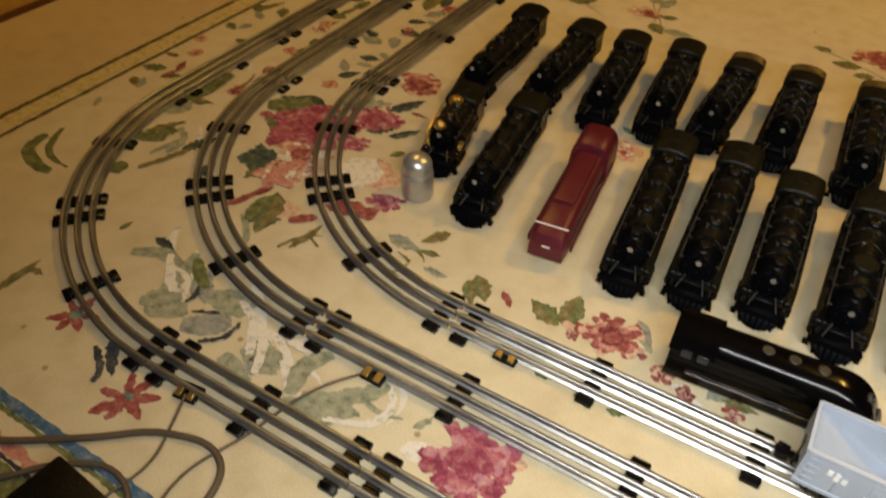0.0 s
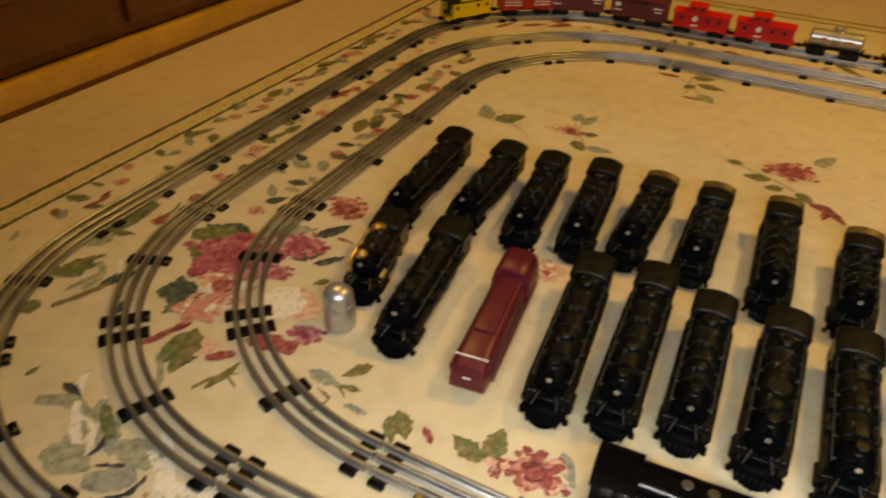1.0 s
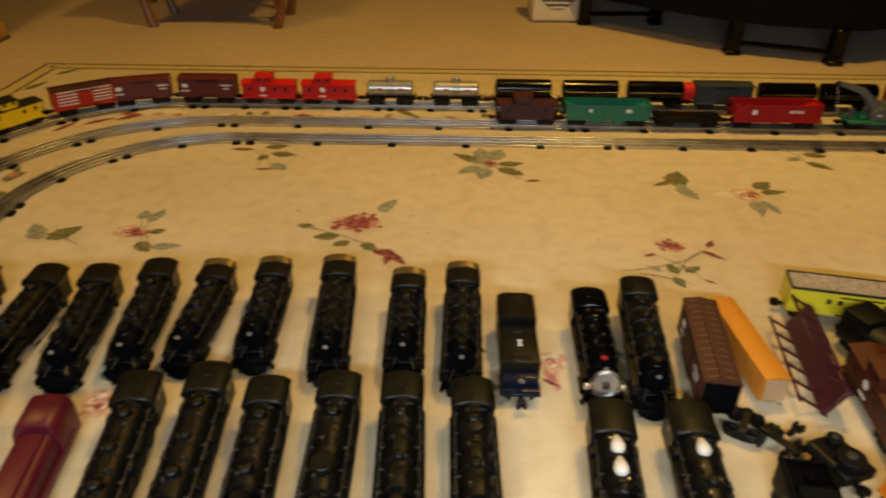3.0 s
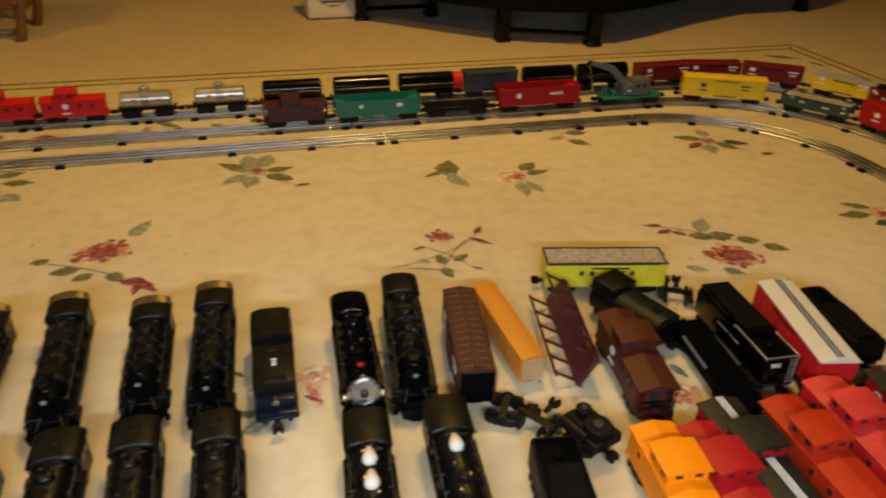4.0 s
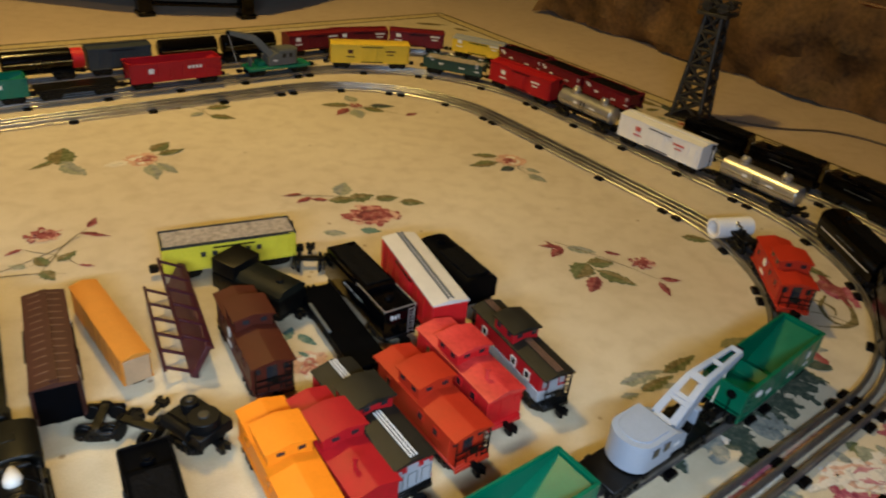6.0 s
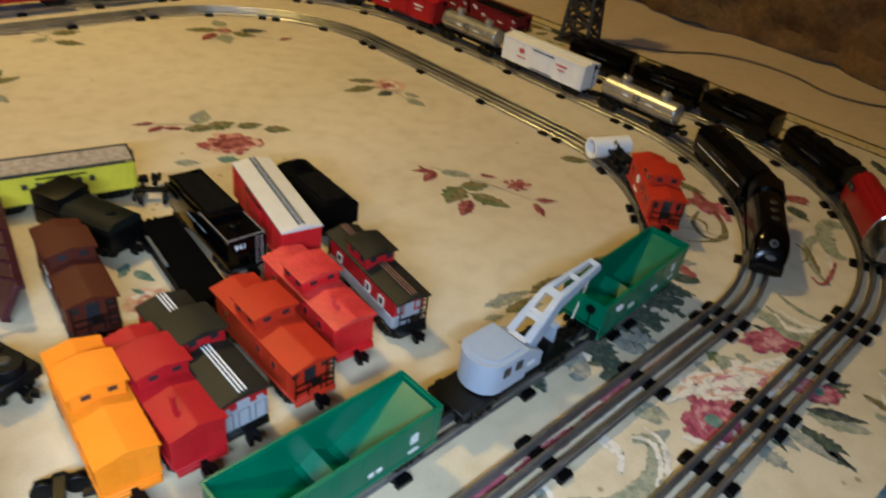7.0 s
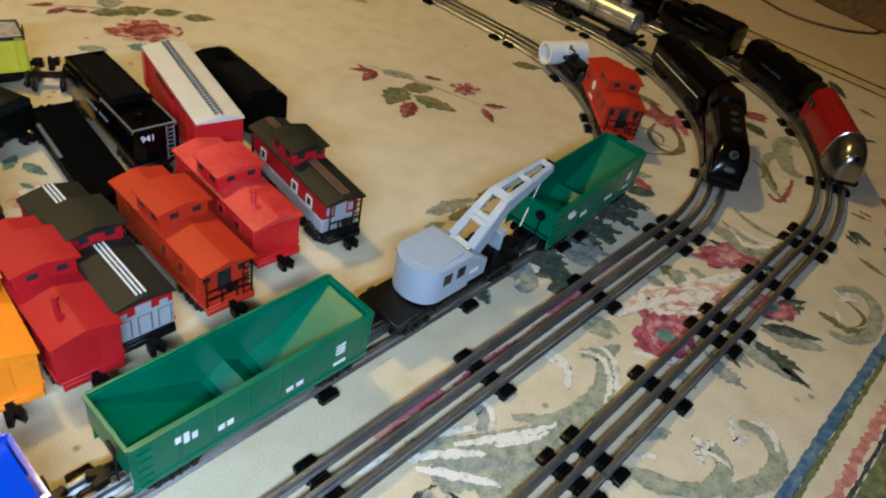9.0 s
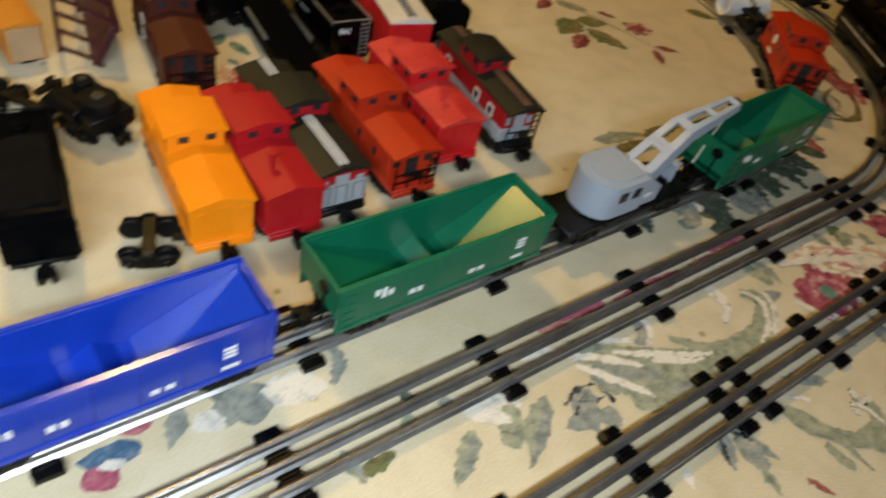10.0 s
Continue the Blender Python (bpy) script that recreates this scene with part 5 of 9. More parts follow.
def shroud_gear(ob, half):
    """Frame, wheels and rods under a shrouded engine."""
    bm = B()
    box(bm, -0.006, 0, 0.018, 2 * half - 0.04, 0.030, 0.012)
    part("frame", bm, M["iron"], ob)
    for k in range(4):
        for s in (-1, 1):
            part("driving_wheel", DRIVER, None, ob, at=pose(-0.045 + k * 0.030, s * 0.0165, 0.0142, 0, 0, 0 if s > 0 else 180))
    for s in (-1, 1):
        for u in (half - 0.028, -half + 0.022):
            part("wheel", WHEEL, None, ob, at=pose(u, s * 0.0165, 0.0090, 0, 0, 0 if s > 0 else 180))
        bm = B()
        box(bm, 0.0, s * 0.0232, 0.011, 0.094, 0.0014, 0.0030)
        part("side_rod", bm, M["chrome"], ob)
        for u in (-half + 0.016, -half + 0.032):
            bm = B()
            box(bm, u, s * 0.0252, 0.046, 0.011, 0.0030, 0.010)
            part("cab_window", bevel(bm, 0.0005), M["glass"], ob)


def black_streamliner(name, label, half=0.100):
    """Black shrouded engine with a sloping shovel nose, facing +x."""
    ob = thing(name, label, "toy locomotive")
    body, w, skirt = M["gloss"], 0.0262, 0.010
    cut = half - 0.052
    bm = B()
    loft(bm, [shroud_section(x, w * k, skirt, z, sq=3.0) for x, z, k in ((-half, 0.062, 0.97), (-half + 0.004, 0.0645, 1.0), (-half * 0.4, 0.0645, 1.0), (cut, 0.0640, 1.0))])
    part("shroud", bm, body, ob, "smooth rounded engine shroud")
    bm = B()
    rings = []
    for k in range(11):
        f = k / 10
        h = (1 - 0.93 * f ** 2.3) ** 0.62
        rings.append(shroud_section(cut + 0.052 * f, w * (1 - 0.16 * f ** 3), skirt, skirt + (0.0640 - skirt) * h, sq=3.0 + 1.6 * f))
    loft(bm, rings)
    ns = part("nose", bm, body, ob, "sloping rounded nose")
    bm = B()
    box(bm, half - 0.002, 0, skirt + 0.002, 0.008, 0.034, 0.007)
    part("nose_lip", bevel(bm, 0.0025, 2), body, ns)
    slope = 52
    for nm, x, z, rx, ry, mt, lb in (("headlight", half - 0.0165, 0.0495, 0.0058, 0.0058, M["handrail"], "round grey headlight"), ("front_badge", half - 0.0045, 0.0335, 0.0036, 0.0072, M["handrail"], "oval grey badge")):
        bm = B()
        cyl(bm, (0, 0, 0), 1.0, 0.004, seg=22)
        bmesh.ops.scale(bm, vec=(rx, ry, 1), verts=bm.verts)
        part(nm, bevel(bm, 0.0005), mt, ns, lb, at=pose(x, 0, z, 0, slope, 0))
    bm = B()
    cyl(bm, (0, 0, 0.0022), 0.0036, 0.002, seg=18)
    part("headlight_lens", bm, M["glass"], ns, at=pose(half - 0.0165, 0, 0.0495, 0, slope, 0))
    for s in (-1, 1):
        bm = B()
        pts = []
        for k in range(9):
            f = 0.04 + 0.90 * k / 8
            h = (1 - 0.93 * f ** 2.3) ** 0.62
            c = 0.94
            sq = 3.0 + 1.6 * f
            pts.append((cut + 0.052 * f, s * w * (1 - 0.16 * f ** 3) * c, skirt + (0.0640 - skirt) * h * (1 - c ** sq) ** (1 / sq)))
        tube(bm, pts, 0.00075)
        part("nose_line", bm, M["chrome"], ns, "thin bright line along the nose edge")
        bm = B()
        box(bm, -0.010, s * (w + 0.0006), 0.0165, 2 * half - 0.055, 0.0020, 0.0125)
        sk = part("skirt", bevel(bm, 0.0008), body, ob)
        bm = B()
        box(bm, -0.004, s * (w + 0.0017), 0.0222, 2 * half - 0.05, 0.0010, 0.0010)
        part("side_band", bm, M["chrome"], sk, "thin bright side band")
    for u in (0.036, 0.010, -0.014):
        bm = B()
        cyl(bm, (u, 0, 0.0640), 0.0058, 0.0022, seg=20)
        part("roof_hatch", bevel(bm, 0.0006), M["towergrey"], ob, "worn grey round hatch")
    bm = B()
    prism(bm, [(-w - 0.0006, 0.048), (-w * 0.78, 0.0625), (-w * 0.35, 0.0668), (w * 0.35, 0.0668), (w * 0.78, 0.0625), (w + 0.0006, 0.048)], -half - 0.002, -half + 0.042)
    part("cab_roof", bevel(bm, 0.0012, 2), body, ob)
    shroud_gear(ob, half)
    return ob


def red_streamliner(name, label, half=0.100):
    """Red shrouded engine with grooved top and a polished bullet nose, facing +x."""
    ob = thing(name, label, "toy locomotive")
    body, w, skirt = M["crimson"], 0.0255, 0.013
    cut = half - 0.046

    def grooved(x, g):
        out = []
        for px, py, pz in shroud_section(x, w * g, skirt, 0.066, n=40, sq=2.5):
            d = min(abs(abs(py) - 0.0105), 0.004) / 0.004
            out.append((px, py, pz - (0.0042 * (1 - d) ** 1.5 if pz > 0.045 else 0)))
        return out
    bm = B()
    loft(bm, [grooved(x, g) for x, g in ((-half, 0.96), (-half + 0.004, 1.0), (-half * 0.3, 1.0), (cut + 0.001, 1.0))])
    part("shroud", bm, body, ob, "rounded red shroud with two long grooves")
    bm = B()
    rings = []
    for k in range(12):
        f = math.sin(k / 11 * math.pi / 2)
        g = max(0.0, 1 - f ** 2.15) ** (1 / 2.15)
        rings.append(shroud_section(cut + 0.046 * f, (w + 0.0006) * (0.42 + 0.58 * g), skirt, skirt + (0.0665 - skirt) * (0.40 + 0.60 * g), sq=2.5))
    loft(bm, rings)
    ns = part("nose", bm, M["tarnish"], ob, "polished metal bullet nose")
    bm = B()
    cyl(bm, (half - 0.012, 0, 0.0485), 0.0052, 0.020, "x", 20)
    lamp_ring = part("headlight", bevel(bm, 0.0006), M["tarnish"], ns, at=Matrix())
    bm = B()
    cyl(bm, (half - 0.0016, 0, 0.0485), 0.0041, 0.0016, "x", 20)
    part("headlight_hole", bm, M["soot"], lamp_ring, "dark headlight hole")
    sec = shroud_section(cut + 0.0015, w + 0.0009, skirt, 0.0669, n=40, sq=2.5)
    bm = B()
    tube(bm, sec[1:-1], 0.0011)
    part("nose_bead", bm, M["chrome"], ns, "bright beaded strip round the nose joint")
    for s in (-1, 1):
        bm = B()
        box(bm, -0.012, s * (w - 0.0004), 0.0145, 2 * half - 0.075, 0.0022, 0.0085)
        part("skirt", bevel(bm, 0.0006), M["black"], ob, "black lower skirt")
    bm = B()
    prism(bm, [(half - 0.030, 0.006), (half - 0.004, 0.006), (half - 0.001, 0.0135), (half - 0.030, 0.0135)], -0.020, 0.020, "y")
    part("pilot", bevel(bm, 0.0012), M["black"], ob)
    bm = B()
    cyl(bm, (0.016, 0, 0.0655), 0.0050, 0.006, seg=18)
    part("chimney", bevel(bm, 0.0008), body, ob)
    shroud_gear(ob, half)
    return ob


def stake_car(name, m):
    ob = thing(name, "plum plastic flat car with side stakes lying on its side", "flat car", m)
    bm = B()
    box(bm, 0, 0, 0.0, 0.20, 0.046, 0.007)
    for s in (-1, 1):
        box(bm, 0, s * 0.022, -0.002, 0.20, 0.003, 0.010)
    part("deck", bevel(bm, 0.0008), M["plum"], ob)
    for s in (-1, 1):
        for k in range(6):
            bm = B()
            box(bm, -0.088 + k * 0.035, s * 0.0235, 0.016, 0.004, 0.003, 0.036)
            part("stake", bevel(bm, 0.0005), M["plum"], ob)
    bm = B()
    box(bm, 0, 0.0235, 0.033, 0.19, 0.0028, 0.003), box(bm, 0, -0.0235, 0.033, 0.19, 0.0028, 0.003)
    part("side_rail", bm, M["plum"], ob)
    bars(ob, [(-0.03 + 0.011 * k, 0.033, 0.006, 0.003) for k in range(5)], M["ink"], 0.0242, 1)
    return ob


def flat_car(name, colour, label, m, half=0.10, edge=None):
    ob = thing(name, label, "flat car", m)
    bm = B()
    box(bm, 0, 0, 0.0225, 2 * half, 0.050, 0.007)
    for s in (-1, 1):
        prism(bm, [(-half, 0.019), (half, 0.019), (half * 0.6, 0.013), (-half * 0.6, 0.013)], s * 0.0235, s * 0.0255, "y")
    part("deck", bevel(bm, 0.0008), colour, ob)
    if edge:
        bm = B()
        box(bm, -0.02, -0.0225, 0.0270, 0.070, 0.004, 0.003)
        part("edge_strip", bevel(bm, 0.0006), edge, ob, "short pale grey strip on the deck edge")
    running_gear(ob, half)
    return ob


def loose_truck(m, big=False):
    ob = thing("loose_truck", "black die-cast model truck lying loose on the rug", "toy truck", m, group="loose trucks on the rug")
    truck(ob, 0)
    if big:
        bm = B()
        box(bm, 0, 0, 0.026, 0.062, 0.044, 0.014), cyl(bm, (0.012, 0, 0.037), 0.017, 0.012, seg=20), cyl(bm, (-0.018, 0.006, 0.036), 0.010, 0.014, seg=16), cyl(bm, (-0.006, -0.020, 0.030), 0.008, 0.040, "x", 14)
        part("motor", bevel(bm, 0.0008), M["iron"], ob, "dark motor block with gears")
        for u, v, r in ((0.012, 0, 0.006), (-0.018, 0.006, 0.004)):
            bm = B()
            cyl(bm, (u, v, 0.0435), r, 0.003, seg=16)
            part("gear", bevel(bm, 0.0005), M["towergrey"], ob)
    coupler(ob, 0.018, 1)
    return ob


def parked(x, y, heading):
    """On the rug: heading in degrees, 0 is along +x, -90 towards the near side."""
    return pose(x, y, 0.0, 0, 0, heading)

# ---------------------------------------------------------------- engines parked in rows, noses to the near side
steam_kinds = [
    dict(half=0.114, domes=3), dict(half=0.132, domes=4, roof=M["black"]), dict(half=0.122, domes=2, disc=0.030), dict(half=0.096, domes=1, plates=5, cab_len=0.040, lip=True),
    dict(half=0.101, domes=4, cab_len=0.040, lip=True), dict(half=0.120, domes=2, plates=3), dict(half=0.135, domes=3, cab_len=0.050), dict(half=0.118, domes=2, plates=2, lip=True),
]
LBL = ["black die-cast steam locomotive with worn olive cab roof", "long black steam locomotive with four domes and black cab roof",
       "black steam locomotive with broad round hatch parked on the rug", "short black steam locomotive with a row of small plates",
       "compact black steam locomotive with four domes parked on the rug", "black steam locomotive with two domes and three plates",
       "long black steam locomotive with large worn olive cab roof", "black steam locomotive with gold glint along its roof edge"]
PROTO = {}


def park_engine(kind, x, y, heading):
    if kind not in PROTO:
        PROTO[kind] = steam_engine("steam_locomotive", LBL[kind], **steam_kinds[kind])
        tagged(PROTO[kind], group="engines parked in rows")
        PROTO[kind].matrix_basis = parked(x, y, heading)
        return PROTO[kind]
    return copy_thing(PROTO[kind], parked(x, y, heading))


# kind, back of the cab roof, front of the engine
for kind, x0, y0, x1, y1 in ((1, -0.170, 1.508, -0.152, 1.240), (0, -0.065, 1.505, -0.058, 1.280), (0, 0.014, 1.507, 0.037, 1.283), (0, 0.098, 1.527, 0.119, 1.300), (4, 0.193, 1.517, 0.188, 1.318), (4, 0.279, 1.527, 0.283, 1.328),
                            (7, 0.379, 1.533, 0.390, 1.304), (3, 0.491, 1.498, 0.491, 1.312), (7, 0.575, 1.522, 0.569, 1.283),
                            (5, -0.040, 1.238, -0.008, 1.001), (6, 0.168, 1.257, 0.196, 0.988), (6, 0.250, 1.279, 0.266, 1.005), (0, 0.329, 1.258, 0.341, 1.017), (2, 0.417, 1.263, 0.418, 1.018), (5, 0.495, 1.262, 0.501, 1.024), (5, 0.582, 1.254, 0.583, 1.014)):
    park_engine(kind, (x0 + x1) / 2, (y0 + y1) / 2, math.degrees(math.atan2(y1 - y0, x1 - x0)))

e = steam_engine("steam_locomotive", "black steam locomotive with bright round front plate and red knob", half=0.098, roof=M["gloss"], boiler=M["gloss"], domes=1, ring=True)
e.matrix_basis = parked(0.757, 1.362, -92)
e = steam_engine("steam_locomotive", "black steam locomotive with two pale domes parked on the rug", half=0.104, domes=3, white_domes=2, cab_len=0.052)
e.matrix_basis = parked(0.738, 1.115, -95)
e = steam_engine("steam_locomotive", "long black steam locomotive parked beside the brown boxcar", half=0.122, roof=M["black"], domes=4)
e.matrix_basis = parked(0.829, 1.372, -96)
e = steam_engine("steam_locomotive", "black steam locomotive with one pale dome parked on the rug", half=0.104, domes=2, white_domes=1, cab_len=0.052)
e.matrix_basis = parked(0.833, 1.115, -94)
e = steam_engine("steam_locomotive", "dark brown-black steam locomotive with brass fittings on the rug", half=0.076, boiler=M["soot_brown"], strip=M["soot_brown"], domes=3, narrow=0.0015)
e.matrix_basis = parked(-0.114, 1.139, -78)
for u, rr in ((-0.020, 0.0105), (0.046, 0.0085)):
    bm = B()
    cyl(bm, (u, -0.004, 0.066), rr, 0.006, seg=20)
    ball(bm, (u, -0.004, 0.069), rr * 0.8, (1, 1, 0.5), 16)
    part("brass_dome", bevel(bm, 0.001), M["brass"], e, "worn brass dome")
bm = B()
tube(bm, [(-0.030, -0.0235, 0.056), (0.0, -0.0235, 0.054), (0.052, -0.0220, 0.050), (0.058, -0.0180, 0.044)], 0.0014)
part("brass_pipe", bm, M["brass"], e, "long brass pipe")

e = thing("steam_locomotive", "maroon streamlined locomotive with white front line on the rug", "toy locomotive", parked(0.0885, 1.1005, -83))
bm = B()
loft(bm, [shroud_section(x, w, 0.012, z, sq=5.0) for x, w, z in ((-0.062, 0.0225, 0.055), (-0.03, 0.0225, 0.055), (0.05, 0.0225, 0.053), (0.094, 0.0225, 0.051), (0.108, 0.0215, 0.045), (0.112, 0.021, 0.036))])
part("shroud", bm, M["maroon"], e)
bm = B()
loft(bm, [shroud_section(x, 0.0262, 0.014, z, sq=4.0) for x, z in ((-0.112, 0.066), (-0.108, 0.069), (-0.062, 0.069), (-0.058, 0.066))])
part("cab", bm, M["maroon"], e)
bm = B()
box(bm, 0.0, 0.0, 0.0545, 0.11, 0.026, 0.007)
part("roof_casing", bevel(bm, 0.003, 2), M["maroon"], e)
bm = B()
box(bm, 0.097, 0, 0.0507, 0.0012, 0.041, 0.0010, rot=(0, 18, 0)), box(bm, 0.1125, 0, 0.030, 0.0010, 0.010, 0.0015)
part("front_line", bm, M["ink"], e, "thin white painted line")
bm = B()
for s in (-1, 1):
    box(bm, 0.0, s * 0.0262, 0.022, 0.19, 0.003, 0.010)
part("running_board", bevel(bm, 0.0008), M["maroon"], e)
for s in (-1, 1):
    for u in (-0.07, -0.04, 0.0, 0.03, 0.07):
        part("wheel", WHEEL, None, e, at=pose(u, s * 0.0165, 0.0090, 0, 0, 0 if s > 0 else 180))

e = black_streamliner("streamlined_locomotive", "glossy black streamlined locomotive lying crosswise before the parked engines", half=0.098)
e.matrix_basis = parked(0.372, 0.938, 4)

# short square-cabbed engine between the others
e = thing("switcher_locomotive", "small black switcher locomotive with square cab roof on the rug", "toy locomotive", parked(0.649, 1.360, -91))
bm = B()
prism(bm, [(-0.084, 0.018), (-0.084, 0.058), (-0.026, 0.058), (-0.026, 0.018)], -0.027, 0.027, "y")
cab = part("cab", bevel(bm, 0.0012), M["black"], e)
bm = B()
prism(bm, [(-0.0265, 0.057), (-0.0265, 0.0595), (-0.016, 0.064), (0.016, 0.064), (0.0265, 0.0595), (0.0265, 0.057)], -0.087, -0.026)
part("cab_roof", bevel(bm, 0.0006), M["bronze"], cab, "worn dark cab roof")
for s in (-1, 1):
    for u in (-0.068, -0.044):
        bm = B()
        box(bm, u, s * 0.027, 0.046, 0.014, 0.0014, 0.013)
        part("window", bm, M["glass"], cab)
bm = B()
box(bm, 0.014, 0, 0.034, 0.084, 0.053, 0.032)
part("hood", bevel(bm, 0.003, 2), M["bronze"], e)
for u, v in ((0.010, 0.0072), (0.0155, 0.0048), (0.0205, 0.0066)):
    bm = B()
    box(bm, u, 0.001, 0.0503, 0.0028, v, 0.0008)
    part("hood_marking", bevel(bm, 0.0003), M["ink"], e, "small white painted mark")
bm = B()
box(bm, -0.056, 0.0262, 0.0605, 0.060, 0.0024, 0.0022)
part("edge_strip", bevel(bm, 0.0006), M["brassy"], cab, "gold-coloured roof edge")
bm = B()
box(bm, -0.010, 0, 0.0505, 0.006, 0.026, 0.002), box(bm, 0.048, 0, 0.0505, 0.010, 0.030, 0.002)
part("exhaust", bevel(bm, 0.0008), M["black"], e)
bm = B()
box(bm, 0.060, 0, 0.027, 0.022, 0.046, 0.018), box(bm, 0.072, 0, 0.018, 0.018, 0.052, 0.008)
part("front_end", bevel(bm, 0.002, 2), M["midnight"], e, "dark blue front end")
bm = B()
box(bm, 0, 0, 0.0165, 0.168, 0.052, 0.005)
part("footplate", bevel(bm, 0.0008), M["midnight"], e)
bm = B()
cyl(bm, (0.072, 0, 0.034), 0.0045, 0.008, "x", 14)
part("headlight", bm, M["chrome"], e)
running_gear(e, 0.086)

# small metal-topped bottle
e = thing("bottle", "small grey bottle with domed metal cap", "bottle", pose(-0.098, 1.022, 0))
bm = B()
cyl(bm, (0, 0, 0.020), 0.021, 0.040, seg=28)
part("body", bevel(bm, 0.003, 2), M["silver"], e)
bm = B()
cyl(bm, (0, 0, 0.045), 0.0195, 0.012, seg=28)
ball(bm, (0, 0, 0.050), 0.0195, (1, 1, 0.75), 24)
part("cap", bm, M["silver"], e, "domed dull metal cap")

# ---------------------------------------------------------------- cars gathered at the right of the rows
c = boxcar("boxcar", M["cocoa"], M["cocoa"], "brown boxcar with ribbed roof standing on the rug", half=0.092, gear=False, ribbed=True, end=M["navy"], w=0.0225)
c.matrix_basis = parked(0.905, 1.340, -98)
c = boxcar("boxcar", M["tan_orange"], M["tan_orange"], "dull orange boxcar body without wheels on the rug", half=0.092, gear=False, top=0.054, w=0.0165, end=M["tan"], marks=False)
c.matrix_basis = pose(0.975, 1.378, -0.012, 0, 0, -86)
stake_car("stake_car", pose(1.064, 1.355, 0.027, 62, 0, -100))
c = boxcar("gravel_car", M["lemon"], M["inkblk"], "yellow open car with pale gravel load behind the cabooses", half=0.096, top=0.057, load=M["gravel"], ink="inkblk",
           marks=[(-0.040 + 0.016 * k, 0.042, 0.007, 0.008) for k in range(6)])
c.matrix_basis = parked(1.175, 1.485, -12)
c = thing("tender", "black tender with lower olive-black rounded rear deck on the rug", "tender", parked(1.172, 1.372, 112))
bm = B()
box(bm, 0, 0, 0.0285, 0.126, 0.053, 0.024)
part("tank", bevel(bm, 0.0014, 2), M["black"], c)
bm = B()
box(bm, 0.042, 0, 0.049, 0.044, 0.050, 0.028)
part("bunker", bevel(bm, 0.002, 2), M["black"], c)
bm = B()
prism(bm, [(-0.0255, 0.040), (-0.0255, 0.047), (-0.017, 0.0535), (0.017, 0.0535), (0.0255, 0.047), (0.0255, 0.040)], -0.062, 0.018)
part("rear_deck", bevel(bm, 0.0012, 2), M["oliveblack"], c, "olive-black rounded deck")
bm = B()
cyl(bm, (-0.040, 0, 0.055), 0.006, 0.004, seg=16)
part("water_hatch", bevel(bm, 0.0006), M["black"], c)
bm = B()
box(bm, 0, 0, 0.015, 0.128, 0.044, 0.004)
part("frame", bm, M["black"], c)
running_gear(c, 0.064)
c = caboose("caboose", M["brown"], M["brown"], "reddish brown caboose standing on the rug", half=0.084)
c.matrix_basis = parked(1.115, 1.262, -97)
flat_car("flat_car", M["navy"], "long black flat car between tender and cabooses", parked(1.231, 1.245, -96), half=0.094, edge=M["dkgrey"])
c = tender("tender", M["gloss"], "glossy black tender numbered 941 with bright rails", half=0.088, number="941")
c.matrix_basis = parked(1.296, 1.282, 87)
loose_truck(parked(1.278, 1.425, 60))
c = boxcar("boxcar", M["red"], M["bone"], "red boxcar with grey-white roof and dark roof walk", half=0.094, walkway=M["dkgrey"], marks=False)
c.matrix_basis = parked(1.368, 1.255, 78)
c = tender("tender", M["navy"], "blue-black tender with rounded top standing on the rug", half=0.066, streamlined=True, trim=False, w=0.030)
c.matrix_basis = parked(1.440, 1.270, -94)
c = caboose("caboose", M["dkred"], M["olive"], "red and grey caboose with plain olive roof on the rug", lower=M["grey"], half=0.082, stripes=M["rib_brown"], emblem=False, w=0.0212, z1=0.0575)
c.matrix_basis = parked(1.388, 1.068, -97)
c = caboose("caboose", M["red"], M["faded"], "bright red caboose with faded roof standing on the rug", half=0.078, rail=False, stack=True, emblem=False)
c.matrix_basis = parked(1.309, 1.075, -93)
c = caboose("caboose", M["orred"], M["orred"], "orange-red caboose with black end railing", half=0.082, emblem=False)
c.matrix_basis = parked(1.236, 1.052, -91)
c = caboose("caboose", M["dkred"], M["olive"], "crimson caboose with grey ends and white striped olive roof", half=0.088, stripes=M["ink"], rail=False, end=M["grey"], emblem=False)
c.matrix_basis = parked(1.160, 1.060, -91)
c = caboose("caboose", M["dkred"], M["dkred"], "dark red caboose beside the orange caboose", half=0.078, rail=False, stack=True, emblem=False)
c.matrix_basis = parked(1.112, 1.040, -92)
c = caboose("caboose", M["orange"], M["orange"], "orange caboose standing on the rug", half=0.080, rail=False, emblem=False)
c.matrix_basis = parked(1.058, 1.050, -95)
loose_truck(parked(0.926, 1.236, -30)), loose_truck(parked(0.958, 1.206, 35))
loose_truck(parked(1.008, 1.165, -70), big=True)
loose_truck(parked(1.001, 0.998, -20))
c = tender("tender", M["navy"], "blue-black tender standing near the loose trucks", half=0.068)
c.matrix_basis = parked(0.936, 1.068, -98)

# ---------------------------------------------------------------- train on the inner loop
def rake(loop, cars):
    for ob, x, y in cars:
        ob.matrix_basis = on_track(loop, x, y)


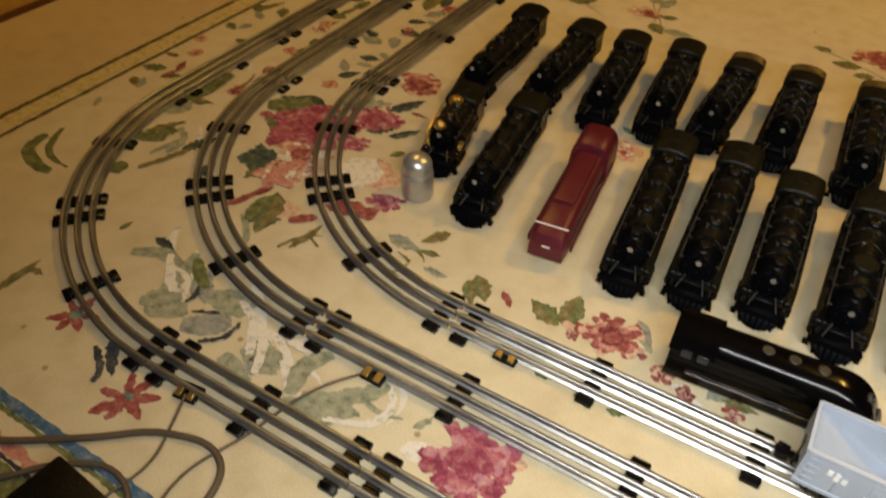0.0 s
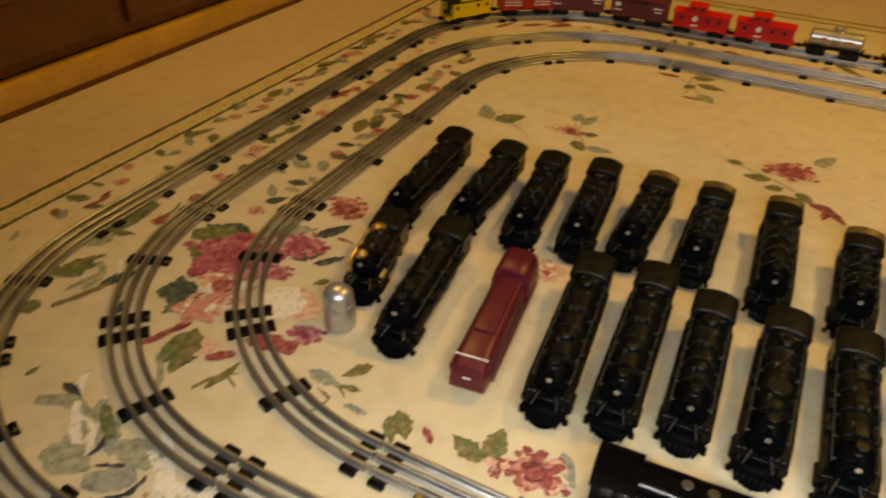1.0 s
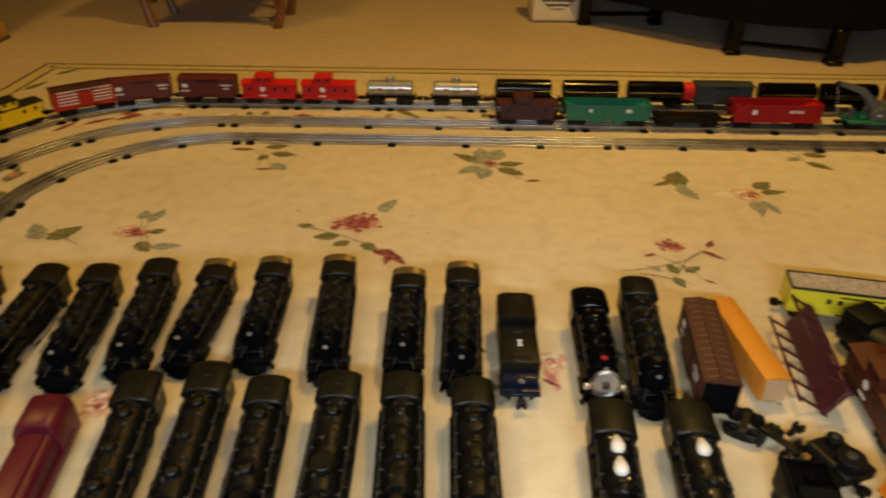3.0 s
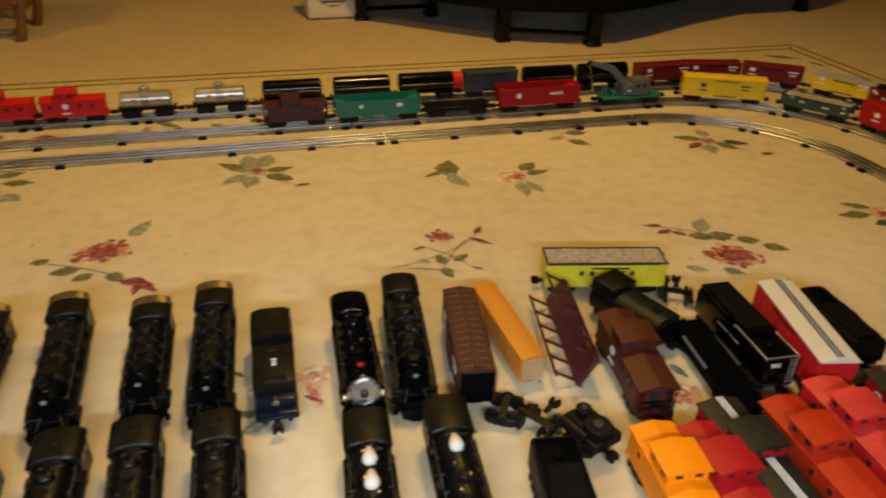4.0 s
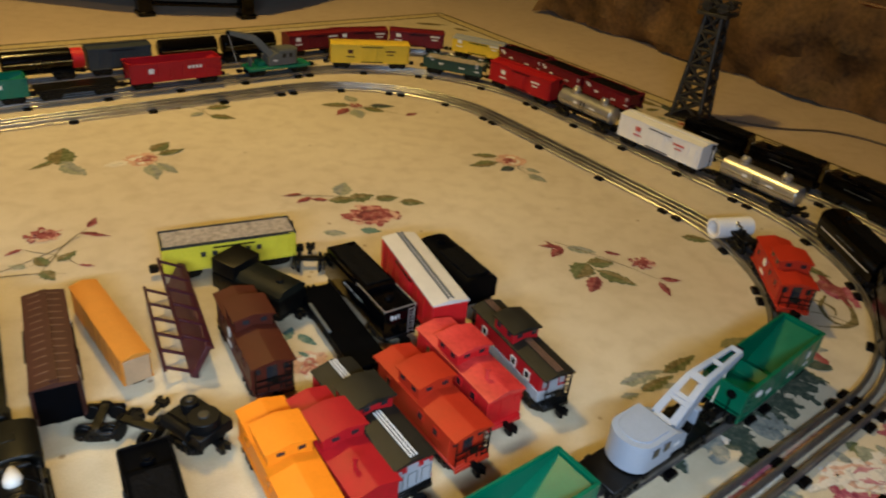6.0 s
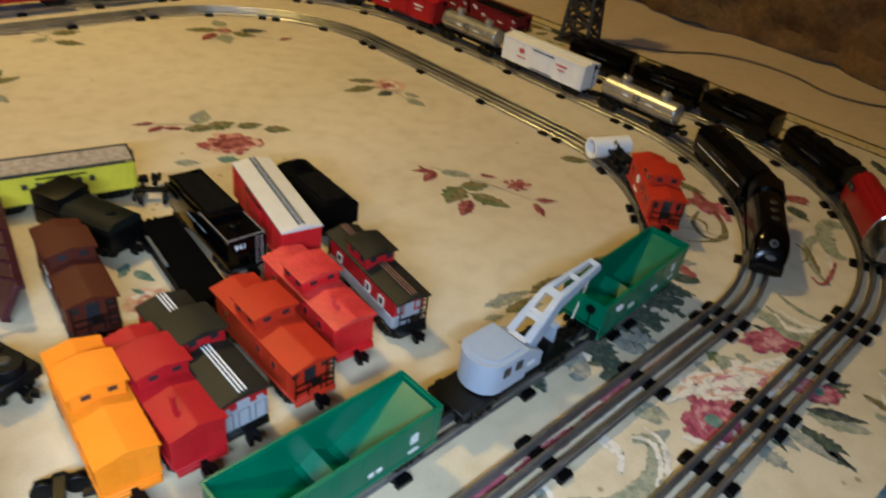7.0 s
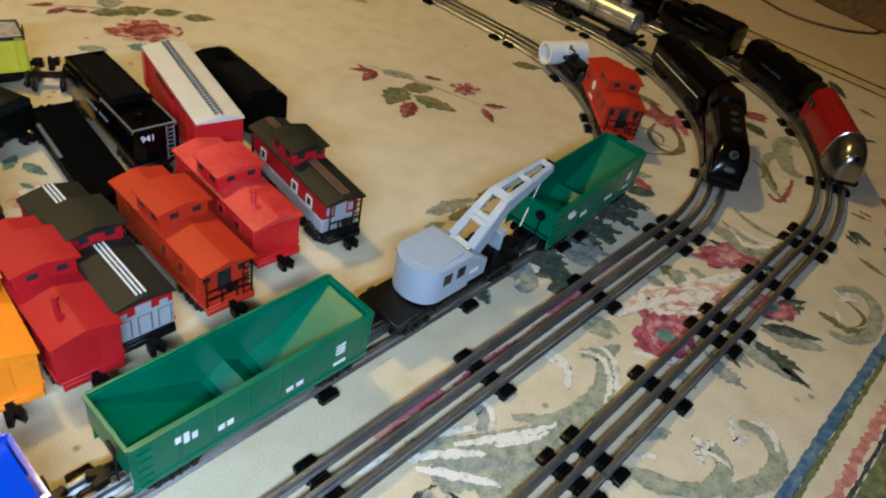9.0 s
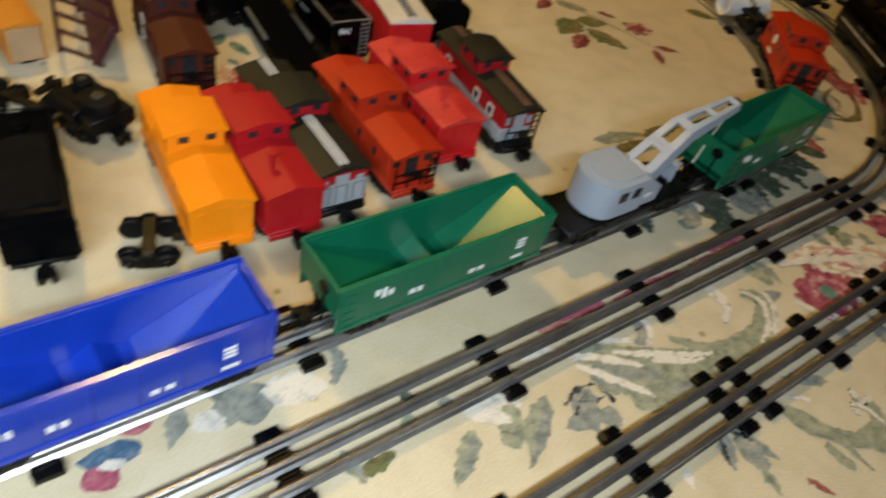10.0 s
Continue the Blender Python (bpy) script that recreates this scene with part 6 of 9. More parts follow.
green = hopper("hopper_car", M["green"], "green open hopper car on the inner track", half=0.100)
blue = hopper("hopper_car", M["blue"], "royal blue open hopper car on the inner track", half=0.100)
rake("inner", [
    (tube_car("track_cleaner"), 1.966, 1.112),
    (caboose("caboose", M["orred"], M["orred"], "orange-red caboose at the tail of the train", half=0.076, sgn=-1), 1.880, 0.985),
    (green, 1.622, 0.873),
    (crane_car("crane_car", M["ltgrey"], M["black"], "light grey crane on a black flat car", boom_dir=-1, reach=0.115, rise=0.062), 1.402, 0.873),
    (blue, 0.931, 0.873),
    (hopper("hopper_car", M["ltgrey"], "light blue-grey open hopper car on the inner track", half=0.090), 0.500, 0.873),
])
copy_thing(green, on_track("inner", 1.178, 0.873)), copy_thing(blue, on_track("inner", 0.706, 0.873))

# ---------------------------------------------------------------- train standing on the middle loop
silver = tankcar("tank_car", M["silver"], "silver tank car with two domes on the middle track", half=0.088, domes=2)
rake("middle", [
    (caboose("caboose", M["plum"], M["plum"], "dark plum-brown caboose on the middle track", half=0.076, emblem=False), 0.748, 2.305),
    (hopper("hopper_car", M["teal"], "teal green open hopper car on the middle track", half=0.105, top=0.057, marks=[(0.050, 0.042, 0.014, 0.009), (-0.045, 0.042, 0.009, 0.008)]), 0.950, 2.305),
    (hopper("gondola_car", M["dkred"], "dark red open gondola car on the middle track", half=0.108, top=0.063, bins=False, category="gondola car", marks=[(0.030 + 0.009 * k, 0.046, 0.006, 0.007) for k in range(4)] + [(-0.060, 0.044, 0.012, 0.012)]), 1.375, 2.305),
    (crane_car("crane_car", M["dkgrey"], M["teal"], "dark grey crane on a teal flat car", boom_dir=-1), 1.640, 2.305),
    (boxcar("boxcar", M["yellow"], M["yellow"], "bright yellow boxcar on the middle track", half=0.108, ink="cocoa"), 1.900, 2.26),
    (hopper("gondola_car", M["dkgreen"], "dark green gondola with grey load on the middle track", half=0.085, top=0.046, bins=False, load=M["gravel"], category="gondola car"), 2.075, 2.10),
    (boxcar("boxcar", M["dkred"], M["dkred"], "crimson boxcar on the middle track", half=0.105), 2.165, 1.905),
    (silver, 2.165, 1.680),
    (boxcar("refrigerator_car", M["white"], M["white"], "white refrigerator car with red lettering on the middle track", half=0.112, ink="inkred"), 2.165, 1.448),
    (tender("tender", M["gloss"], "glossy black streamlined tender with thin white stripe on the middle track", half=0.090, streamlined=True, trim=False, w=0.0272, z1=0.059, stripe=True), 2.068, 0.978),
    (black_streamliner("streamlined_locomotive", "glossy black streamlined locomotive on the middle track"), 1.930, 0.835),
])
copy_thing(silver, on_track("middle", 2.165, 1.208))
flat_car("flat_car", M["black"], "black flat car on the middle track", on_track("middle", 1.155, 2.305), half=0.085)

# ---------------------------------------------------------------- train standing on the outer loop
dark = boxcar("boxcar", M["tuscan"], M["tuscan"], "dark brown-red boxcar on the outer track", half=0.074)
redc = caboose("caboose", M["red"], M["red"], "bright red caboose on the outer track", half=0.072, rail=False)
tank = tankcar("tank_car", M["silver"], "silver single-dome tank car on the outer track", half=0.062, band="inkred")
btank = tankcar("tank_car", M["gloss"], "glossy black tank car on the outer track", half=0.076, r=0.0245, domes=0)
dred = boxcar("boxcar", M["wine"], M["wine"], "dark wine-red boxcar on the outer track", half=0.082, top=0.058)
coalc = tender("tender", M["gloss"], "black tender car on the outer track", half=0.078)
dgon = hopper("gondola_car", M["wine"], "dark wine-red gondola car with black load on the outer track", half=0.080, top=0.056, bins=False, load=M["soot"], category="gondola car")
rake("outer", [
    (dgon, 2.32, 2.07),
    (caboose("caboose", M["yellow"], M["olive"], "yellow caboose with dark roof on the outer track", half=0.070, emblem=False), -0.545, 2.235),
    (boxcar("boxcar", M["orred"], M["cocoa"], "red and brown boxcar with pale stripes on the outer track", half=0.076, marks=[(0.0, 0.030 + 0.008 * k, 0.13, 0.0025) for k in range(5)]), -0.425, 2.39),
    (dark, -0.275, 2.44), (redc, 0.071, 2.44), (tank, 0.395, 2.44), (btank, 0.752, 2.44),
    (boxcar("boxcar", M["slate"], M["slate"], "dark slate-grey boxcar on the outer track", half=0.074, marks=False), 1.286, 2.44),
    (dred, 1.815, 2.44),
    (boxcar("boxcar", M["yellow"], M["grey"], "yellow boxcar with grey roof on the outer track", half=0.080, top=0.055), 2.265, 2.22),
    (coalc, 2.32, 1.415),
    (tender("tender", M["gloss"], "glossy black streamlined tender on the outer track", half=0.080, streamlined=True, trim=False, z1=0.059), 2.243, 0.888),
    (red_streamliner("streamlined_locomotive", "red streamlined locomotive with polished metal nose on the outer track"), 2.112, 0.736),
])
for ob, spots in ((dark, [(-0.095, 2.44)]), (redc, [(0.229, 2.44)]), (tank, [(0.570, 2.44)]), (btank, [(0.932, 2.44), (1.105, 2.44), (1.458, 2.44), (1.622, 2.44)]), (dred, [(1.97, 2.435), (2.135, 2.37)]), (dgon, [(2.32, 1.905), (2.32, 1.735)]), (coalc, [(2.32, 1.240), (2.318, 1.070)])):
    for x, y in spots:
        copy_thing(ob, on_track("outer", x, y))
bm = B()
cyl(bm, (0.0, 0, 0.044), 0.0236, 0.026, "x", 28)
rb = thing("tank_end", "bright red end section of a black tank car", "tank car", on_track("outer", 1.190, 2.44))
part("red_shell", bm, M["red"], rb)

# ---------------------------------------------------------------- tower beside the outer track
tw = thing("lattice_tower", "weathered grey metal lattice tower with top platform", "toy tower", pose(2.50, 1.61, 0, 0, 0, 12))
hw = lambda z: 0.038 - 0.018 * z / 0.27
for sx in (-1, 1):
    for sy in (-1, 1):
        bm = B()
        rod(bm, (sx * hw(0), sy * hw(0), 0.0), (sx * hw(0.27), sy * hw(0.27), 0.27), 0.0052, 8)
        part("leg", bm, M["towergrey"], tw)
ca = [(-1, -1), (1, -1), (1, 1), (-1, 1), (-1, -1)]
for k in range(6):
    za, zb = 0.012 + k * 0.043, 0.055 + k * 0.043
    for (x0, y0), (x1, y1) in zip(ca, ca[1:]):
        for (px, py, pz), (qx, qy, qz), rr in (((x0, y0, za), (x1, y1, zb), 0.0042), ((x1, y1, za), (x0, y0, zb), 0.0042), ((x0, y0, zb), (x1, y1, zb), 0.0048)):
            bm = B()
            rod(bm, (px * hw(pz), py * hw(pz), pz), (qx * hw(qz), qy * hw(qz), qz), rr, 6)
            part("brace", bm, M["towergrey"], tw)
bm = B()
box(bm, 0, 0, 0.271, 0.078, 0.078, 0.008)
part("platform", bevel(bm, 0.001), M["towergrey"], tw)
bm = B()
for a in range(4):
    ca = [(-1, -1), (1, -1), (1, 1), (-1, 1), (-1, -1)]
    (x0, y0), (x1, y1) = ca[a], ca[a + 1]
    for z in (0.288, 0.300):
        rod(bm, (x0 * 0.037, y0 * 0.037, z), (x1 * 0.037, y1 * 0.037, z), 0.0014)
    for f in (0, 0.33, 0.66):
        rod(bm, (0.037 * (x0 + (x1 - x0) * f), 0.037 * (y0 + (y1 - y0) * f), 0.272), (0.037 * (x0 + (x1 - x0) * f), 0.037 * (y0 + (y1 - y0) * f), 0.300), 0.0014)
part("railing", bm, M["towergrey"], tw)
for sx in (-1, 1):
    for sy in (-1, 1):
        bm = B()
        cyl(bm, (sx * 0.020, sy * 0.020, 0.290), 0.012, 0.020, "x", 14)
        cyl(bm, (sx * 0.031, sy * 0.020, 0.290), 0.013, 0.004, "x", 14)
        part("floodlight", bm, M["towergrey"], tw)
bm = B()
box(bm, 0, 0, 0.003, 0.10, 0.10, 0.006)
part("base", bevel(bm, 0.001), M["towergrey"], tw)

# ---------------------------------------------------------------- furniture round the rug
FZ = -0.008
cb = thing("wood_cabinet", "dark red-brown wooden cabinet with golden oak plinth", "cabinet", pose(-1.03, 1.55, FZ))
bm = B()
box(bm, -0.020, 0, 0.034, 0.04, 3.2, 0.056)
part("plinth", bevel(bm, 0.006, 2), M["oak"], cb, "golden oak plinth board")
bm = B()
box(bm, -0.016, 0, 0.006, 0.04, 3.21, 0.012)
part("base_strip", bm, M["walnut"], cb)
bm = B()
box(bm, -0.29, 0, 0.46, 0.50, 3.18, 0.80)
part("carcass", bevel(bm, 0.004), M["walnut"], cb)
for k in range(4):
    bm = B()
    box(bm, -0.034, -1.17 + k * 0.78, 0.46, 0.022, 0.74, 0.74)
    dr = part("door", bevel(bm, 0.005, 2), M["walnut"], cb)
    bm = B()
    box(bm, -0.022, -1.17 + k * 0.78, 0.46, 0.010, 0.52, 0.52)
    part("panel", bevel(bm, 0.004), M["walnut"], dr)

st = thing("wooden_bench", "low brown wooden bench with curved legs by the wall", "bench", pose(-0.345, 3.36, FZ))
bm = B()
box(bm, 0, 0.12, 0.36, 0.62, 0.34, 0.035)
part("seat", bevel(bm, 0.006, 2), M["stool"], st)
for sx in (-1, 1):
    for sy in (0.0, 0.24):
        bm = B()
        rings = []
        for k in range(9):
            f = k / 8
            off = 0.03 * math.sin(f * math.pi) * sx
            rr = 0.020 - 0.006 * math.sin(f * math.pi)
            cxx, z = sx * 0.238 + off, 0.345 * f
            rings.append([(cxx + rr * math.cos(a), sy + rr * math.sin(a), z) for a in [i * math.pi / 4 for i in range(8)]])
        loft(bm, rings)
        part("leg", bm, M["stool"], st)
bm = B()
prism(bm, [(-0.24, 0.34), (0.24, 0.34), (0.24, 0.10)] + [(0.20 * math.cos(radians(a)), 0.10 + 0.045 * math.sin(radians(a))) for a in range(0, 181, 20)] + [(-0.24, 0.10)], 0.0, 0.022, "y")
part("apron", bm, M["stool"], st, "arched wooden apron")
bm = B()
rod(bm, (-0.24, 0.12, 0.09), (0.24, 0.12, 0.09), 0.011, 8), rod(bm, (-0.24, 0.0, 0.09), (-0.24, 0.24, 0.09), 0.011, 8), rod(bm, (0.24, 0.0, 0.09), (0.24, 0.24, 0.09), 0.011, 8)
part("stretcher", bm, M["stool"], st)

ht = thing("fan_heater", "cream plastic fan heater with round slotted grille", "heater", pose(0.985, 3.52, FZ, 0, 0, 2))
bm = B()
box(bm, 0, 0.06, 0.125, 0.20, 0.13, 0.24)
part("housing", bevel(bm, 0.012, 3), M["cream"], ht)
bm = B()
for k in range(9):
    z = 0.060 + k * 0.018
    hwid = math.sqrt(max(0.0, 0.078 ** 2 - (z - 0.132) ** 2))
    if hwid > 0.01:
        box(bm, 0, -0.0065, z, 2 * hwid, 0.006, 0.007)
part("grille", bevel(bm, 0.001), M["bone"], ht, "round slotted grille")
bm = B()
cyl(bm, (0, -0.0035, 0.132), 0.080, 0.004, "y", 32)
part("grille_back", bm, M["dkgrey"], ht)
bm = B()
box(bm, -0.07, 0.06, 0.004, 0.03, 0.12, 0.010), box(bm, 0.07, 0.06, 0.004, 0.03, 0.12, 0.010)
part("foot", bm, M["stool"], ht)

so = thing("black_sofa", "black upholstered sofa on short black legs with stretchers", "sofa", pose(0, 0, FZ))
bm = B()
prism(bm, [(1.02, 3.50), (1.46, 3.10), (1.62, 3.00), (1.90, 2.94), (2.05, 3.00), (2.35, 3.16), (2.62, 3.28), (3.05, 3.32), (3.10, 4.0), (1.02, 4.0)], 0.115, 0.46, "z")
part("seat_base", bevel(bm, 0.02, 2), M["blackcloth"], so)
bm = B()
box(bm, 2.0, 3.82, 0.62, 2.0, 0.28, 0.5)
part("backrest", bevel(bm, 0.05, 3), M["blackcloth"], so)
for x, y in ((1.09, 3.50), (1.38, 3.52), (1.54, 3.08), (1.84, 2.96), (3.02, 3.36)):
    bm = B()
    box(bm, x, y, 0.060, 0.045, 0.045, 0.12)
    box(bm, x, y, 0.008, 0.055, 0.055, 0.016)
    part("leg", bevel(bm, 0.004), M["gloss"], so)
for (x0, y0), (x1, y1) in (((1.09, 3.50), (1.38, 3.52)), ((1.54, 3.08), (1.84, 2.96))):
    bm = B()
    rod(bm, (x0, y0, 0.040), (x1, y1, 0.040), 0.008, 8)
    part("stretcher", bm, M["gloss"], so)

# skirted couch along the east side
co = thing("skirted_couch", "brown and gold upholstered couch with gathered skirt", "couch", pose(3.03, 1.55, FZ))
bm = B()
rings = []
rnd = random.Random(4)
n = 260
top = []
for row in range(13):
    ring = []
    for i in range(n + 1):
        f = i / n
        y = -1.35 + 2.55 * f
        z6 = row / 12
        lump = noise.noise(Vector((f * 9, z6 * 3, 1.5))) * 0.075 + noise.noise(Vector((f * 26, z6 * 6, 7.5))) * 0.030 + noise.noise(Vector((f * 70, z6 * 9, 3.5))) * 0.010
        fold = lump * (1 - 0.5 * z6) - 0.02 * math.sin(z6 * math.pi)
        drop = 0.030 * noise.noise(Vector((f * 14, 0.3, 9.1))) + 0.012 * noise.noise(Vector((f * 45, 0.3, 2.1)))
        z = (0.004 + max(0, drop)) + row / 12 * 0.32
        ring.append(bm.verts.new((fold * 0.9 - 0.01 - 0.03 * f * 0 + 0.02 * row / 12, y, z)))
    top.append(ring)
for a, b in zip(top, top[1:]):
    for i in range(n):
        bm.faces.new((a[i], a[i + 1], b[i + 1], b[i]))
sk = part("skirt", bm, M["sofa"], co, "gathered cloth skirt with uneven hem")
bm = B()
box(bm, 0.50, -0.075, 0.36, 0.90, 2.52, 0.20)
part("seat", bevel(bm, 0.06, 3), M["sofa"], co)
bm = B()
box(bm, 0.85, -0.075, 0.62, 0.28, 2.5, 0.56)
part("backrest", bevel(bm, 0.08, 3), M["sofa"], co)
bm = B()
rod(bm, (-0.012, -1.33, 0.30), (-0.012, 1.18, 0.30), 0.007, 8)
part("piping", bm, M["walnut"], co)


def cable(name, pts, r, label, z=0.004):
    cu = bpy.data.curves.new(name, "CURVE")
    cu.dimensions, cu.bevel_depth, cu.bevel_resolution, cu.resolution_u = "3D", r, 2, 6
    sp = cu.splines.new("BEZIER")
    sp.bezier_points.add(len(pts) - 1)
    for b, p in zip(sp.bezier_points, pts):
        b.co = (p[0], p[1], p[2] if len(p) > 2 else z)
        b.handle_left_type = b.handle_right_type = "AUTO"
    tmp = bpy.data.objects.new(name, cu)
    scene.collection.objects.link(tmp)
    bpy.context.view_layer.update()
    me = bpy.data.meshes.new_from_object(tmp.evaluated_get(bpy.context.evaluated_depsgraph_get()))
    bpy.data.objects.remove(tmp)
    me.materials.append(M["cable"])
    return tagged(new(name, me), label, "cable")


cable("cable", [(2.60, 1.56), (2.68, 1.46), (2.82, 1.355), (2.855, 1.20), (2.815, 1.04), (2.92, 0.908), (3.00, 0.90), (3.085, 0.94)], 0.003, "thin dark power cable lying loose on the carpet", FZ + 0.003)
cable("cable", [(-0.40, 0.42), (-0.22, 0.500), (-0.154, 0.545), (-0.09, 0.590), (-0.035, 0.595), (-0.015, 0.565), (-0.02, 0.52), (0.03, 0.45)], 0.0035, "brown power cable looped on the rug")
cable("cable", [(-0.36, 0.38), (-0.19, 0.473), (-0.15, 0.515), (-0.10, 0.535), (-0.05, 0.50), (0.0, 0.40)], 0.003, "dark power cable beside the transformer")
cable("wire", [(-0.112, 0.628, 0.006), (-0.10, 0.60), (-0.085, 0.56), (-0.09, 0.50), (-0.05, 0.44)], 0.0014, "thin wire from the outer track clip")
cable("wire", [(0.026, 0.751, 0.006), (-0.01, 0.70, 0.004), (-0.03, 0.63, 0.004), (-0.05, 0.55), (0.0, 0.45)], 0.0014, "thin wire from the middle track clip")

tf = thing("transformer", "small black power transformer at the rug border", "transformer", pose(-0.082, 0.472, 0, 0, 0, -4))
bm = B()
box(bm, 0, 0, 0.022, 0.10, 0.075, 0.044)
part("case", bevel(bm, 0.004, 2), M["black"], tf)
bm = B()
cyl(bm, (0.02, 0, 0.047), 0.010, 0.008, seg=20)
box(bm, 0.02, 0.010, 0.049, 0.005, 0.022, 0.005)
part("lever", bevel(bm, 0.001), M["iron"], tf)

for x, y, a in ((0.030, 0.748, 0), (-0.112, 0.632, 8), (0.132, 0.842, 0)):
    lk = thing("track_clip", "small brass and steel lock-on clip beside the track", "track clip", pose(x, y, 0, 0, 0, a), group="track clips")
    bm = B()
    box(bm, 0, 0, 0.004, 0.026, 0.020, 0.004)
    part("base", bevel(bm, 0.0008), M["iron"], lk)
    for s in (-1, 1):
        bm = B()
        box(bm, s * 0.007, -0.003, 0.0085, 0.007, 0.012, 0.003, rot=(12, 0, 0))
        part("spring_clip", bevel(bm, 0.0006), M["brass"], lk, "bright spring clip")

# ---------------------------------------------------------------- woven motifs of the rug
# each element: shape, x, y, direction in degrees, length or radius in metres, proportion, yarn
motif_count = [0]


def ragged(pts, seed, amount):
    rnd = random.Random(seed)
    return [(x + rnd.uniform(-amount, amount), y + rnd.uniform(-amount, amount)) for x, y in pts]


def fine(pts, seed, step=0.0030, amount=0.0014):
    """Knotted edge: the outline broken into short steps that stray a little."""
    rnd = random.Random(seed)
    out = []
    for (x0, y0), (x1, y1) in zip(pts, pts[1:] + pts[:1]):
        n = max(1, int(math.hypot(x1 - x0, y1 - y0) / step))
        out += [(x0 + (x1 - x0) * i / n + rnd.uniform(-amount, amount), y0 + (y1 - y0) * i / n + rnd.uniform(-amount, amount)) for i in range(n)]
    return out


def acan(ln, w, seed):
    """A toothed leaf from the origin along +x."""
    n = 12
    up = [(ln * i / n + (0.05 * ln if i % 2 else 0), ln * w * 0.5 * math.sin(math.pi * (i / n) ** 0.75) * (1.08 if i % 2 else 0.62)) for i in range(n)] + [(ln, 0)]
    return [ragged(up + [(x, -y) for x, y in reversed(up[1:-1])], seed, ln * 0.02)]


def leaf(ln, w, seed):
    """A pointed leaf from the origin along +x."""
    n = 9
    up = [(ln * i / n, ln * w * 0.5 * math.sin(math.pi * (i / n) ** 0.8) * (1 - 0.25 * (i % 2))) for i in range(n + 1)]
    dn = [(x, -y) for x, y in reversed(up[1:-1])]
    return [ragged(up + dn, seed, ln * 0.018)]


def blob(ln, w, seed):
    rnd = random.Random(seed)
    return [[(ln * (1 + rnd.uniform(-0.2, 0.12)) * math.cos(a), ln * w * (1 + rnd.uniform(-0.2, 0.12)) * math.sin(a)) for a in [i * math.pi / 10 for i in range(20)]]]


def bloom(ln, n, seed):
    """Three rings of petals; the ring's number tells the yarn's tone."""
    rnd = random.Random(seed)
    out = []
    for ring, (f, shift) in enumerate(((1.0, 0.0), (0.66, 0.5), (0.36, 0.2))):
        for i in range(int(n)):
            a = 2 * math.pi * (i + shift + rnd.uniform(-0.15, 0.15)) / int(n)
            r, w = f * ln * rnd.uniform(0.82, 1.08), f * ln * rnd.uniform(0.34, 0.46)
            if ring == 1 and i % 3 == 0:
                continue
            pet = [(0.1 * ln, -w * 0.35), (r * 0.45, -w * 0.9), (r * 0.8, -w * 0.85), (r * 0.98, -w * 0.35), (r * 0.90, 0), (r, w * 0.4), (r * 0.78, w * 0.9), (r * 0.45, w * 0.85), (0.1 * ln, w * 0.35)]
            pet = ragged(pet, seed + i + 31 * ring, f * ln * 0.03)
            out.append((ring, [(x * math.cos(a) - y * math.sin(a), x * math.sin(a) + y * math.cos(a)) for x, y in pet]))
    return out


def star(ln, n, seed):
    """A flower of narrow pointed petals."""
    rnd = random.Random(seed)
    out = []
    for i in range(int(n)):
        a = 2 * math.pi * (i + rnd.uniform(-0.2, 0.2)) / int(n)
        r, w = ln * rnd.uniform(0.75, 1.1), ln * rnd.uniform(0.13, 0.22)
        pet = [(0.05 * ln, -w * 0.5), (r * 0.5, -w), (r * 0.85, -w * 0.6), (r, 0), (r * 0.8, w * 0.7), (r * 0.45, w), (0.05 * ln, w * 0.5)]
        out.append([(x * math.cos(a) - y * math.sin(a), x * math.sin(a) + y * math.cos(a)) for x, y in ragged(pet, seed + i, ln * 0.03)])
    return out


TONES = {"hot": ("hot", "hot_light", "magenta"), "magenta": ("magenta", "hot", "rose"), "rose": ("rose", "blush", "dark_rose"), "pink": ("pink", "blush", "rose"), "blush": ("blush", "pale", "pink")}


HALVES = {"leaf": "olive", "sage": "grey", "dark": "ink", "rose": "dark_rose"}
PETALS = {"hot": ["hot", "magenta", "hot_light", "hot", "magenta"], "rose": ["rose", "blush", "rose", "pink", "rose", "dark_rose", "rose"], "pink": ["pink", "blush", "pale", "pink", "rose"]}


def curl(ln, bulge, seed, thin=False):
    """A tapering bowed stroke from the origin to (ln, 0)."""
    n = 14
    wid = min(0.016, max(0.0016 if abs(bulge) < 0.11 else 0.006, ln * 0.11))
    if thin or abs(bulge) < 0.11:
        wid = min(wid, 0.0022)
    up, dn = [], []
    for i in range(n + 1):
        f = i / n
        x, y = ln * f, ln * bulge * 4 * f * (1 - f) * 0.5
        w = wid * (0.35 + 0.65 * math.sin(math.pi * min(1, 0.15 + f * 0.9)))
        up.append((x, y + w / 2)), dn.append((x, y - w / 2))
    return [ragged(up + dn[::-1], seed, wid * 0.10)]


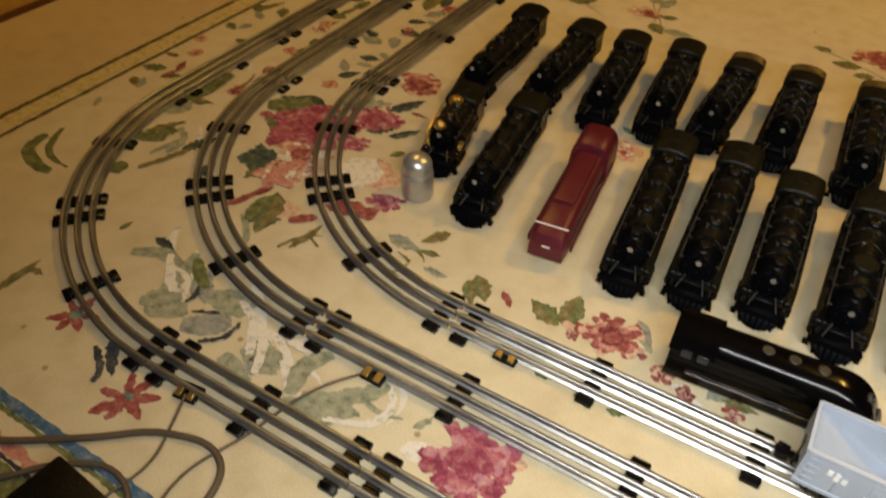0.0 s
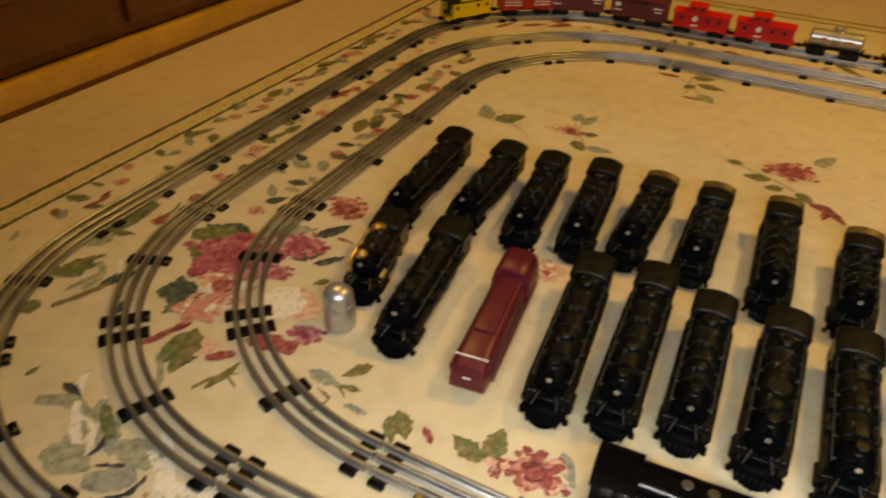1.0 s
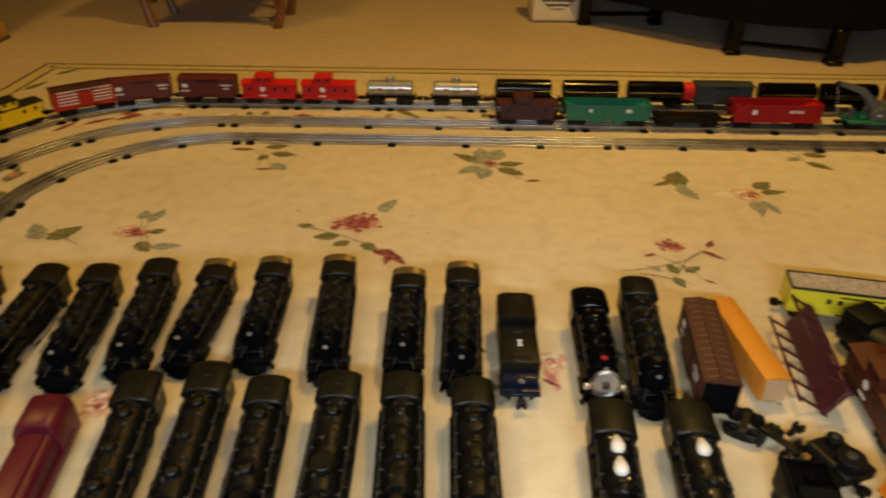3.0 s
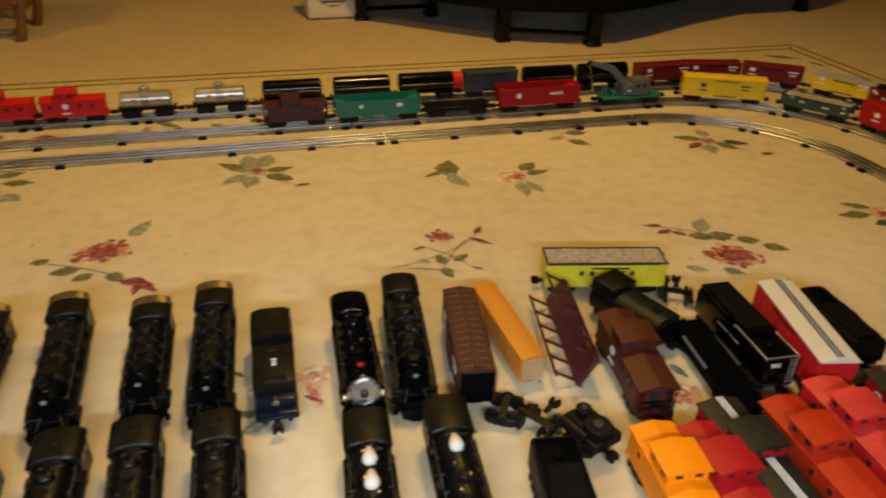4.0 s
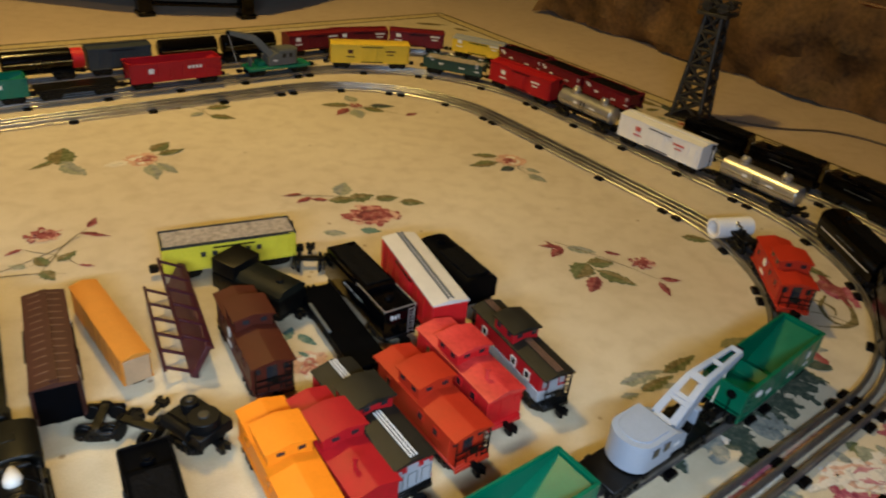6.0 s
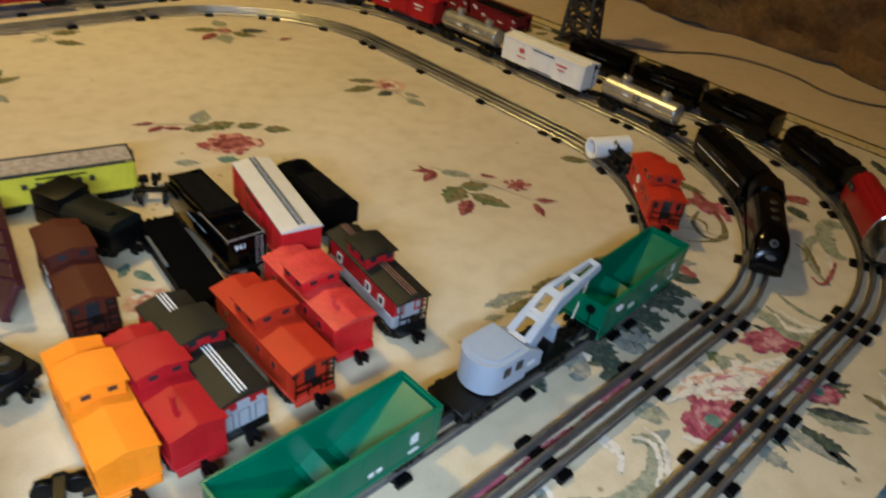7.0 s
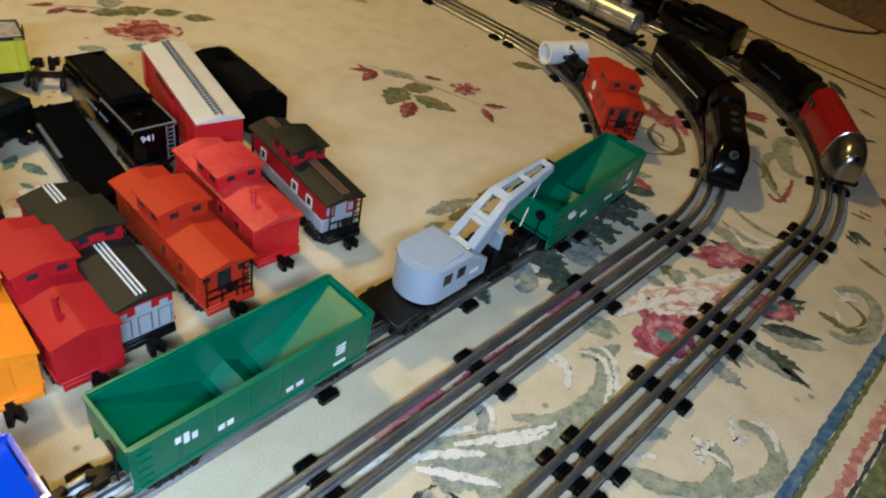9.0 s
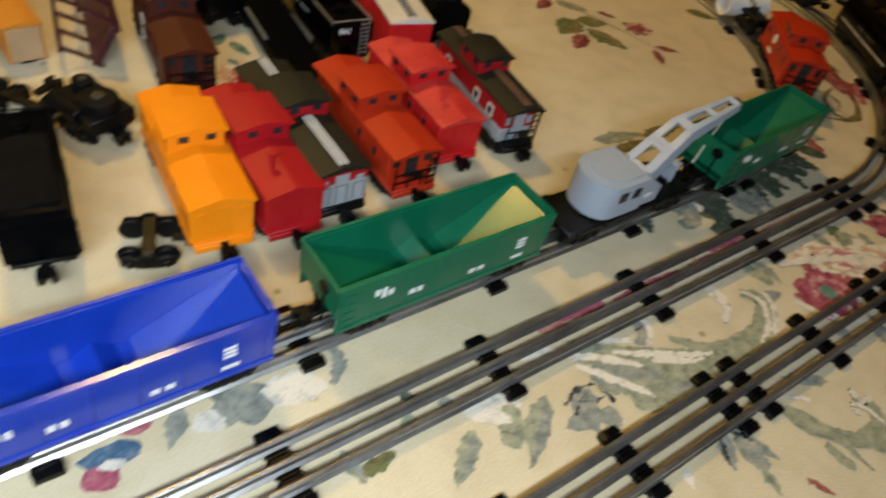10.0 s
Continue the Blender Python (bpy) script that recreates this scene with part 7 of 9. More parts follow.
def motif(name, elements):
    bm = B()
    yarns = []
    if name in ("leaf_sprig", "flower_sprig"):
        bases = [(e[1], e[2]) for e in elements if e[0] is leaf]
        mx, my = sum(p[0] for p in bases) / len(bases), sum(p[1] for p in bases) / len(bases)
        elements = [(curl, mx, my, math.degrees(math.atan2(py - my, px - mx)), math.hypot(px - mx, py - my), 0.08, "stem") for px, py in bases if math.hypot(px - mx, py - my) > 0.012] + elements
    for k, (shape, x, y, deg, ln, w, yarn) in enumerate(elements):
        if yarn not in yarns:
            yarns.append(yarn)
        motif_count[0] += 1
        if shape is bloom and ln > 0.017 and yarn in PETALS:
            tufted_rose(x, y, ln * 1.22, PETALS[yarn], motif_count[0], squash=0.85, turn=radians(deg), n=int(40 + 1400 * ln))
            continue
        z = 0.0005 + 0.00004 * k + 0.00001 * (motif_count[0] % 4)
        c, s = math.cos(radians(deg)), math.sin(radians(deg))
        extra = (True,) if shape is curl and yarn == "stem" else ()
        if name in ("leaf_sprig", "rose_spray", "flower_sprig") and shape in (leaf, acan):
            ln, w = ln * 0.84, w * 0.92
        if shape is leaf and yarn == "rose":
            w *= 0.68
        for j, poly in enumerate(shape(ln, w, motif_count[0] * 7, *extra)):
            tone = yarn
            if shape is bloom:
                tone = TONES.get(yarn, (yarn, yarn, yarn))[poly[0]]
                poly = poly[1]
            if tone not in yarns:
                yarns.append(tone)
            if shape is not curl and (ln > 0.02 or shape is bloom):
                poly = fine(poly, motif_count[0] + j)
            vs = [bm.verts.new((x + c * u - s * v, y + s * u + c * v, z + j * 0.000004)) for u, v in poly]
            f = bm.faces.new(vs)
            f.material_index = yarns.index(tone)
            faces = [f]
            if shape is leaf and ln > 0.03 and yarn in HALVES:
                if HALVES[yarn] not in yarns:
                    yarns.append(HALVES[yarn])
                half = [(ln * 0.06, 0)] + [(ln * (0.06 + 0.84 * i / 6), ln * w * 0.40 * math.sin(math.pi * ((i + 0.3) / 7) ** 0.8)) for i in range(7)] + [(ln * 0.93, 0)]
                f = bm.faces.new([bm.verts.new((x + c * u - s * v, y + s * u + c * v, z + 0.00002)) for u, v in fine(half, motif_count[0] + j, 0.003, 0.0009)])
                f.material_index = yarns.index(HALVES[yarn])
                faces.append(f)
            for f in faces:
                f.normal_update()
                if f.normal.z < 0:
                    f.normal_flip()
    if not bm.faces:
        bm.free()
        return
    me = bpy.data.meshes.new(name)
    bm.to_mesh(me)
    bm.free()
    for yn in yarns:
        me.materials.append(YARN[yn])
    tagged(part(name, me, None, rug), kind="stuff")


def garland(x0, y0, x1, y1, spread, n, yarns, seed):
    """Leaves and small flowers strewn along a line of the border."""
    rnd = random.Random(seed)
    els = []
    for i in range(n):
        f = (i + rnd.random()) / n
        yarn = rnd.choice(yarns)
        x, y = x0 + (x1 - x0) * f + rnd.gauss(0, spread * 0.6), y0 + (y1 - y0) * f
        if yarn in ("rose", "pink", "blush"):
            els.append((bloom, x, y, rnd.randrange(360), rnd.uniform(0.010, 0.020), rnd.choice((5, 6)), yarn))
        else:
            els.append((rnd.choice((leaf, leaf, acan)), x, y, rnd.randrange(360), rnd.uniform(0.028, 0.052), rnd.uniform(0.4, 0.65), yarn))
    motif("garland", els)


def tufted_rose(x, y, r, tones, seed, squash=0.75, turn=0.0, n=120, heart=None):
    """A rose of many short tufted dashes that run out from its heart; tones from the rim inwards."""
    rnd = random.Random(seed)
    bm = B()
    yarns = list(dict.fromkeys(tones + ([heart] if heart else [])))
    for k in range(n):
        f = 1 - k / n
        rad = r * (0.16 + 0.84 * f ** 0.8) * rnd.uniform(0.86, 1.10)
        a = rnd.uniform(0, 2 * math.pi)
        lobes = 1 - 0.22 * abs(math.sin(2.5 * a + seed))
        ln, w = r * rnd.uniform(0.22, 0.42), r * rnd.uniform(0.05, 0.11)
        tone = tones[min(len(tones) - 1, max(0, int((1 - f) * len(tones) + rnd.uniform(-0.7, 0.7))))]
        cx, cy = rad * lobes * math.cos(a), rad * lobes * math.sin(a)
        b = a + rnd.uniform(-0.5, 0.5)
        c, s = math.cos(b), math.sin(b)
        z = 0.0011 + 0.000004 * k
        pts = fine([(-ln, -w), (-ln * 0.2, -w * 1.5), (0, 0), (-ln * 0.2, w * 1.5), (-ln, w)], seed * 50 + k, 0.003, 0.0009)
        vs = []
        for u, v in pts:
            px, py = cx + c * u - s * v, (cy + s * u + c * v) * squash
            vs.append(bm.verts.new((x + px * math.cos(turn) - py * math.sin(turn), y + px * math.sin(turn) + py * math.cos(turn), z)))
        bm.faces.new(vs).material_index = yarns.index(tone)
    if heart:
        vs = [bm.verts.new((x + u, y + v, 0.0019)) for u, v in fine([(r * 0.2 * math.cos(i * math.pi / 5), r * 0.2 * math.sin(i * math.pi / 5)) for i in range(10)], seed, 0.003, 0.001)]
        bm.faces.new(vs).material_index = yarns.index(heart)
    bmesh.ops.recalc_face_normals(bm, faces=bm.faces[:])
    for f in bm.faces:
        f.normal_update()
        if f.normal.z < 0:
            f.normal_flip()
    me = bpy.data.meshes.new("woven_rose")
    bm.to_mesh(me)
    bm.free()
    for yn in yarns:
        me.materials.append(YARN[yn])
    tagged(part("woven_rose", me, None, rug), kind="stuff")


def woven_strokes(rows):
    """Bowed, tapering strokes through a few control points: width, yarn, points."""
    for w, yarn, pts in rows:
        motif_count[0] += 1
        z = 0.0013 + 0.00002 * (motif_count[0] % 23)
        ps = [pts[0]] + pts + [pts[-1]]
        line = []
        for i in range(1, len(ps) - 2):
            p0, p1, p2, p3 = [Vector(p) for p in ps[i - 1:i + 3]]
            n = max(9, int((p2 - p1).length / 0.0028))
            for k in range(n):
                f = k / n
                line.append(0.5 * (2 * p1 + (p2 - p0) * f + (2 * p0 - 5 * p1 + 4 * p2 - p3) * f * f + (3 * p1 - p0 - 3 * p2 + p3) * f ** 3))
        line.append(Vector(pts[-1]))
        up, dn = [], []
        for i, p in enumerate(line):
            d = (line[min(i + 1, len(line) - 1)] - line[max(i - 1, 0)]).normalized()
            f = i / (len(line) - 1)
            h = w * 0.5 * (0.3 + 0.7 * math.sin(math.pi * (0.12 + 0.80 * f)))
            up.append((p.x - d.y * h, p.y + d.x * h)), dn.append((p.x + d.y * h, p.y - d.x * h))
        rnd = random.Random(motif_count[0])
        bm = B()
        jit = lambda q: (q[0] + rnd.uniform(-0.0015, 0.0015), q[1] + rnd.uniform(-0.0015, 0.0015), z)
        a, b = [bm.verts.new(jit(q)) for q in up], [bm.verts.new(jit(q)) for q in dn]
        for i in range(len(a) - 1):
            bm.faces.new((b[i], b[i + 1], a[i + 1], a[i]))
        tagged(part("scroll_stroke", bm, YARN[yarn], rug), kind="stuff")


motif("rose_spray", [
    (bloom, 1.454, 1.525, -28, 0.051, 7, "rose"),
    (bloom, 1.449, 1.518, -23, 0.023, 6, "pink"),
    (blob, 1.450, 1.515, -24, 0.010, 1, "blush"),
    (leaf, 1.413, 1.610, -23, 0.067, 0.6, "leaf"),
    (leaf, 1.446, 1.596, -6, 0.064, 0.8, "leaf"),
    (leaf, 1.492, 1.576, -17, 0.055, 0.75, "leaf"),
    (leaf, 1.527, 1.546, -33, 0.056, 0.75, "leaf"),
    (leaf, 1.347, 1.510, -34, 0.050, 0.6, "sage"),
    (leaf, 1.407, 1.488, -36, 0.043, 0.75, "teal"),
    (leaf, 1.413, 1.610, 143, 0.042, 0.75, "rose"),
    (leaf, 1.392, 1.636, -164, 0.042, 0.8, "rose"),
    (leaf, 1.383, 1.653, 165, 0.044, 0.6, "rose"),
    (leaf, 1.441, 1.615, 53, 0.072, 0.75, "sage"),
    (curl, 1.346, 1.663, -32, 0.186, 0.08, "stem")])
motif("flower_sprig", [
    (bloom, 1.854, 1.600, -32, 0.036, 6, "blush"),
    (bloom, 1.848, 1.603, -30, 0.020, 5, "rose"),
    (leaf, 1.840, 1.631, 146, 0.070, 0.525, "leaf"),
    (leaf, 1.820, 1.608, 172, 0.084, 0.525, "leaf"),
    (leaf, 1.835, 1.571, -179, 0.046, 0.8, "dark"),
    (leaf, 1.853, 1.555, -69, 0.044, 0.6, "sage"),
    (leaf, 1.838, 1.531, -80, 0.061, 0.6, "sage")])
motif("branch_sprig", [
    (bloom, 1.767, 1.167, -35, 0.024, 5, "rose"),
    (leaf, 1.682, 1.274, 143, 0.043, 0.525, "rose"),
    (leaf, 1.682, 1.274, -160, 0.044, 0.75, "rose"),
    (leaf, 1.687, 1.271, -47, 0.054, 0.525, "sage"),
    (leaf, 1.682, 1.216, -30, 0.049, 0.75, "leaf"),
    (leaf, 1.682, 1.216, -154, 0.060, 0.8, "leaf"),
    (leaf, 1.679, 1.190, -70, 0.070, 0.525, "leaf"),
    (leaf, 1.666, 1.178, -148, 0.056, 0.75, "rose"),
    (leaf, 1.737, 1.229, -55, 0.032, 0.6, "rose"),
    (leaf, 1.753, 1.120, -38, 0.039, 0.525, "rose"),
    (leaf, 1.746, 1.115, -117, 0.044, 0.525, "rose"),
    (curl, 1.682, 1.294, -69, 0.197, 0.06, "stem")])
motif("rose_spray", [
    (bloom, 0.377, 1.773, -5, 0.048, 7, "rose"),
    (bloom, 0.378, 1.768, 3, 0.021, 6, "pink"),
    (blob, 0.380, 1.764, 0, 0.011, 1, "blush"),
    (leaf, 0.295, 1.761, -178, 0.040, 0.8, "leaf"),
    (leaf, 0.349, 1.723, -173, 0.058, 0.75, "leaf"),
    (leaf, 0.372, 1.702, -156, 0.043, 0.8, "leaf"),
    (leaf, 0.394, 1.699, -46, 0.051, 0.75, "leaf"),
    (leaf, 0.414, 1.823, 59, 0.079, 0.525, "sage"),
    (leaf, 0.416, 1.831, -19, 0.024, 0.75, "sage"),
    (leaf, 0.431, 1.679, -49, 0.086, 0.525, "rose"),
    (leaf, 0.448, 1.660, -100, 0.046, 0.75, "rose"),
    (leaf, 0.417, 1.669, -24, 0.053, 0.75, "rose"),
    (curl, 0.280, 1.756, -31, 0.209, 0.1, "stem")])
motif("flower_sprig", [
    (bloom, -0.029, 1.723, -9, 0.024, 5, "rose"),
    (bloom, -0.051, 1.729, -9, 0.026, 5, "blush"),
    (leaf, -0.007, 1.726, 15, 0.040, 0.75, "leaf"),
    (leaf, -0.012, 1.691, -51, 0.058, 0.75, "leaf"),
    (leaf, 0.012, 1.672, 6, 0.072, 0.525, "sage"),
    (leaf, -0.021, 1.763, 76, 0.071, 0.525, "sage"),
    (leaf, -0.038, 1.774, 94, 0.050, 0.75, "sage")])
motif("leaf_sprig", [
    (leaf, -0.183, 1.693, 49, 0.084, 0.75, "leaf"),
    (leaf, -0.193, 1.693, 124, 0.089, 0.6, "sage"),
    (curl, -0.229, 1.702, -4, 0.107, 0.06, "stem"),
    (curl, -0.219, 1.724, -26, 0.135, 0.08, "stem")])
motif("leaf_sprig", [
    (leaf, 0.118, 2.143, 16, 0.070, 0.675, "leaf"),
    (leaf, 0.135, 2.099, -120, 0.044, 0.8, "leaf"),
    (leaf, 0.139, 2.110, -10, 0.076, 0.6, "leaf"),
    (leaf, 0.152, 2.051, -40, 0.064, 0.75, "sage"),
    (leaf, 0.094, 2.132, 179, 0.069, 0.525, "rose"),
    (leaf, 0.121, 2.019, 2, 0.058, 0.45, "rose")])
motif("leaf_sprig", [
    (leaf, 0.638, 2.068, 144, 0.111, 0.45, "leaf"),
    (leaf, 0.640, 2.075, 100, 0.102, 0.75, "sage"),
    (leaf, 0.651, 2.085, 69, 0.089, 0.75, "sage"),
    (leaf, 0.663, 2.063, 7, 0.072, 0.6, "leaf"),
    (leaf, 0.662, 2.044, -34, 0.084, 0.6, "leaf"),
    (leaf, 0.639, 2.043, -108, 0.074, 0.75, "sage"),
    (leaf, 0.624, 2.052, -142, 0.079, 0.6, "sage"),
    (bloom, 0.645, 2.068, -5, 0.021, 5, "rose"),
    (leaf, 0.719, 1.974, 11, 0.041, 0.6, "rose"),
    (leaf, 0.606, 2.083, -24, 0.043, 0.75, "sage")])
motif("leaf_sprig", [
    (leaf, 1.039, 1.961, 72, 0.101, 0.8, "leaf"),
    (leaf, 1.040, 1.984, -156, 0.067, 0.375, "leaf"),
    (leaf, 1.041, 1.961, -65, 0.087, 0.6, "sage"),
    (leaf, 1.047, 1.976, -68, 0.052, 0.6, "sage")])
motif("flower_sprig", [
    (bloom, 1.176, 1.924, -11, 0.036, 6, "blush"),
    (bloom, 1.190, 1.925, -7, 0.016, 5, "rose"),
    (leaf, 1.206, 1.953, 38, 0.070, 0.75, "leaf"),
    (leaf, 1.211, 1.934, 7, 0.068, 0.525, "leaf"),
    (leaf, 1.186, 1.898, -98, 0.088, 0.525, "sage"),
    (leaf, 1.198, 1.898, -74, 0.080, 0.45, "sage"),
    (leaf, 1.154, 1.924, -178, 0.055, 0.75, "pale")])
motif("flower_sprig", [
    (bloom, 0.961, 1.701, -13, 0.028, 6, "rose"),
    (leaf, 0.962, 1.612, 32, 0.044, 0.62, "leaf"),
    (leaf, 0.946, 1.606, 104, 0.044, 0.75, "leaf"),
    (leaf, 0.922, 1.616, 145, 0.034, 0.6, "sage"),
    (leaf, 0.938, 1.598, -75, 0.044, 0.7, "leaf"),
    (leaf, 0.985, 1.590, -35, 0.030, 0.5, "rose"),
    (leaf, 1.010, 1.686, -41, 0.058, 0.45, "rose"),
    (leaf, 1.024, 1.696, 55, 0.045, 0.6, "rose"),
    (leaf, 0.925, 1.673, -158, 0.031, 0.6, "rose"),
    (curl, 0.852, 1.614, 23, 0.183, -0.15, "stem"),
    (curl, 0.879, 1.606, -21, 0.093, 0.1, "stem")])
motif("leaf_sprig", [
    (leaf, 1.391, 2.149, -9, 0.071, 0.675, "leaf"),
    (leaf, 1.381, 2.104, -45, 0.075, 0.6, "leaf"),
    (leaf, 1.375, 2.126, -156, 0.045, 0.75, "sage"),
    (leaf, 1.360, 2.184, 177, 0.071, 0.6, "rose")])
motif("leaf_sprig", [
    (leaf, 1.713, 2.040, 157, 0.090, 0.525, "leaf"),
    (leaf, 1.731, 2.055, 82, 0.064, 0.75, "sage"),
    (leaf, 1.730, 2.013, -56, 0.070, 0.675, "leaf"),
    (leaf, 1.751, 2.019, -28, 0.077, 0.6, "dark"),
    (leaf, 1.703, 2.010, -103, 0.074, 0.75, "sage"),
    (leaf, 1.696, 2.024, -147, 0.073, 0.75, "rose"),
    (leaf, 1.796, 1.924, 4, 0.045, 0.75, "rose"),
    (bloom, 1.721, 2.033, -31, 0.017, 5, "rose")])
tufted_rose(1.640, 0.705, 0.088, ["pale", "pale", "blush", "pale", "hot_light", "pale"], 3, squash=0.42, turn=-0.5, n=170)
tufted_rose(1.585, 0.742, 0.032, ["pale", "blush", "pale"], 5, squash=0.5, n=40)
tufted_rose(1.556, 0.695, 0.050, ["hot", "magenta", "hot", "hot_light", "hot", "magenta"], 7, squash=0.78, turn=0.3, n=150, heart="teal")
tufted_rose(1.622, 0.700, 0.022, ["hot", "hot_light", "pink"], 8, n=40)
tufted_rose(1.744, 0.716, 0.052, ["magenta", "hot", "magenta", "hot_light"], 9, squash=0.62, turn=-0.5, n=120)
tufted_rose(1.702, 0.640, 0.036, ["hot", "magenta", "hot_light", "hot"], 11, squash=0.7, turn=-0.9, n=90, heart="teal")
motif("border_rose", [
    (leaf, 1.613, 0.645, -86, 0.083, 0.26, "dark"),
    (leaf, 1.596, 0.660, -110, 0.040, 0.35, "dark"),
    (leaf, 1.660, 0.640, -55, 0.072, 0.28, "dark"),
    (leaf, 1.716, 0.640, -33, 0.040, 0.35, "dark"),
    (leaf, 1.572, 0.660, -95, 0.030, 0.4, "grey"),
    (acan, 1.654, 0.762, -88, 0.050, 0.5, "leaf"),
    (acan, 1.514, 0.760, -74, 0.030, 0.55, "sage"),
    (leaf, 1.760, 0.690, -62, 0.034, 0.4, "dark")])
woven_strokes([
    (0.013, "hot", [(1.335, 0.783), (1.425, 0.782)]),
    (0.010, "pink", [(1.440, 0.784), (1.545, 0.781)]),
    (0.011, "blush", [(1.560, 0.786), (1.665, 0.782)]),
    (0.006, "hot", [(1.480, 0.790), (1.540, 0.789)]),
    (0.006, "pale", [(1.420, 0.776), (1.540, 0.774)])])
motif("border_rose", [
    (leaf, 1.655, 0.634, -61, 0.072, 0.4, "sage"),
    (leaf, 1.635, 0.634, -105, 0.077, 0.2, "dark"),
    (leaf, 1.614, 0.644, -91, 0.064, 0.35, "grey"),
    (leaf, 1.602, 0.658, -100, 0.046, 0.5, "grey"),
    (leaf, 1.685, 0.737, -108, 0.040, 0.4, "sage"),
    (leaf, 1.667, 0.740, -85, 0.022, 0.4, "sage"),
    (leaf, 1.517, 0.758, -85, 0.032, 0.5, "sage"),
    (leaf, 1.507, 0.718, 173, 0.041, 0.4, "grey"),
    (leaf, 1.754, 0.749, -72, 0.035, 0.3, "dark"),
    (leaf, 1.774, 0.697, -124, 0.025, 0.4, "dark")])
motif("scroll", [
    (leaf, 1.455, 0.629, 148, 0.051, 0.3, "sage")])
motif("scroll", [
    (curl, 1.795, 0.592, -154, 0.052, 0.8, "olive"),
    (curl, 1.737, 0.585, -25, 0.068, -0.5, "leaf"),
    (curl, 1.818, 0.600, -172, 0.034, 0.5, "pale"),
    (curl, 1.765, 0.589, -178, 0.033, 0.4, "pale"),
    (curl, 1.853, 0.758, -93, 0.082, -0.25, "sage"),
    (curl, 1.818, 0.741, -78, 0.064, -0.3, "pale"),
    (leaf, 1.956, 0.639, -134, 0.033, 0.3, "dark"),
    (leaf, 2.023, 0.649, -92, 0.029, 0.3, "rose"),
    (leaf, 1.739, 0.599, -80, 0.050, 0.2, "olive")])
motif("border_leaves", [
    (acan, 1.692, 0.884, -89, 0.074, 0.42, "dark"),
    (acan, 1.632, 0.864, -110, 0.060, 0.45, "dark"),
    (acan, 1.567, 0.868, -114, 0.066, 0.50, "dark"),
    (acan, 1.504, 0.872, -92, 0.048, 0.55, "grey"),
    (acan, 1.451, 0.874, -105, 0.040, 0.55, "dark"),
    (acan, 1.728, 0.884, -72, 0.062, 0.36, "dark"),
    (acan, 1.665, 0.906, -98, 0.058, 0.40, "dark"),
    (acan, 1.600, 0.880, -80, 0.050, 0.45, "dark"),
    (acan, 1.535, 0.876, -84, 0.050, 0.45, "dark")])
motif("border_leaves", [
    (acan, 1.674, 0.908, -75, 0.086, 0.55, "dark"),
    (acan, 1.636, 0.885, -65, 0.072, 0.55, "dark"),
    (acan, 1.588, 0.867, -64, 0.069, 0.55, "grey"),
    (acan, 1.539, 0.855, -78, 0.049, 0.55, "dark"),
    (blob, 1.535, 0.835, -51, 0.022, 0.8, "dark"),
    (blob, 1.522, 0.845, -49, 0.011, 0.8, "pale"),
    (blob, 1.516, 0.847, -50, 0.008, 0.6, "hot"),
    (acan, 1.715, 0.887, -67, 0.065, 0.55, "dark"),
    (acan, 1.781, 0.912, -51, 0.059, 0.55, "grey"),
    (leaf, 1.794, 0.888, -95, 0.035, 0.4, "hot"),
    (leaf, 2.025, 0.996, -122, 0.114, 0.3, "rose"),
    (leaf, 2.002, 0.978, -124, 0.061, 0.5, "hot"),
    (leaf, 2.021, 1.033, -85, 0.063, 0.35, "leaf"),
    (leaf, 2.020, 1.049, -104, 0.034, 0.4, "dark"),
    (curl, 1.930, 0.951, -112, 0.050, 0.7, "olive")])
motif("border_leaves", [
    (curl, 1.976, 0.921, -173, 0.111, 0.6, "olive"),
    (curl, 1.887, 0.940, -64, 0.076, 0.25, "stem"),
    (leaf, 1.682, 0.956, -7, 0.057, 0.4, "sage"),
    (leaf, 1.642, 0.938, -5, 0.037, 0.5, "sage")])
motif("border_leaves", [
    (leaf, 2.147, 0.889, -78, 0.052, 0.4, "rose"),
    (leaf, 2.113, 0.866, -103, 0.050, 0.4, "leaf"),
    (curl, 2.099, 0.783, -159, 0.170, -0.4, "sage"),
    (curl, 2.024, 0.757, -132, 0.064, -0.3, "pale"),
    (leaf, 2.081, 0.794, -92, 0.028, 0.5, "olive"),
    (curl, 2.010, 0.803, -149, 0.057, 0.5, "olive"),
    (curl, 1.811, 0.757, -89, 0.071, -0.25, "sage"),
    (curl, 1.792, 0.745, -80, 0.056, -0.2, "pale"),
    (leaf, 2.477, 0.852, -137, 0.079, 0.3, "dark"),
    (leaf, 2.263, 0.729, -51, 0.041, 0.3, "dark"),
    (leaf, 1.940, 0.637, -118, 0.024, 0.35, "dark"),
    (leaf, 2.004, 0.652, -75, 0.030, 0.3, "rose"),
    (leaf, 2.399, 0.772, -100, 0.045, 0.25, "olive"),
    (leaf, 2.004, 0.605, -123, 0.024, 0.3, "dark"),
    (leaf, 1.901, 0.608, -103, 0.046, 0.2, "olive")])
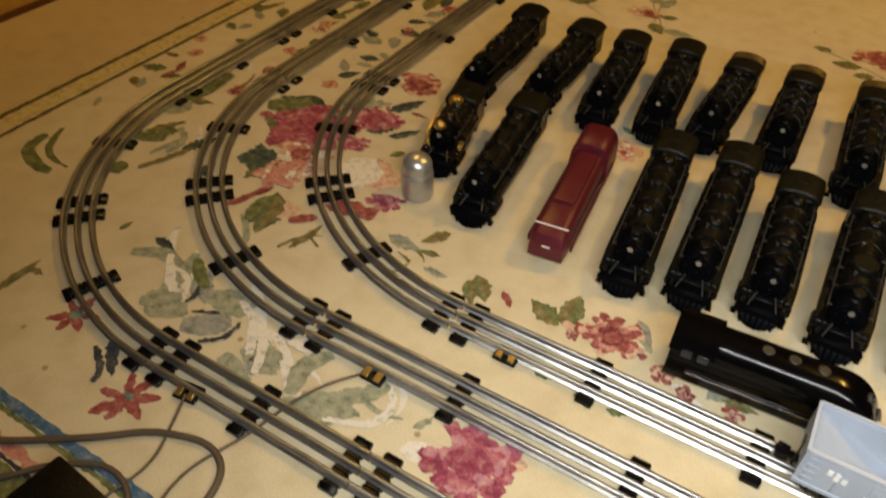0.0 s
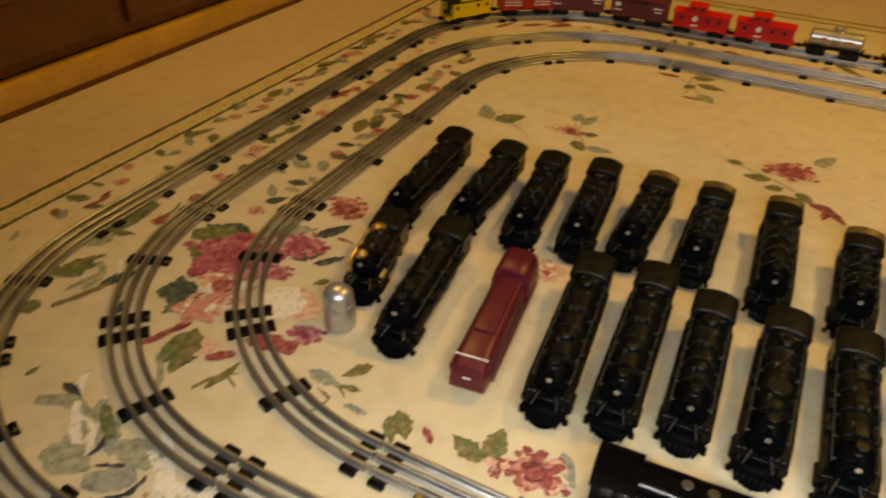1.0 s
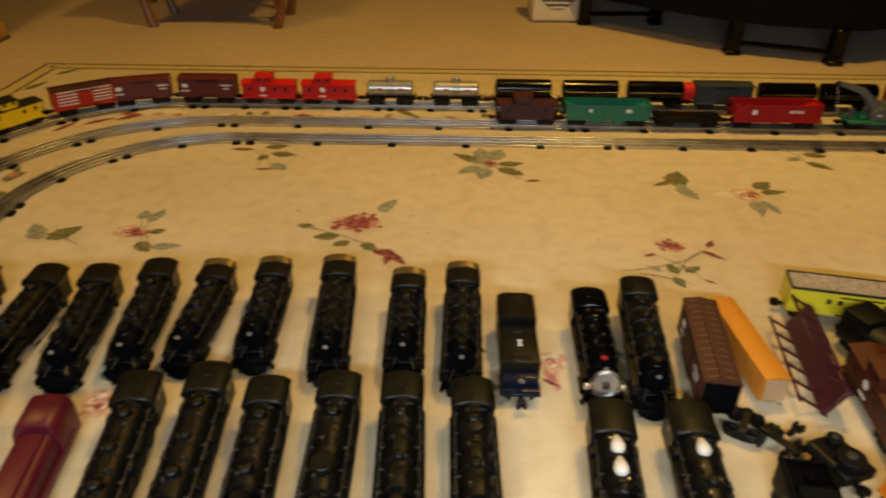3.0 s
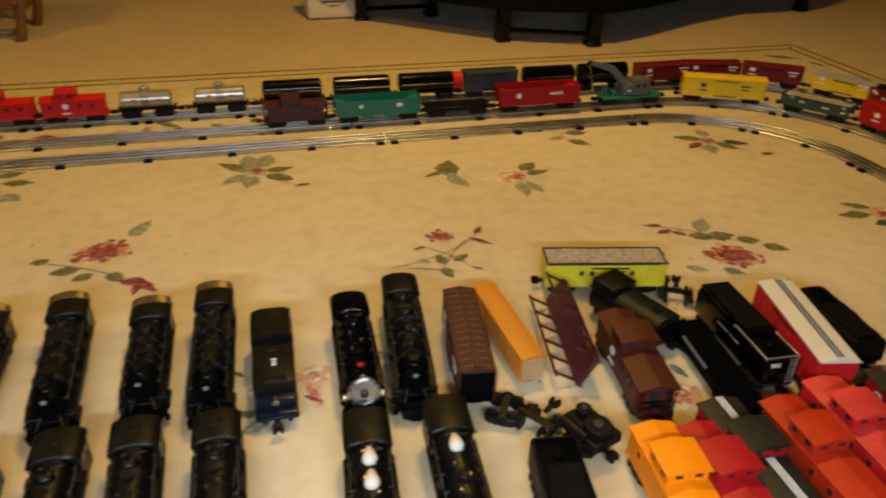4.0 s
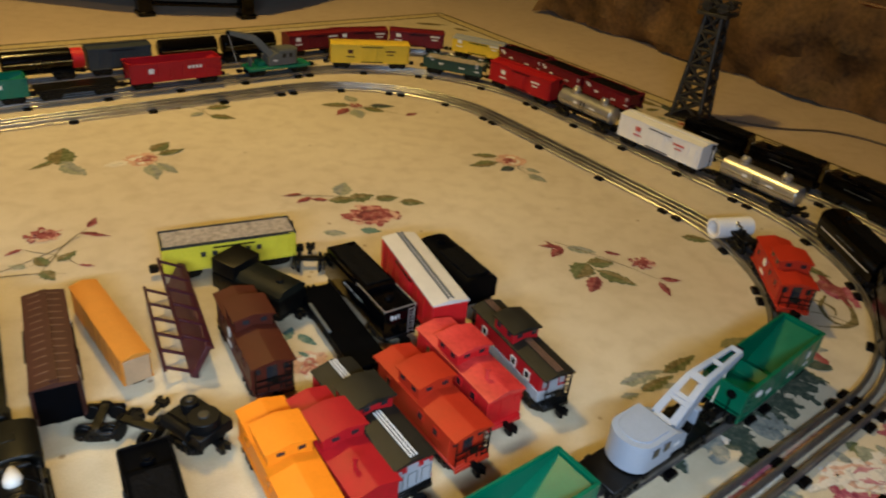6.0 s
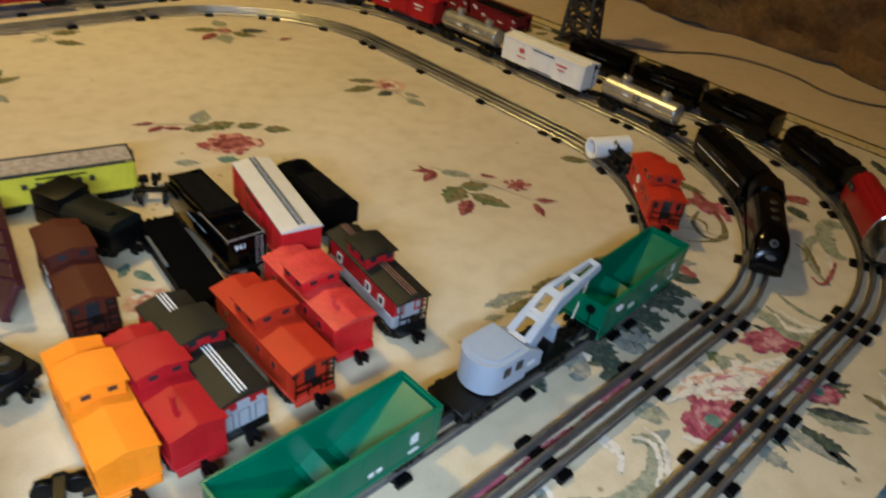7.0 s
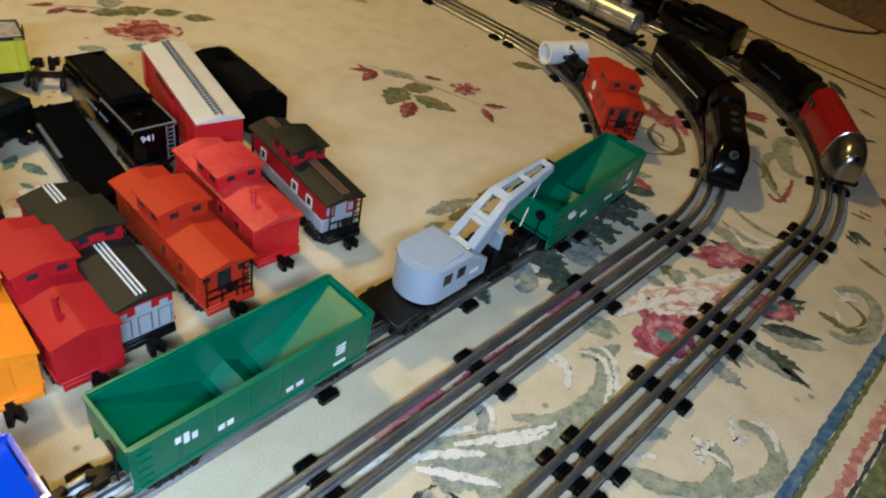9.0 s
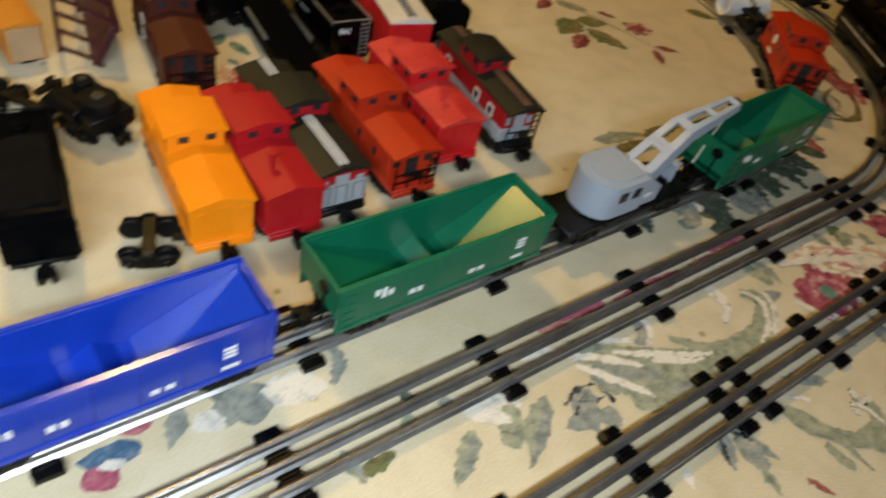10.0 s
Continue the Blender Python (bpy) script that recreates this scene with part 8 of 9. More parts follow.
motif("border_rose", [
    (blob, 1.295, 0.790, -5, 0.034, 0.16, "hot"),
    (blob, 1.263, 0.785, -23, 0.021, 0.3, "pink"),
    (blob, 1.395, 0.781, -5, 0.023, 0.3, "hot"),
    (blob, 1.485, 0.781, -3, 0.034, 0.2, "blush"),
    (leaf, 1.453, 0.867, -107, 0.037, 0.5, "grey"),
    (blob, 1.230, 0.771, -18, 0.019, 0.4, "pale"),
    (leaf, 1.298, 0.701, -27, 0.035, 0.5, "grey")])
motif("border_leaves", [
    (leaf, 1.210, 0.739, -138, 0.067, 0.35, "sage"),
    (leaf, 1.230, 0.728, -94, 0.042, 0.4, "grey"),
    (leaf, 1.205, 0.708, -9, 0.049, 0.35, "grey"),
    (leaf, 1.218, 0.715, -1, 0.039, 0.2, "ink"),
    (blob, 1.168, 0.748, -23, 0.021, 0.5, "pale"),
    (curl, 1.143, 0.770, -40, 0.052, -0.25, "pale"),
    (leaf, 1.143, 0.740, -140, 0.050, 0.35, "sage"),
    (leaf, 1.497, 0.762, -71, 0.031, 0.5, "sage"),
    (leaf, 1.327, 0.644, -68, 0.045, 0.35, "grey"),
    (leaf, 1.319, 0.648, -118, 0.038, 0.4, "grey"),
    (leaf, 1.325, 0.642, -49, 0.018, 0.3, "ink"),
    (leaf, 1.349, 0.584, -66, 0.024, 0.4, "rose"),
    (curl, 1.393, 0.633, -78, 0.076, 0.15, "sage"),
    (curl, 1.464, 0.601, -136, 0.030, 0.5, "leaf"),
    (leaf, 1.322, 0.608, -97, 0.024, 0.4, "sage")])
motif("border_leaves", [
    (leaf, 1.266, 0.639, -112, 0.018, 0.5, "pale")])
motif("border_leaves", [
    (blob, 1.008, 0.834, -10, 0.023, 0.8, "grey"),
    (blob, 1.044, 0.829, -17, 0.024, 0.6, "pale"),
    (blob, 0.982, 0.830, -15, 0.011, 0.8, "pale"),
    (blob, 0.940, 0.847, -11, 0.010, 0.5, "hot"),
    (blob, 0.922, 0.834, -6, 0.020, 0.5, "blue"),
    (blob, 0.912, 0.822, -14, 0.012, 0.8, "hot"),
    (blob, 0.920, 0.828, -14, 0.008, 0.5, "pale"),
    (leaf, 0.971, 0.850, -123, 0.033, 0.5, "grey"),
    (leaf, 0.954, 0.795, -170, 0.011, 0.5, "sage"),
    (leaf, 1.108, 0.769, 128, 0.018, 0.5, "grey"),
    (leaf, 1.049, 0.771, -83, 0.031, 0.5, "sage"),
    (leaf, 1.052, 0.746, 11, 0.032, 0.4, "leaf")])
motif("star_flower", [
    (star, -0.295, 0.640, 29, 0.031, 6, "rose"),
    (blob, -0.296, 0.641, 30, 0.008, 0.8, "teal"),
    (star, -0.161, 0.595, 28, 0.036, 7, "rose"),
    (blob, -0.162, 0.594, 27, 0.009, 0.9, "teal"),
    (leaf, -0.236, 0.641, -41, 0.056, 0.3, "ink"),
    (leaf, -0.402, 0.613, 92, 0.062, 0.25, "leaf"),
    (leaf, -0.407, 0.659, 4, 0.028, 0.4, "olive")])
motif("scroll", [
    (curl, -0.621, 0.869, -34, 0.105, -0.4, "leaf"),
    (leaf, -0.609, 1.076, 114, 0.039, 0.6, "rose"),
    (leaf, -0.577, 0.931, 78, 0.030, 0.4, "rose"),
    (leaf, -0.550, 1.018, 18, 0.069, 0.3, "leaf"),
    (leaf, -0.516, 0.917, 63, 0.073, 0.3, "leaf"),
    (curl, -0.457, 0.981, -67, 0.073, 0.3, "pale"),
    (leaf, -0.466, 0.891, 77, 0.063, 0.2, "sage"),
    (curl, -0.497, 1.076, 90, 0.065, -0.3, "olive"),
    (leaf, -0.370, 0.761, 84, 0.020, 0.5, "leaf"),
    (leaf, -0.245, 0.767, -34, 0.068, 0.5, "grey"),
    (curl, -0.313, 0.806, -37, 0.104, -0.3, "pale"),
    (curl, -0.261, 0.785, -37, 0.064, -0.3, "pale"),
    (leaf, -0.320, 0.776, -9, 0.037, 0.4, "dark")])
motif("border_rose", [
    (bloom, -0.323, 1.067, 16, 0.073, 7, "hot"),
    (bloom, -0.287, 1.009, 24, 0.043, 7, "pink"),
    (bloom, -0.283, 0.955, 24, 0.032, 6, "pink"),
    (bloom, -0.254, 0.986, 28, 0.024, 6, "blush"),
    (bloom, -0.252, 1.139, 16, 0.041, 6, "hot"),
    (blob, -0.166, 1.028, -31, 0.039, 0.7, "blush"),
    (bloom, -0.125, 0.982, 13, 0.026, 6, "hot"),
    (blob, -0.159, 0.948, 10, 0.028, 0.6, "rose"),
    (leaf, -0.267, 0.932, -115, 0.042, 0.5, "rose"),
    (bloom, -0.240, 1.070, 16, 0.025, 5, "hot"),
    (blob, -0.366, 1.120, 21, 0.028, 0.8, "dark"),
    (leaf, -0.303, 0.977, -178, 0.052, 0.7, "dark"),
    (leaf, -0.256, 0.925, -67, 0.085, 0.5, "leaf"),
    (leaf, -0.247, 1.165, 62, 0.071, 0.4, "dark"),
    (leaf, -0.207, 1.109, 51, 0.053, 0.35, "dark")])
motif("border_rose", [
    (leaf, -0.165, 1.092, -127, 0.025, 0.7, "leaf"),
    (leaf, -0.356, 1.053, -175, 0.032, 0.7, "sage"),
    (leaf, -0.218, 1.185, -2, 0.032, 0.4, "rose"),
    (curl, -0.185, 0.842, 54, 0.057, 0.2, "olive"),
    (curl, -0.059, 0.926, -13, 0.040, 0.4, "olive"),
    (curl, -0.264, 0.865, -50, 0.083, 0.2, "sage"),
    (blob, -0.235, 0.897, 26, 0.030, 0.6, "blush")])
motif("scroll", [
    (leaf, -0.181, 0.691, 59, 0.057, 0.45, "grey"),
    (leaf, -0.194, 0.711, 30, 0.051, 0.12, "ink"),
    (leaf, -0.160, 0.700, 77, 0.041, 0.12, "ink"),
    (curl, -0.165, 0.787, -38, 0.137, -0.12, "pale"),
    (curl, -0.105, 0.737, -32, 0.086, 0.2, "pale"),
    (blob, -0.164, 0.746, 8, 0.037, 0.5, "sage"),
    (curl, -0.053, 0.710, -2, 0.047, 0.4, "pale"),
    (curl, -0.069, 0.738, 28, 0.053, 0.3, "pale"),
    (curl, 0.038, 0.762, -57, 0.064, 0.5, "pale"),
    (curl, 0.024, 0.728, -6, 0.059, -0.3, "sage"),
    (blob, 0.006, 0.689, 24, 0.039, 0.5, "sage"),
    (blob, -0.084, 0.706, -12, 0.030, 0.6, "sage"),
    (leaf, -0.089, 0.691, 90, 0.016, 0.6, "ink"),
    (blob, -0.227, 0.704, 5, 0.033, 0.6, "sage")])
motif("border_rose", [
    (leaf, 0.045, 0.933, -50, 0.045, 0.6, "leaf"),
    (leaf, 0.160, 0.913, 157, 0.048, 0.6, "leaf"),
    (leaf, 0.163, 0.914, 91, 0.054, 0.6, "leaf"),
    (leaf, 0.083, 0.926, -45, 0.027, 0.6, "rose"),
    (bloom, 0.214, 0.928, 11, 0.036, 6, "rose"),
    (bloom, 0.214, 0.925, 16, 0.018, 5, "hot"),
    (blob, 0.218, 0.915, 16, 0.007, 0.9, "teal"),
    (leaf, 0.230, 0.968, -55, 0.049, 0.4, "sage"),
    (leaf, 0.162, 0.923, -43, 0.016, 0.9, "blush"),
    (blob, 0.187, 0.926, 14, 0.012, 0.6, "blush"),
    (bloom, 0.177, 0.907, 23, 0.008, 5, "rose"),
    (bloom, 0.277, 0.909, 20, 0.015, 5, "rose"),
    (bloom, 0.305, 0.898, 15, 0.011, 5, "rose"),
    (bloom, 0.353, 0.898, 20, 0.012, 5, "rose"),
    (leaf, 0.311, 0.925, 19, 0.028, 0.5, "sage")])
motif("border_rose", [
    (leaf, 0.324, 0.902, 55, 0.055, 0.4, "sage"),
    (leaf, 0.338, 0.911, 3, 0.037, 0.4, "leaf"),
    (leaf, 0.289, 0.903, -20, 0.040, 0.4, "pale"),
    (leaf, 0.207, 0.853, -49, 0.035, 0.5, "leaf"),
    (leaf, 0.164, 0.843, 0, 0.022, 0.5, "leaf"),
    (leaf, 0.243, 0.838, 8, 0.022, 0.5, "leaf"),
    (leaf, -0.008, 0.936, -172, 0.034, 0.3, "leaf"),
    (leaf, -0.015, 0.909, 0, 0.032, 0.4, "sage")])
motif("border_rose", [
    (bloom, 0.160, 0.714, 21, 0.050, 9, "hot"),
    (bloom, 0.164, 0.708, 22, 0.024, 7, "magenta"),
    (blob, 0.166, 0.702, 29, 0.013, 0.7, "teal"),
    (blob, 0.114, 0.700, 22, 0.018, 0.6, "pale"),
    (leaf, 0.182, 0.751, 20, 0.032, 0.4, "sage"),
    (leaf, 0.096, 0.718, 63, 0.025, 0.4, "sage"),
    (blob, 0.193, 0.736, 14, 0.016, 0.6, "blush")])
motif("border_leaves", [
    (leaf, -0.474, 1.433, 83, 0.091, 0.4, "rose"),
    (leaf, -0.482, 1.531, 76, 0.057, 0.45, "rose"),
    (leaf, -0.533, 1.600, 80, 0.090, 0.35, "rose"),
    (leaf, -0.520, 1.328, 67, 0.048, 0.4, "leaf"),
    (leaf, -0.520, 1.387, 78, 0.057, 0.3, "leaf"),
    (leaf, -0.396, 1.600, -75, 0.071, 0.5, "leaf"),
    (leaf, -0.412, 1.564, -74, 0.070, 0.5, "leaf"),
    (leaf, -0.393, 1.637, -102, 0.040, 0.6, "leaf"),
    (leaf, -0.389, 1.686, -107, 0.039, 0.6, "leaf"),
    (leaf, -0.402, 1.745, 72, 0.066, 0.4, "leaf"),
    (leaf, -0.364, 1.511, -112, 0.051, 0.4, "pale"),
    (leaf, -0.386, 1.671, 91, 0.048, 0.5, "pale"),
    (leaf, -0.355, 1.406, -142, 0.029, 0.4, "rose"),
    (leaf, -0.491, 1.808, 83, 0.063, 0.5, "rose"),
    (leaf, -0.646, 1.545, 93, 0.056, 0.6, "leaf")])
motif("border_leaves", [
    (leaf, -0.666, 1.633, 63, 0.079, 0.4, "rose"),
    (leaf, -0.666, 1.740, 70, 0.077, 0.4, "leaf"),
    (leaf, -0.662, 1.320, 69, 0.064, 0.3, "olive"),
    (leaf, -0.666, 1.394, 60, 0.042, 0.3, "olive"),
    (leaf, -0.650, 1.827, 74, 0.051, 0.5, "rose"),
    (leaf, -0.667, 1.947, 81, 0.106, 0.3, "olive"),
    (leaf, -0.633, 1.464, 62, 0.034, 0.4, "olive")])
motif("border_leaves", [
    (leaf, -0.310, 2.306, 47, 0.156, 0.25, "rose"),
    (leaf, -0.429, 2.222, 67, 0.088, 0.3, "rose"),
    (leaf, -0.338, 2.206, 54, 0.059, 0.4, "leaf"),
    (leaf, -0.285, 2.393, 34, 0.089, 0.3, "rose"),
    (leaf, -0.376, 2.278, 40, 0.085, 0.4, "rose"),
    (leaf, -0.403, 2.149, 48, 0.060, 0.4, "leaf"),
    (leaf, -0.319, 2.354, 32, 0.078, 0.4, "rose"),
    (leaf, -0.278, 2.374, 2, 0.144, 0.4, "pale"),
    (leaf, -0.662, 2.541, 73, 0.096, 0.3, "leaf"),
    (leaf, -0.643, 2.695, 57, 0.085, 0.3, "olive"),
    (leaf, -0.685, 2.236, 17, 0.050, 0.4, "rose"),
    (leaf, 0.410, 2.422, -41, 0.084, 0.3, "leaf"),
    (leaf, 0.313, 2.438, 10, 0.047, 0.3, "rose"),
    (leaf, 0.609, 2.333, -41, 0.082, 0.3, "leaf"),
    (leaf, 2.362, 2.701, -29, 0.122, 0.3, "olive")])
motif("border_leaves", [
    (leaf, 2.464, 2.603, -67, 0.065, 0.4, "olive"),
    (leaf, 2.461, 2.134, -91, 0.137, 0.3, "olive"),
    (leaf, 2.467, 1.806, -77, 0.115, 0.35, "olive"),
    (leaf, 2.513, 1.710, -116, 0.064, 0.5, "dark")])
motif("floor_rose", [
    (bloom, 0.096, 1.269, 6, 0.029, 6, "blush"),
    (bloom, 0.098, 1.262, 9, 0.019, 5, "pink"),
    (leaf, 0.035, 1.328, -112, 0.048, 0.5, "teal"),
    (leaf, 0.057, 1.298, -144, 0.026, 0.5, "leaf"),
    (leaf, 0.073, 1.326, -30, 0.028, 0.5, "teal")])
motif("floor_rose", [
    (leaf, 0.610, 1.383, 138, 0.027, 0.3, "leaf"),
    (leaf, 0.621, 1.307, -166, 0.016, 0.4, "sage"),
    (bloom, 0.698, 1.367, -42, 0.027, 5, "blush"),
    (leaf, 0.700, 1.375, -92, 0.075, 0.26, "blush"),
    (leaf, 0.688, 1.350, -70, 0.050, 0.3, "pink"),
    (leaf, 0.640, 1.292, -160, 0.045, 0.45, "sage"),
    (leaf, 0.628, 1.310, 175, 0.036, 0.4, "leaf"),
    (leaf, 0.798, 1.375, -90, 0.080, 0.3, "sage"),
    (leaf, 0.683, 1.328, -36, 0.031, 0.4, "rose"),
    (leaf, 0.789, 1.399, -53, 0.041, 0.4, "sage"),
    (leaf, 0.783, 1.307, -81, 0.045, 0.4, "leaf")])
motif("floor_rose", [
    (bloom, 1.171, 1.221, -48, 0.027, 6, "blush"),
    (bloom, 1.164, 1.206, -45, 0.014, 5, "pink"),
    (leaf, 1.185, 1.279, -72, 0.033, 0.5, "teal"),
    (leaf, 1.176, 1.231, 117, 0.018, 0.5, "teal"),
    (blob, 1.165, 1.188, -62, 0.017, 0.7, "pale"),
    (leaf, 1.186, 1.299, -131, 0.033, 0.5, "teal"),
    (leaf, 1.670, 1.306, -90, 0.041, 0.3, "rose")])
motif("floor_rose", [
    (leaf, 1.490, 0.978, -9, 0.080, 0.3, "sage"),
    (leaf, 1.509, 0.960, -23, 0.057, 0.3, "sage"),
    (leaf, 1.506, 0.955, -3, 0.063, 0.3, "leaf"),
    (leaf, 1.560, 0.962, 1, 0.073, 0.3, "leaf"),
    (leaf, 1.472, 0.961, -17, 0.031, 0.4, "sage")])
motif("rose_spray", [
    (bloom, -0.252, 1.263, -10, 0.042, 5, "rose"),
    (leaf, 1.911, 1.195, -48, 0.065, 0.6, "leaf"),
    (leaf, 1.442, 1.136, -71, 0.021, 0.6, "sage"),
    (leaf, 1.327, 2.188, -58, 0.028, 0.8, "olive"),
    (leaf, 1.426, 2.163, 14, 0.037, 0.8, "leaf"),
    (leaf, 1.300, 2.187, -19, 0.046, 0.75, "rose")])
motif("border_leaves", [
    (acan, 1.562, 0.650, -91, 0.043, 0.5, "grey"),
    (acan, 1.626, 0.630, -81, 0.053, 0.45, "dark"),
    (acan, 1.678, 0.643, -24, 0.064, 0.45, "dark"),
    (acan, 1.526, 0.669, -105, 0.030, 0.5, "grey")])
motif("border_leaves", [
    (acan, -0.308, 0.971, -97, 0.048, 0.7, "leaf"),
    (acan, -0.353, 1.103, 170, 0.062, 0.7, "dark"),
    (acan, -0.320, 1.147, 33, 0.077, 0.5, "sage"),
    (acan, -0.244, 1.105, 44, 0.049, 0.5, "dark"),
    (acan, -0.257, 0.900, -76, 0.049, 0.6, "dark"),
    (acan, -0.568, 1.007, 47, 0.071, 0.5, "leaf"),
    (acan, -0.435, 0.926, 64, 0.051, 0.5, "dark"),
    (leaf, -0.084, 0.934, -4, 0.051, 0.45, "sage"),
    (blob, -0.190, 1.019, -19, 0.034, 1, "pale"),
    (bloom, -0.321, 1.049, 17, 0.034, 7, "hot"),
    (bloom, -0.286, 0.963, 17, 0.028, 6, "pink")])
woven_strokes([
    (0.0220, "sage", [(1.339, 0.705), (1.391, 0.695), (1.445, 0.697), (1.475, 0.721), (1.462, 0.737)]),
    (0.0080, "pale", [(1.439, 0.768), (1.438, 0.736), (1.415, 0.719)]),
    (0.0060, "pale", [(1.450, 0.685), (1.482, 0.711), (1.486, 0.737)]),
    (0.0160, "sage", [(1.398, 0.603), (1.425, 0.580), (1.457, 0.580), (1.467, 0.597), (1.455, 0.604)]),
    (0.0070, "pale", [(1.463, 0.615), (1.465, 0.603), (1.476, 0.600)]),
    (0.0060, "pale", [(1.453, 0.605), (1.446, 0.596)])])
woven_strokes([
    (0.0180, "sage", [(1.430, 0.572), (1.467, 0.551), (1.505, 0.551), (1.523, 0.575), (1.513, 0.593)]),
    (0.0070, "pale", [(1.515, 0.603), (1.497, 0.588), (1.496, 0.578)]),
    (0.0060, "pale", [(1.533, 0.583), (1.521, 0.558)]),
    (0.0300, "sage", [(1.258, 0.763), (1.305, 0.725), (1.369, 0.698)]),
    (0.0260, "grey", [(1.258, 0.737), (1.302, 0.704), (1.366, 0.683)]),
    (0.0300, "sage", [(1.274, 0.704), (1.310, 0.688)])])
woven_strokes([
    (0.0080, "pale", [(1.246, 0.763), (1.277, 0.743), (1.306, 0.720)]),
    (0.0080, "pale", [(1.252, 0.747), (1.273, 0.721), (1.293, 0.694)]),
    (0.0070, "pale", [(1.291, 0.743), (1.334, 0.719), (1.376, 0.700)]),
    (0.0120, "grey", [(1.332, 0.759), (1.334, 0.748), (1.319, 0.738)]),
    (0.0060, "pale", [(1.338, 0.762), (1.343, 0.749), (1.328, 0.734)]),
    (0.0140, "pale", [(1.143, 0.765), (1.154, 0.748), (1.172, 0.733)])])
woven_strokes([
    (0.0100, "pale", [(1.539, 0.744), (1.586, 0.731), (1.635, 0.712)]),
    (0.0080, "pale", [(1.509, 0.704), (1.528, 0.676), (1.562, 0.650)]),
    (0.0120, "pale", [(1.672, 0.714), (1.718, 0.693), (1.753, 0.680)]),
    (0.0120, "pale", [(-0.156, 0.753), (-0.101, 0.725), (-0.075, 0.684)]),
    (0.0080, "pale", [(0.017, 0.680), (0.060, 0.701), (0.063, 0.732), (0.043, 0.750)]),
    (0.0220, "sage", [(-0.028, 0.685), (-0.038, 0.720), (-0.023, 0.747)])])
woven_strokes([
    (0.0200, "sage", [(0.013, 0.711), (0.036, 0.726), (0.047, 0.749)]),
    (0.0080, "pale", [(-0.309, 0.760), (-0.271, 0.755), (-0.247, 0.737)]),
    (0.0180, "sage", [(-0.325, 0.743), (-0.290, 0.760), (-0.246, 0.754)]),
    (0.0200, "sage", [(-0.236, 0.692), (-0.245, 0.746), (-0.256, 0.782)]),
    (0.0070, "pale", [(-0.267, 0.753), (-0.232, 0.744), (-0.211, 0.717)]),
    (0.0120, "sage", [(1.254, 0.721), (1.289, 0.705), (1.327, 0.677)])])
woven_strokes([
    (0.0100, "sage", [(1.351, 0.731), (1.371, 0.711), (1.394, 0.704)])])
woven_strokes([
    (0.0065, "pale", [(1.433, 0.760), (1.433, 0.743), (1.438, 0.730)]),
    (0.0057, "pale", [(1.465, 0.739), (1.474, 0.719), (1.456, 0.698), (1.430, 0.687)]),
    (0.0074, "pale", [(1.318, 0.722), (1.344, 0.707), (1.369, 0.696)]),
    (0.0176, "sage", [(1.313, 0.710), (1.342, 0.694), (1.388, 0.691)]),
    (0.0069, "pale", [(1.503, 0.598), (1.494, 0.586), (1.506, 0.580)]),
    (0.0050, "pale", [(1.524, 0.588), (1.532, 0.570), (1.513, 0.555)])])
woven_strokes([
    (0.0054, "pale", [(1.454, 0.605), (1.461, 0.592), (1.462, 0.577)]),
    (0.0249, "sage", [(1.788, 0.765), (1.786, 0.732), (1.780, 0.703), (1.819, 0.682)]),
    (0.0087, "pale", [(1.803, 0.740), (1.787, 0.713), (1.812, 0.694), (1.864, 0.684)]),
    (0.0153, "sage", [(1.803, 0.604), (1.829, 0.585), (1.814, 0.560), (1.764, 0.549), (1.729, 0.560), (1.721, 0.582)]),
    (0.0071, "pale", [(1.800, 0.606), (1.796, 0.591), (1.806, 0.578)]),
    (0.0065, "olive", [(1.743, 0.603), (1.746, 0.584), (1.736, 0.565)])])
woven_strokes([
    (0.0192, "sage", [(1.662, 0.745), (1.648, 0.726), (1.649, 0.716)])])
woven_strokes([
    (0.0134, "grey", [(1.623, 0.756), (1.626, 0.736)]),
    (0.0147, "sage", [(1.501, 0.758), (1.506, 0.740), (1.506, 0.730)]),
    (0.0258, "dark", [(1.635, 0.871), (1.647, 0.850), (1.642, 0.814)]),
    (0.0230, "grey", [(1.585, 0.855), (1.582, 0.821), (1.598, 0.809)]),
    (0.0230, "dark", [(1.557, 0.851), (1.532, 0.812), (1.510, 0.807)]),
    (0.0250, "dark", [(1.687, 0.877), (1.702, 0.852), (1.717, 0.828)])])
woven_strokes([
    (0.0206, "grey", [(1.520, 0.854), (1.500, 0.830), (1.480, 0.830)]),
    (0.0221, "dark", [(1.752, 0.885), (1.768, 0.859), (1.783, 0.842)]),
    (0.0152, "rose", [(1.784, 0.887), (1.787, 0.862), (1.789, 0.850)]),
    (0.0273, "rose", [(1.978, 0.976), (1.996, 0.945), (1.994, 0.913)]),
    (0.0146, "hot", [(2.019, 0.942), (1.976, 0.898)]),
    (0.0264, "rose", [(2.144, 0.880), (2.174, 0.852)])])
woven_strokes([
    (0.0244, "dark", [(2.118, 0.863), (2.108, 0.829)]),
    (0.0257, "sage", [(2.097, 0.795), (2.038, 0.758), (2.034, 0.734)]),
    (0.0257, "sage", [(2.074, 0.791), (2.126, 0.797), (2.130, 0.775)]),
    (0.0069, "olive", [(1.961, 0.946), (1.920, 0.932), (1.898, 0.899), (1.919, 0.877)]),
    (0.0075, "olive", [(2.016, 0.789), (1.980, 0.760), (1.957, 0.742)]),
    (0.0067, "rose", [(1.937, 0.747), (1.930, 0.731), (1.953, 0.728), (2.010, 0.740)])])
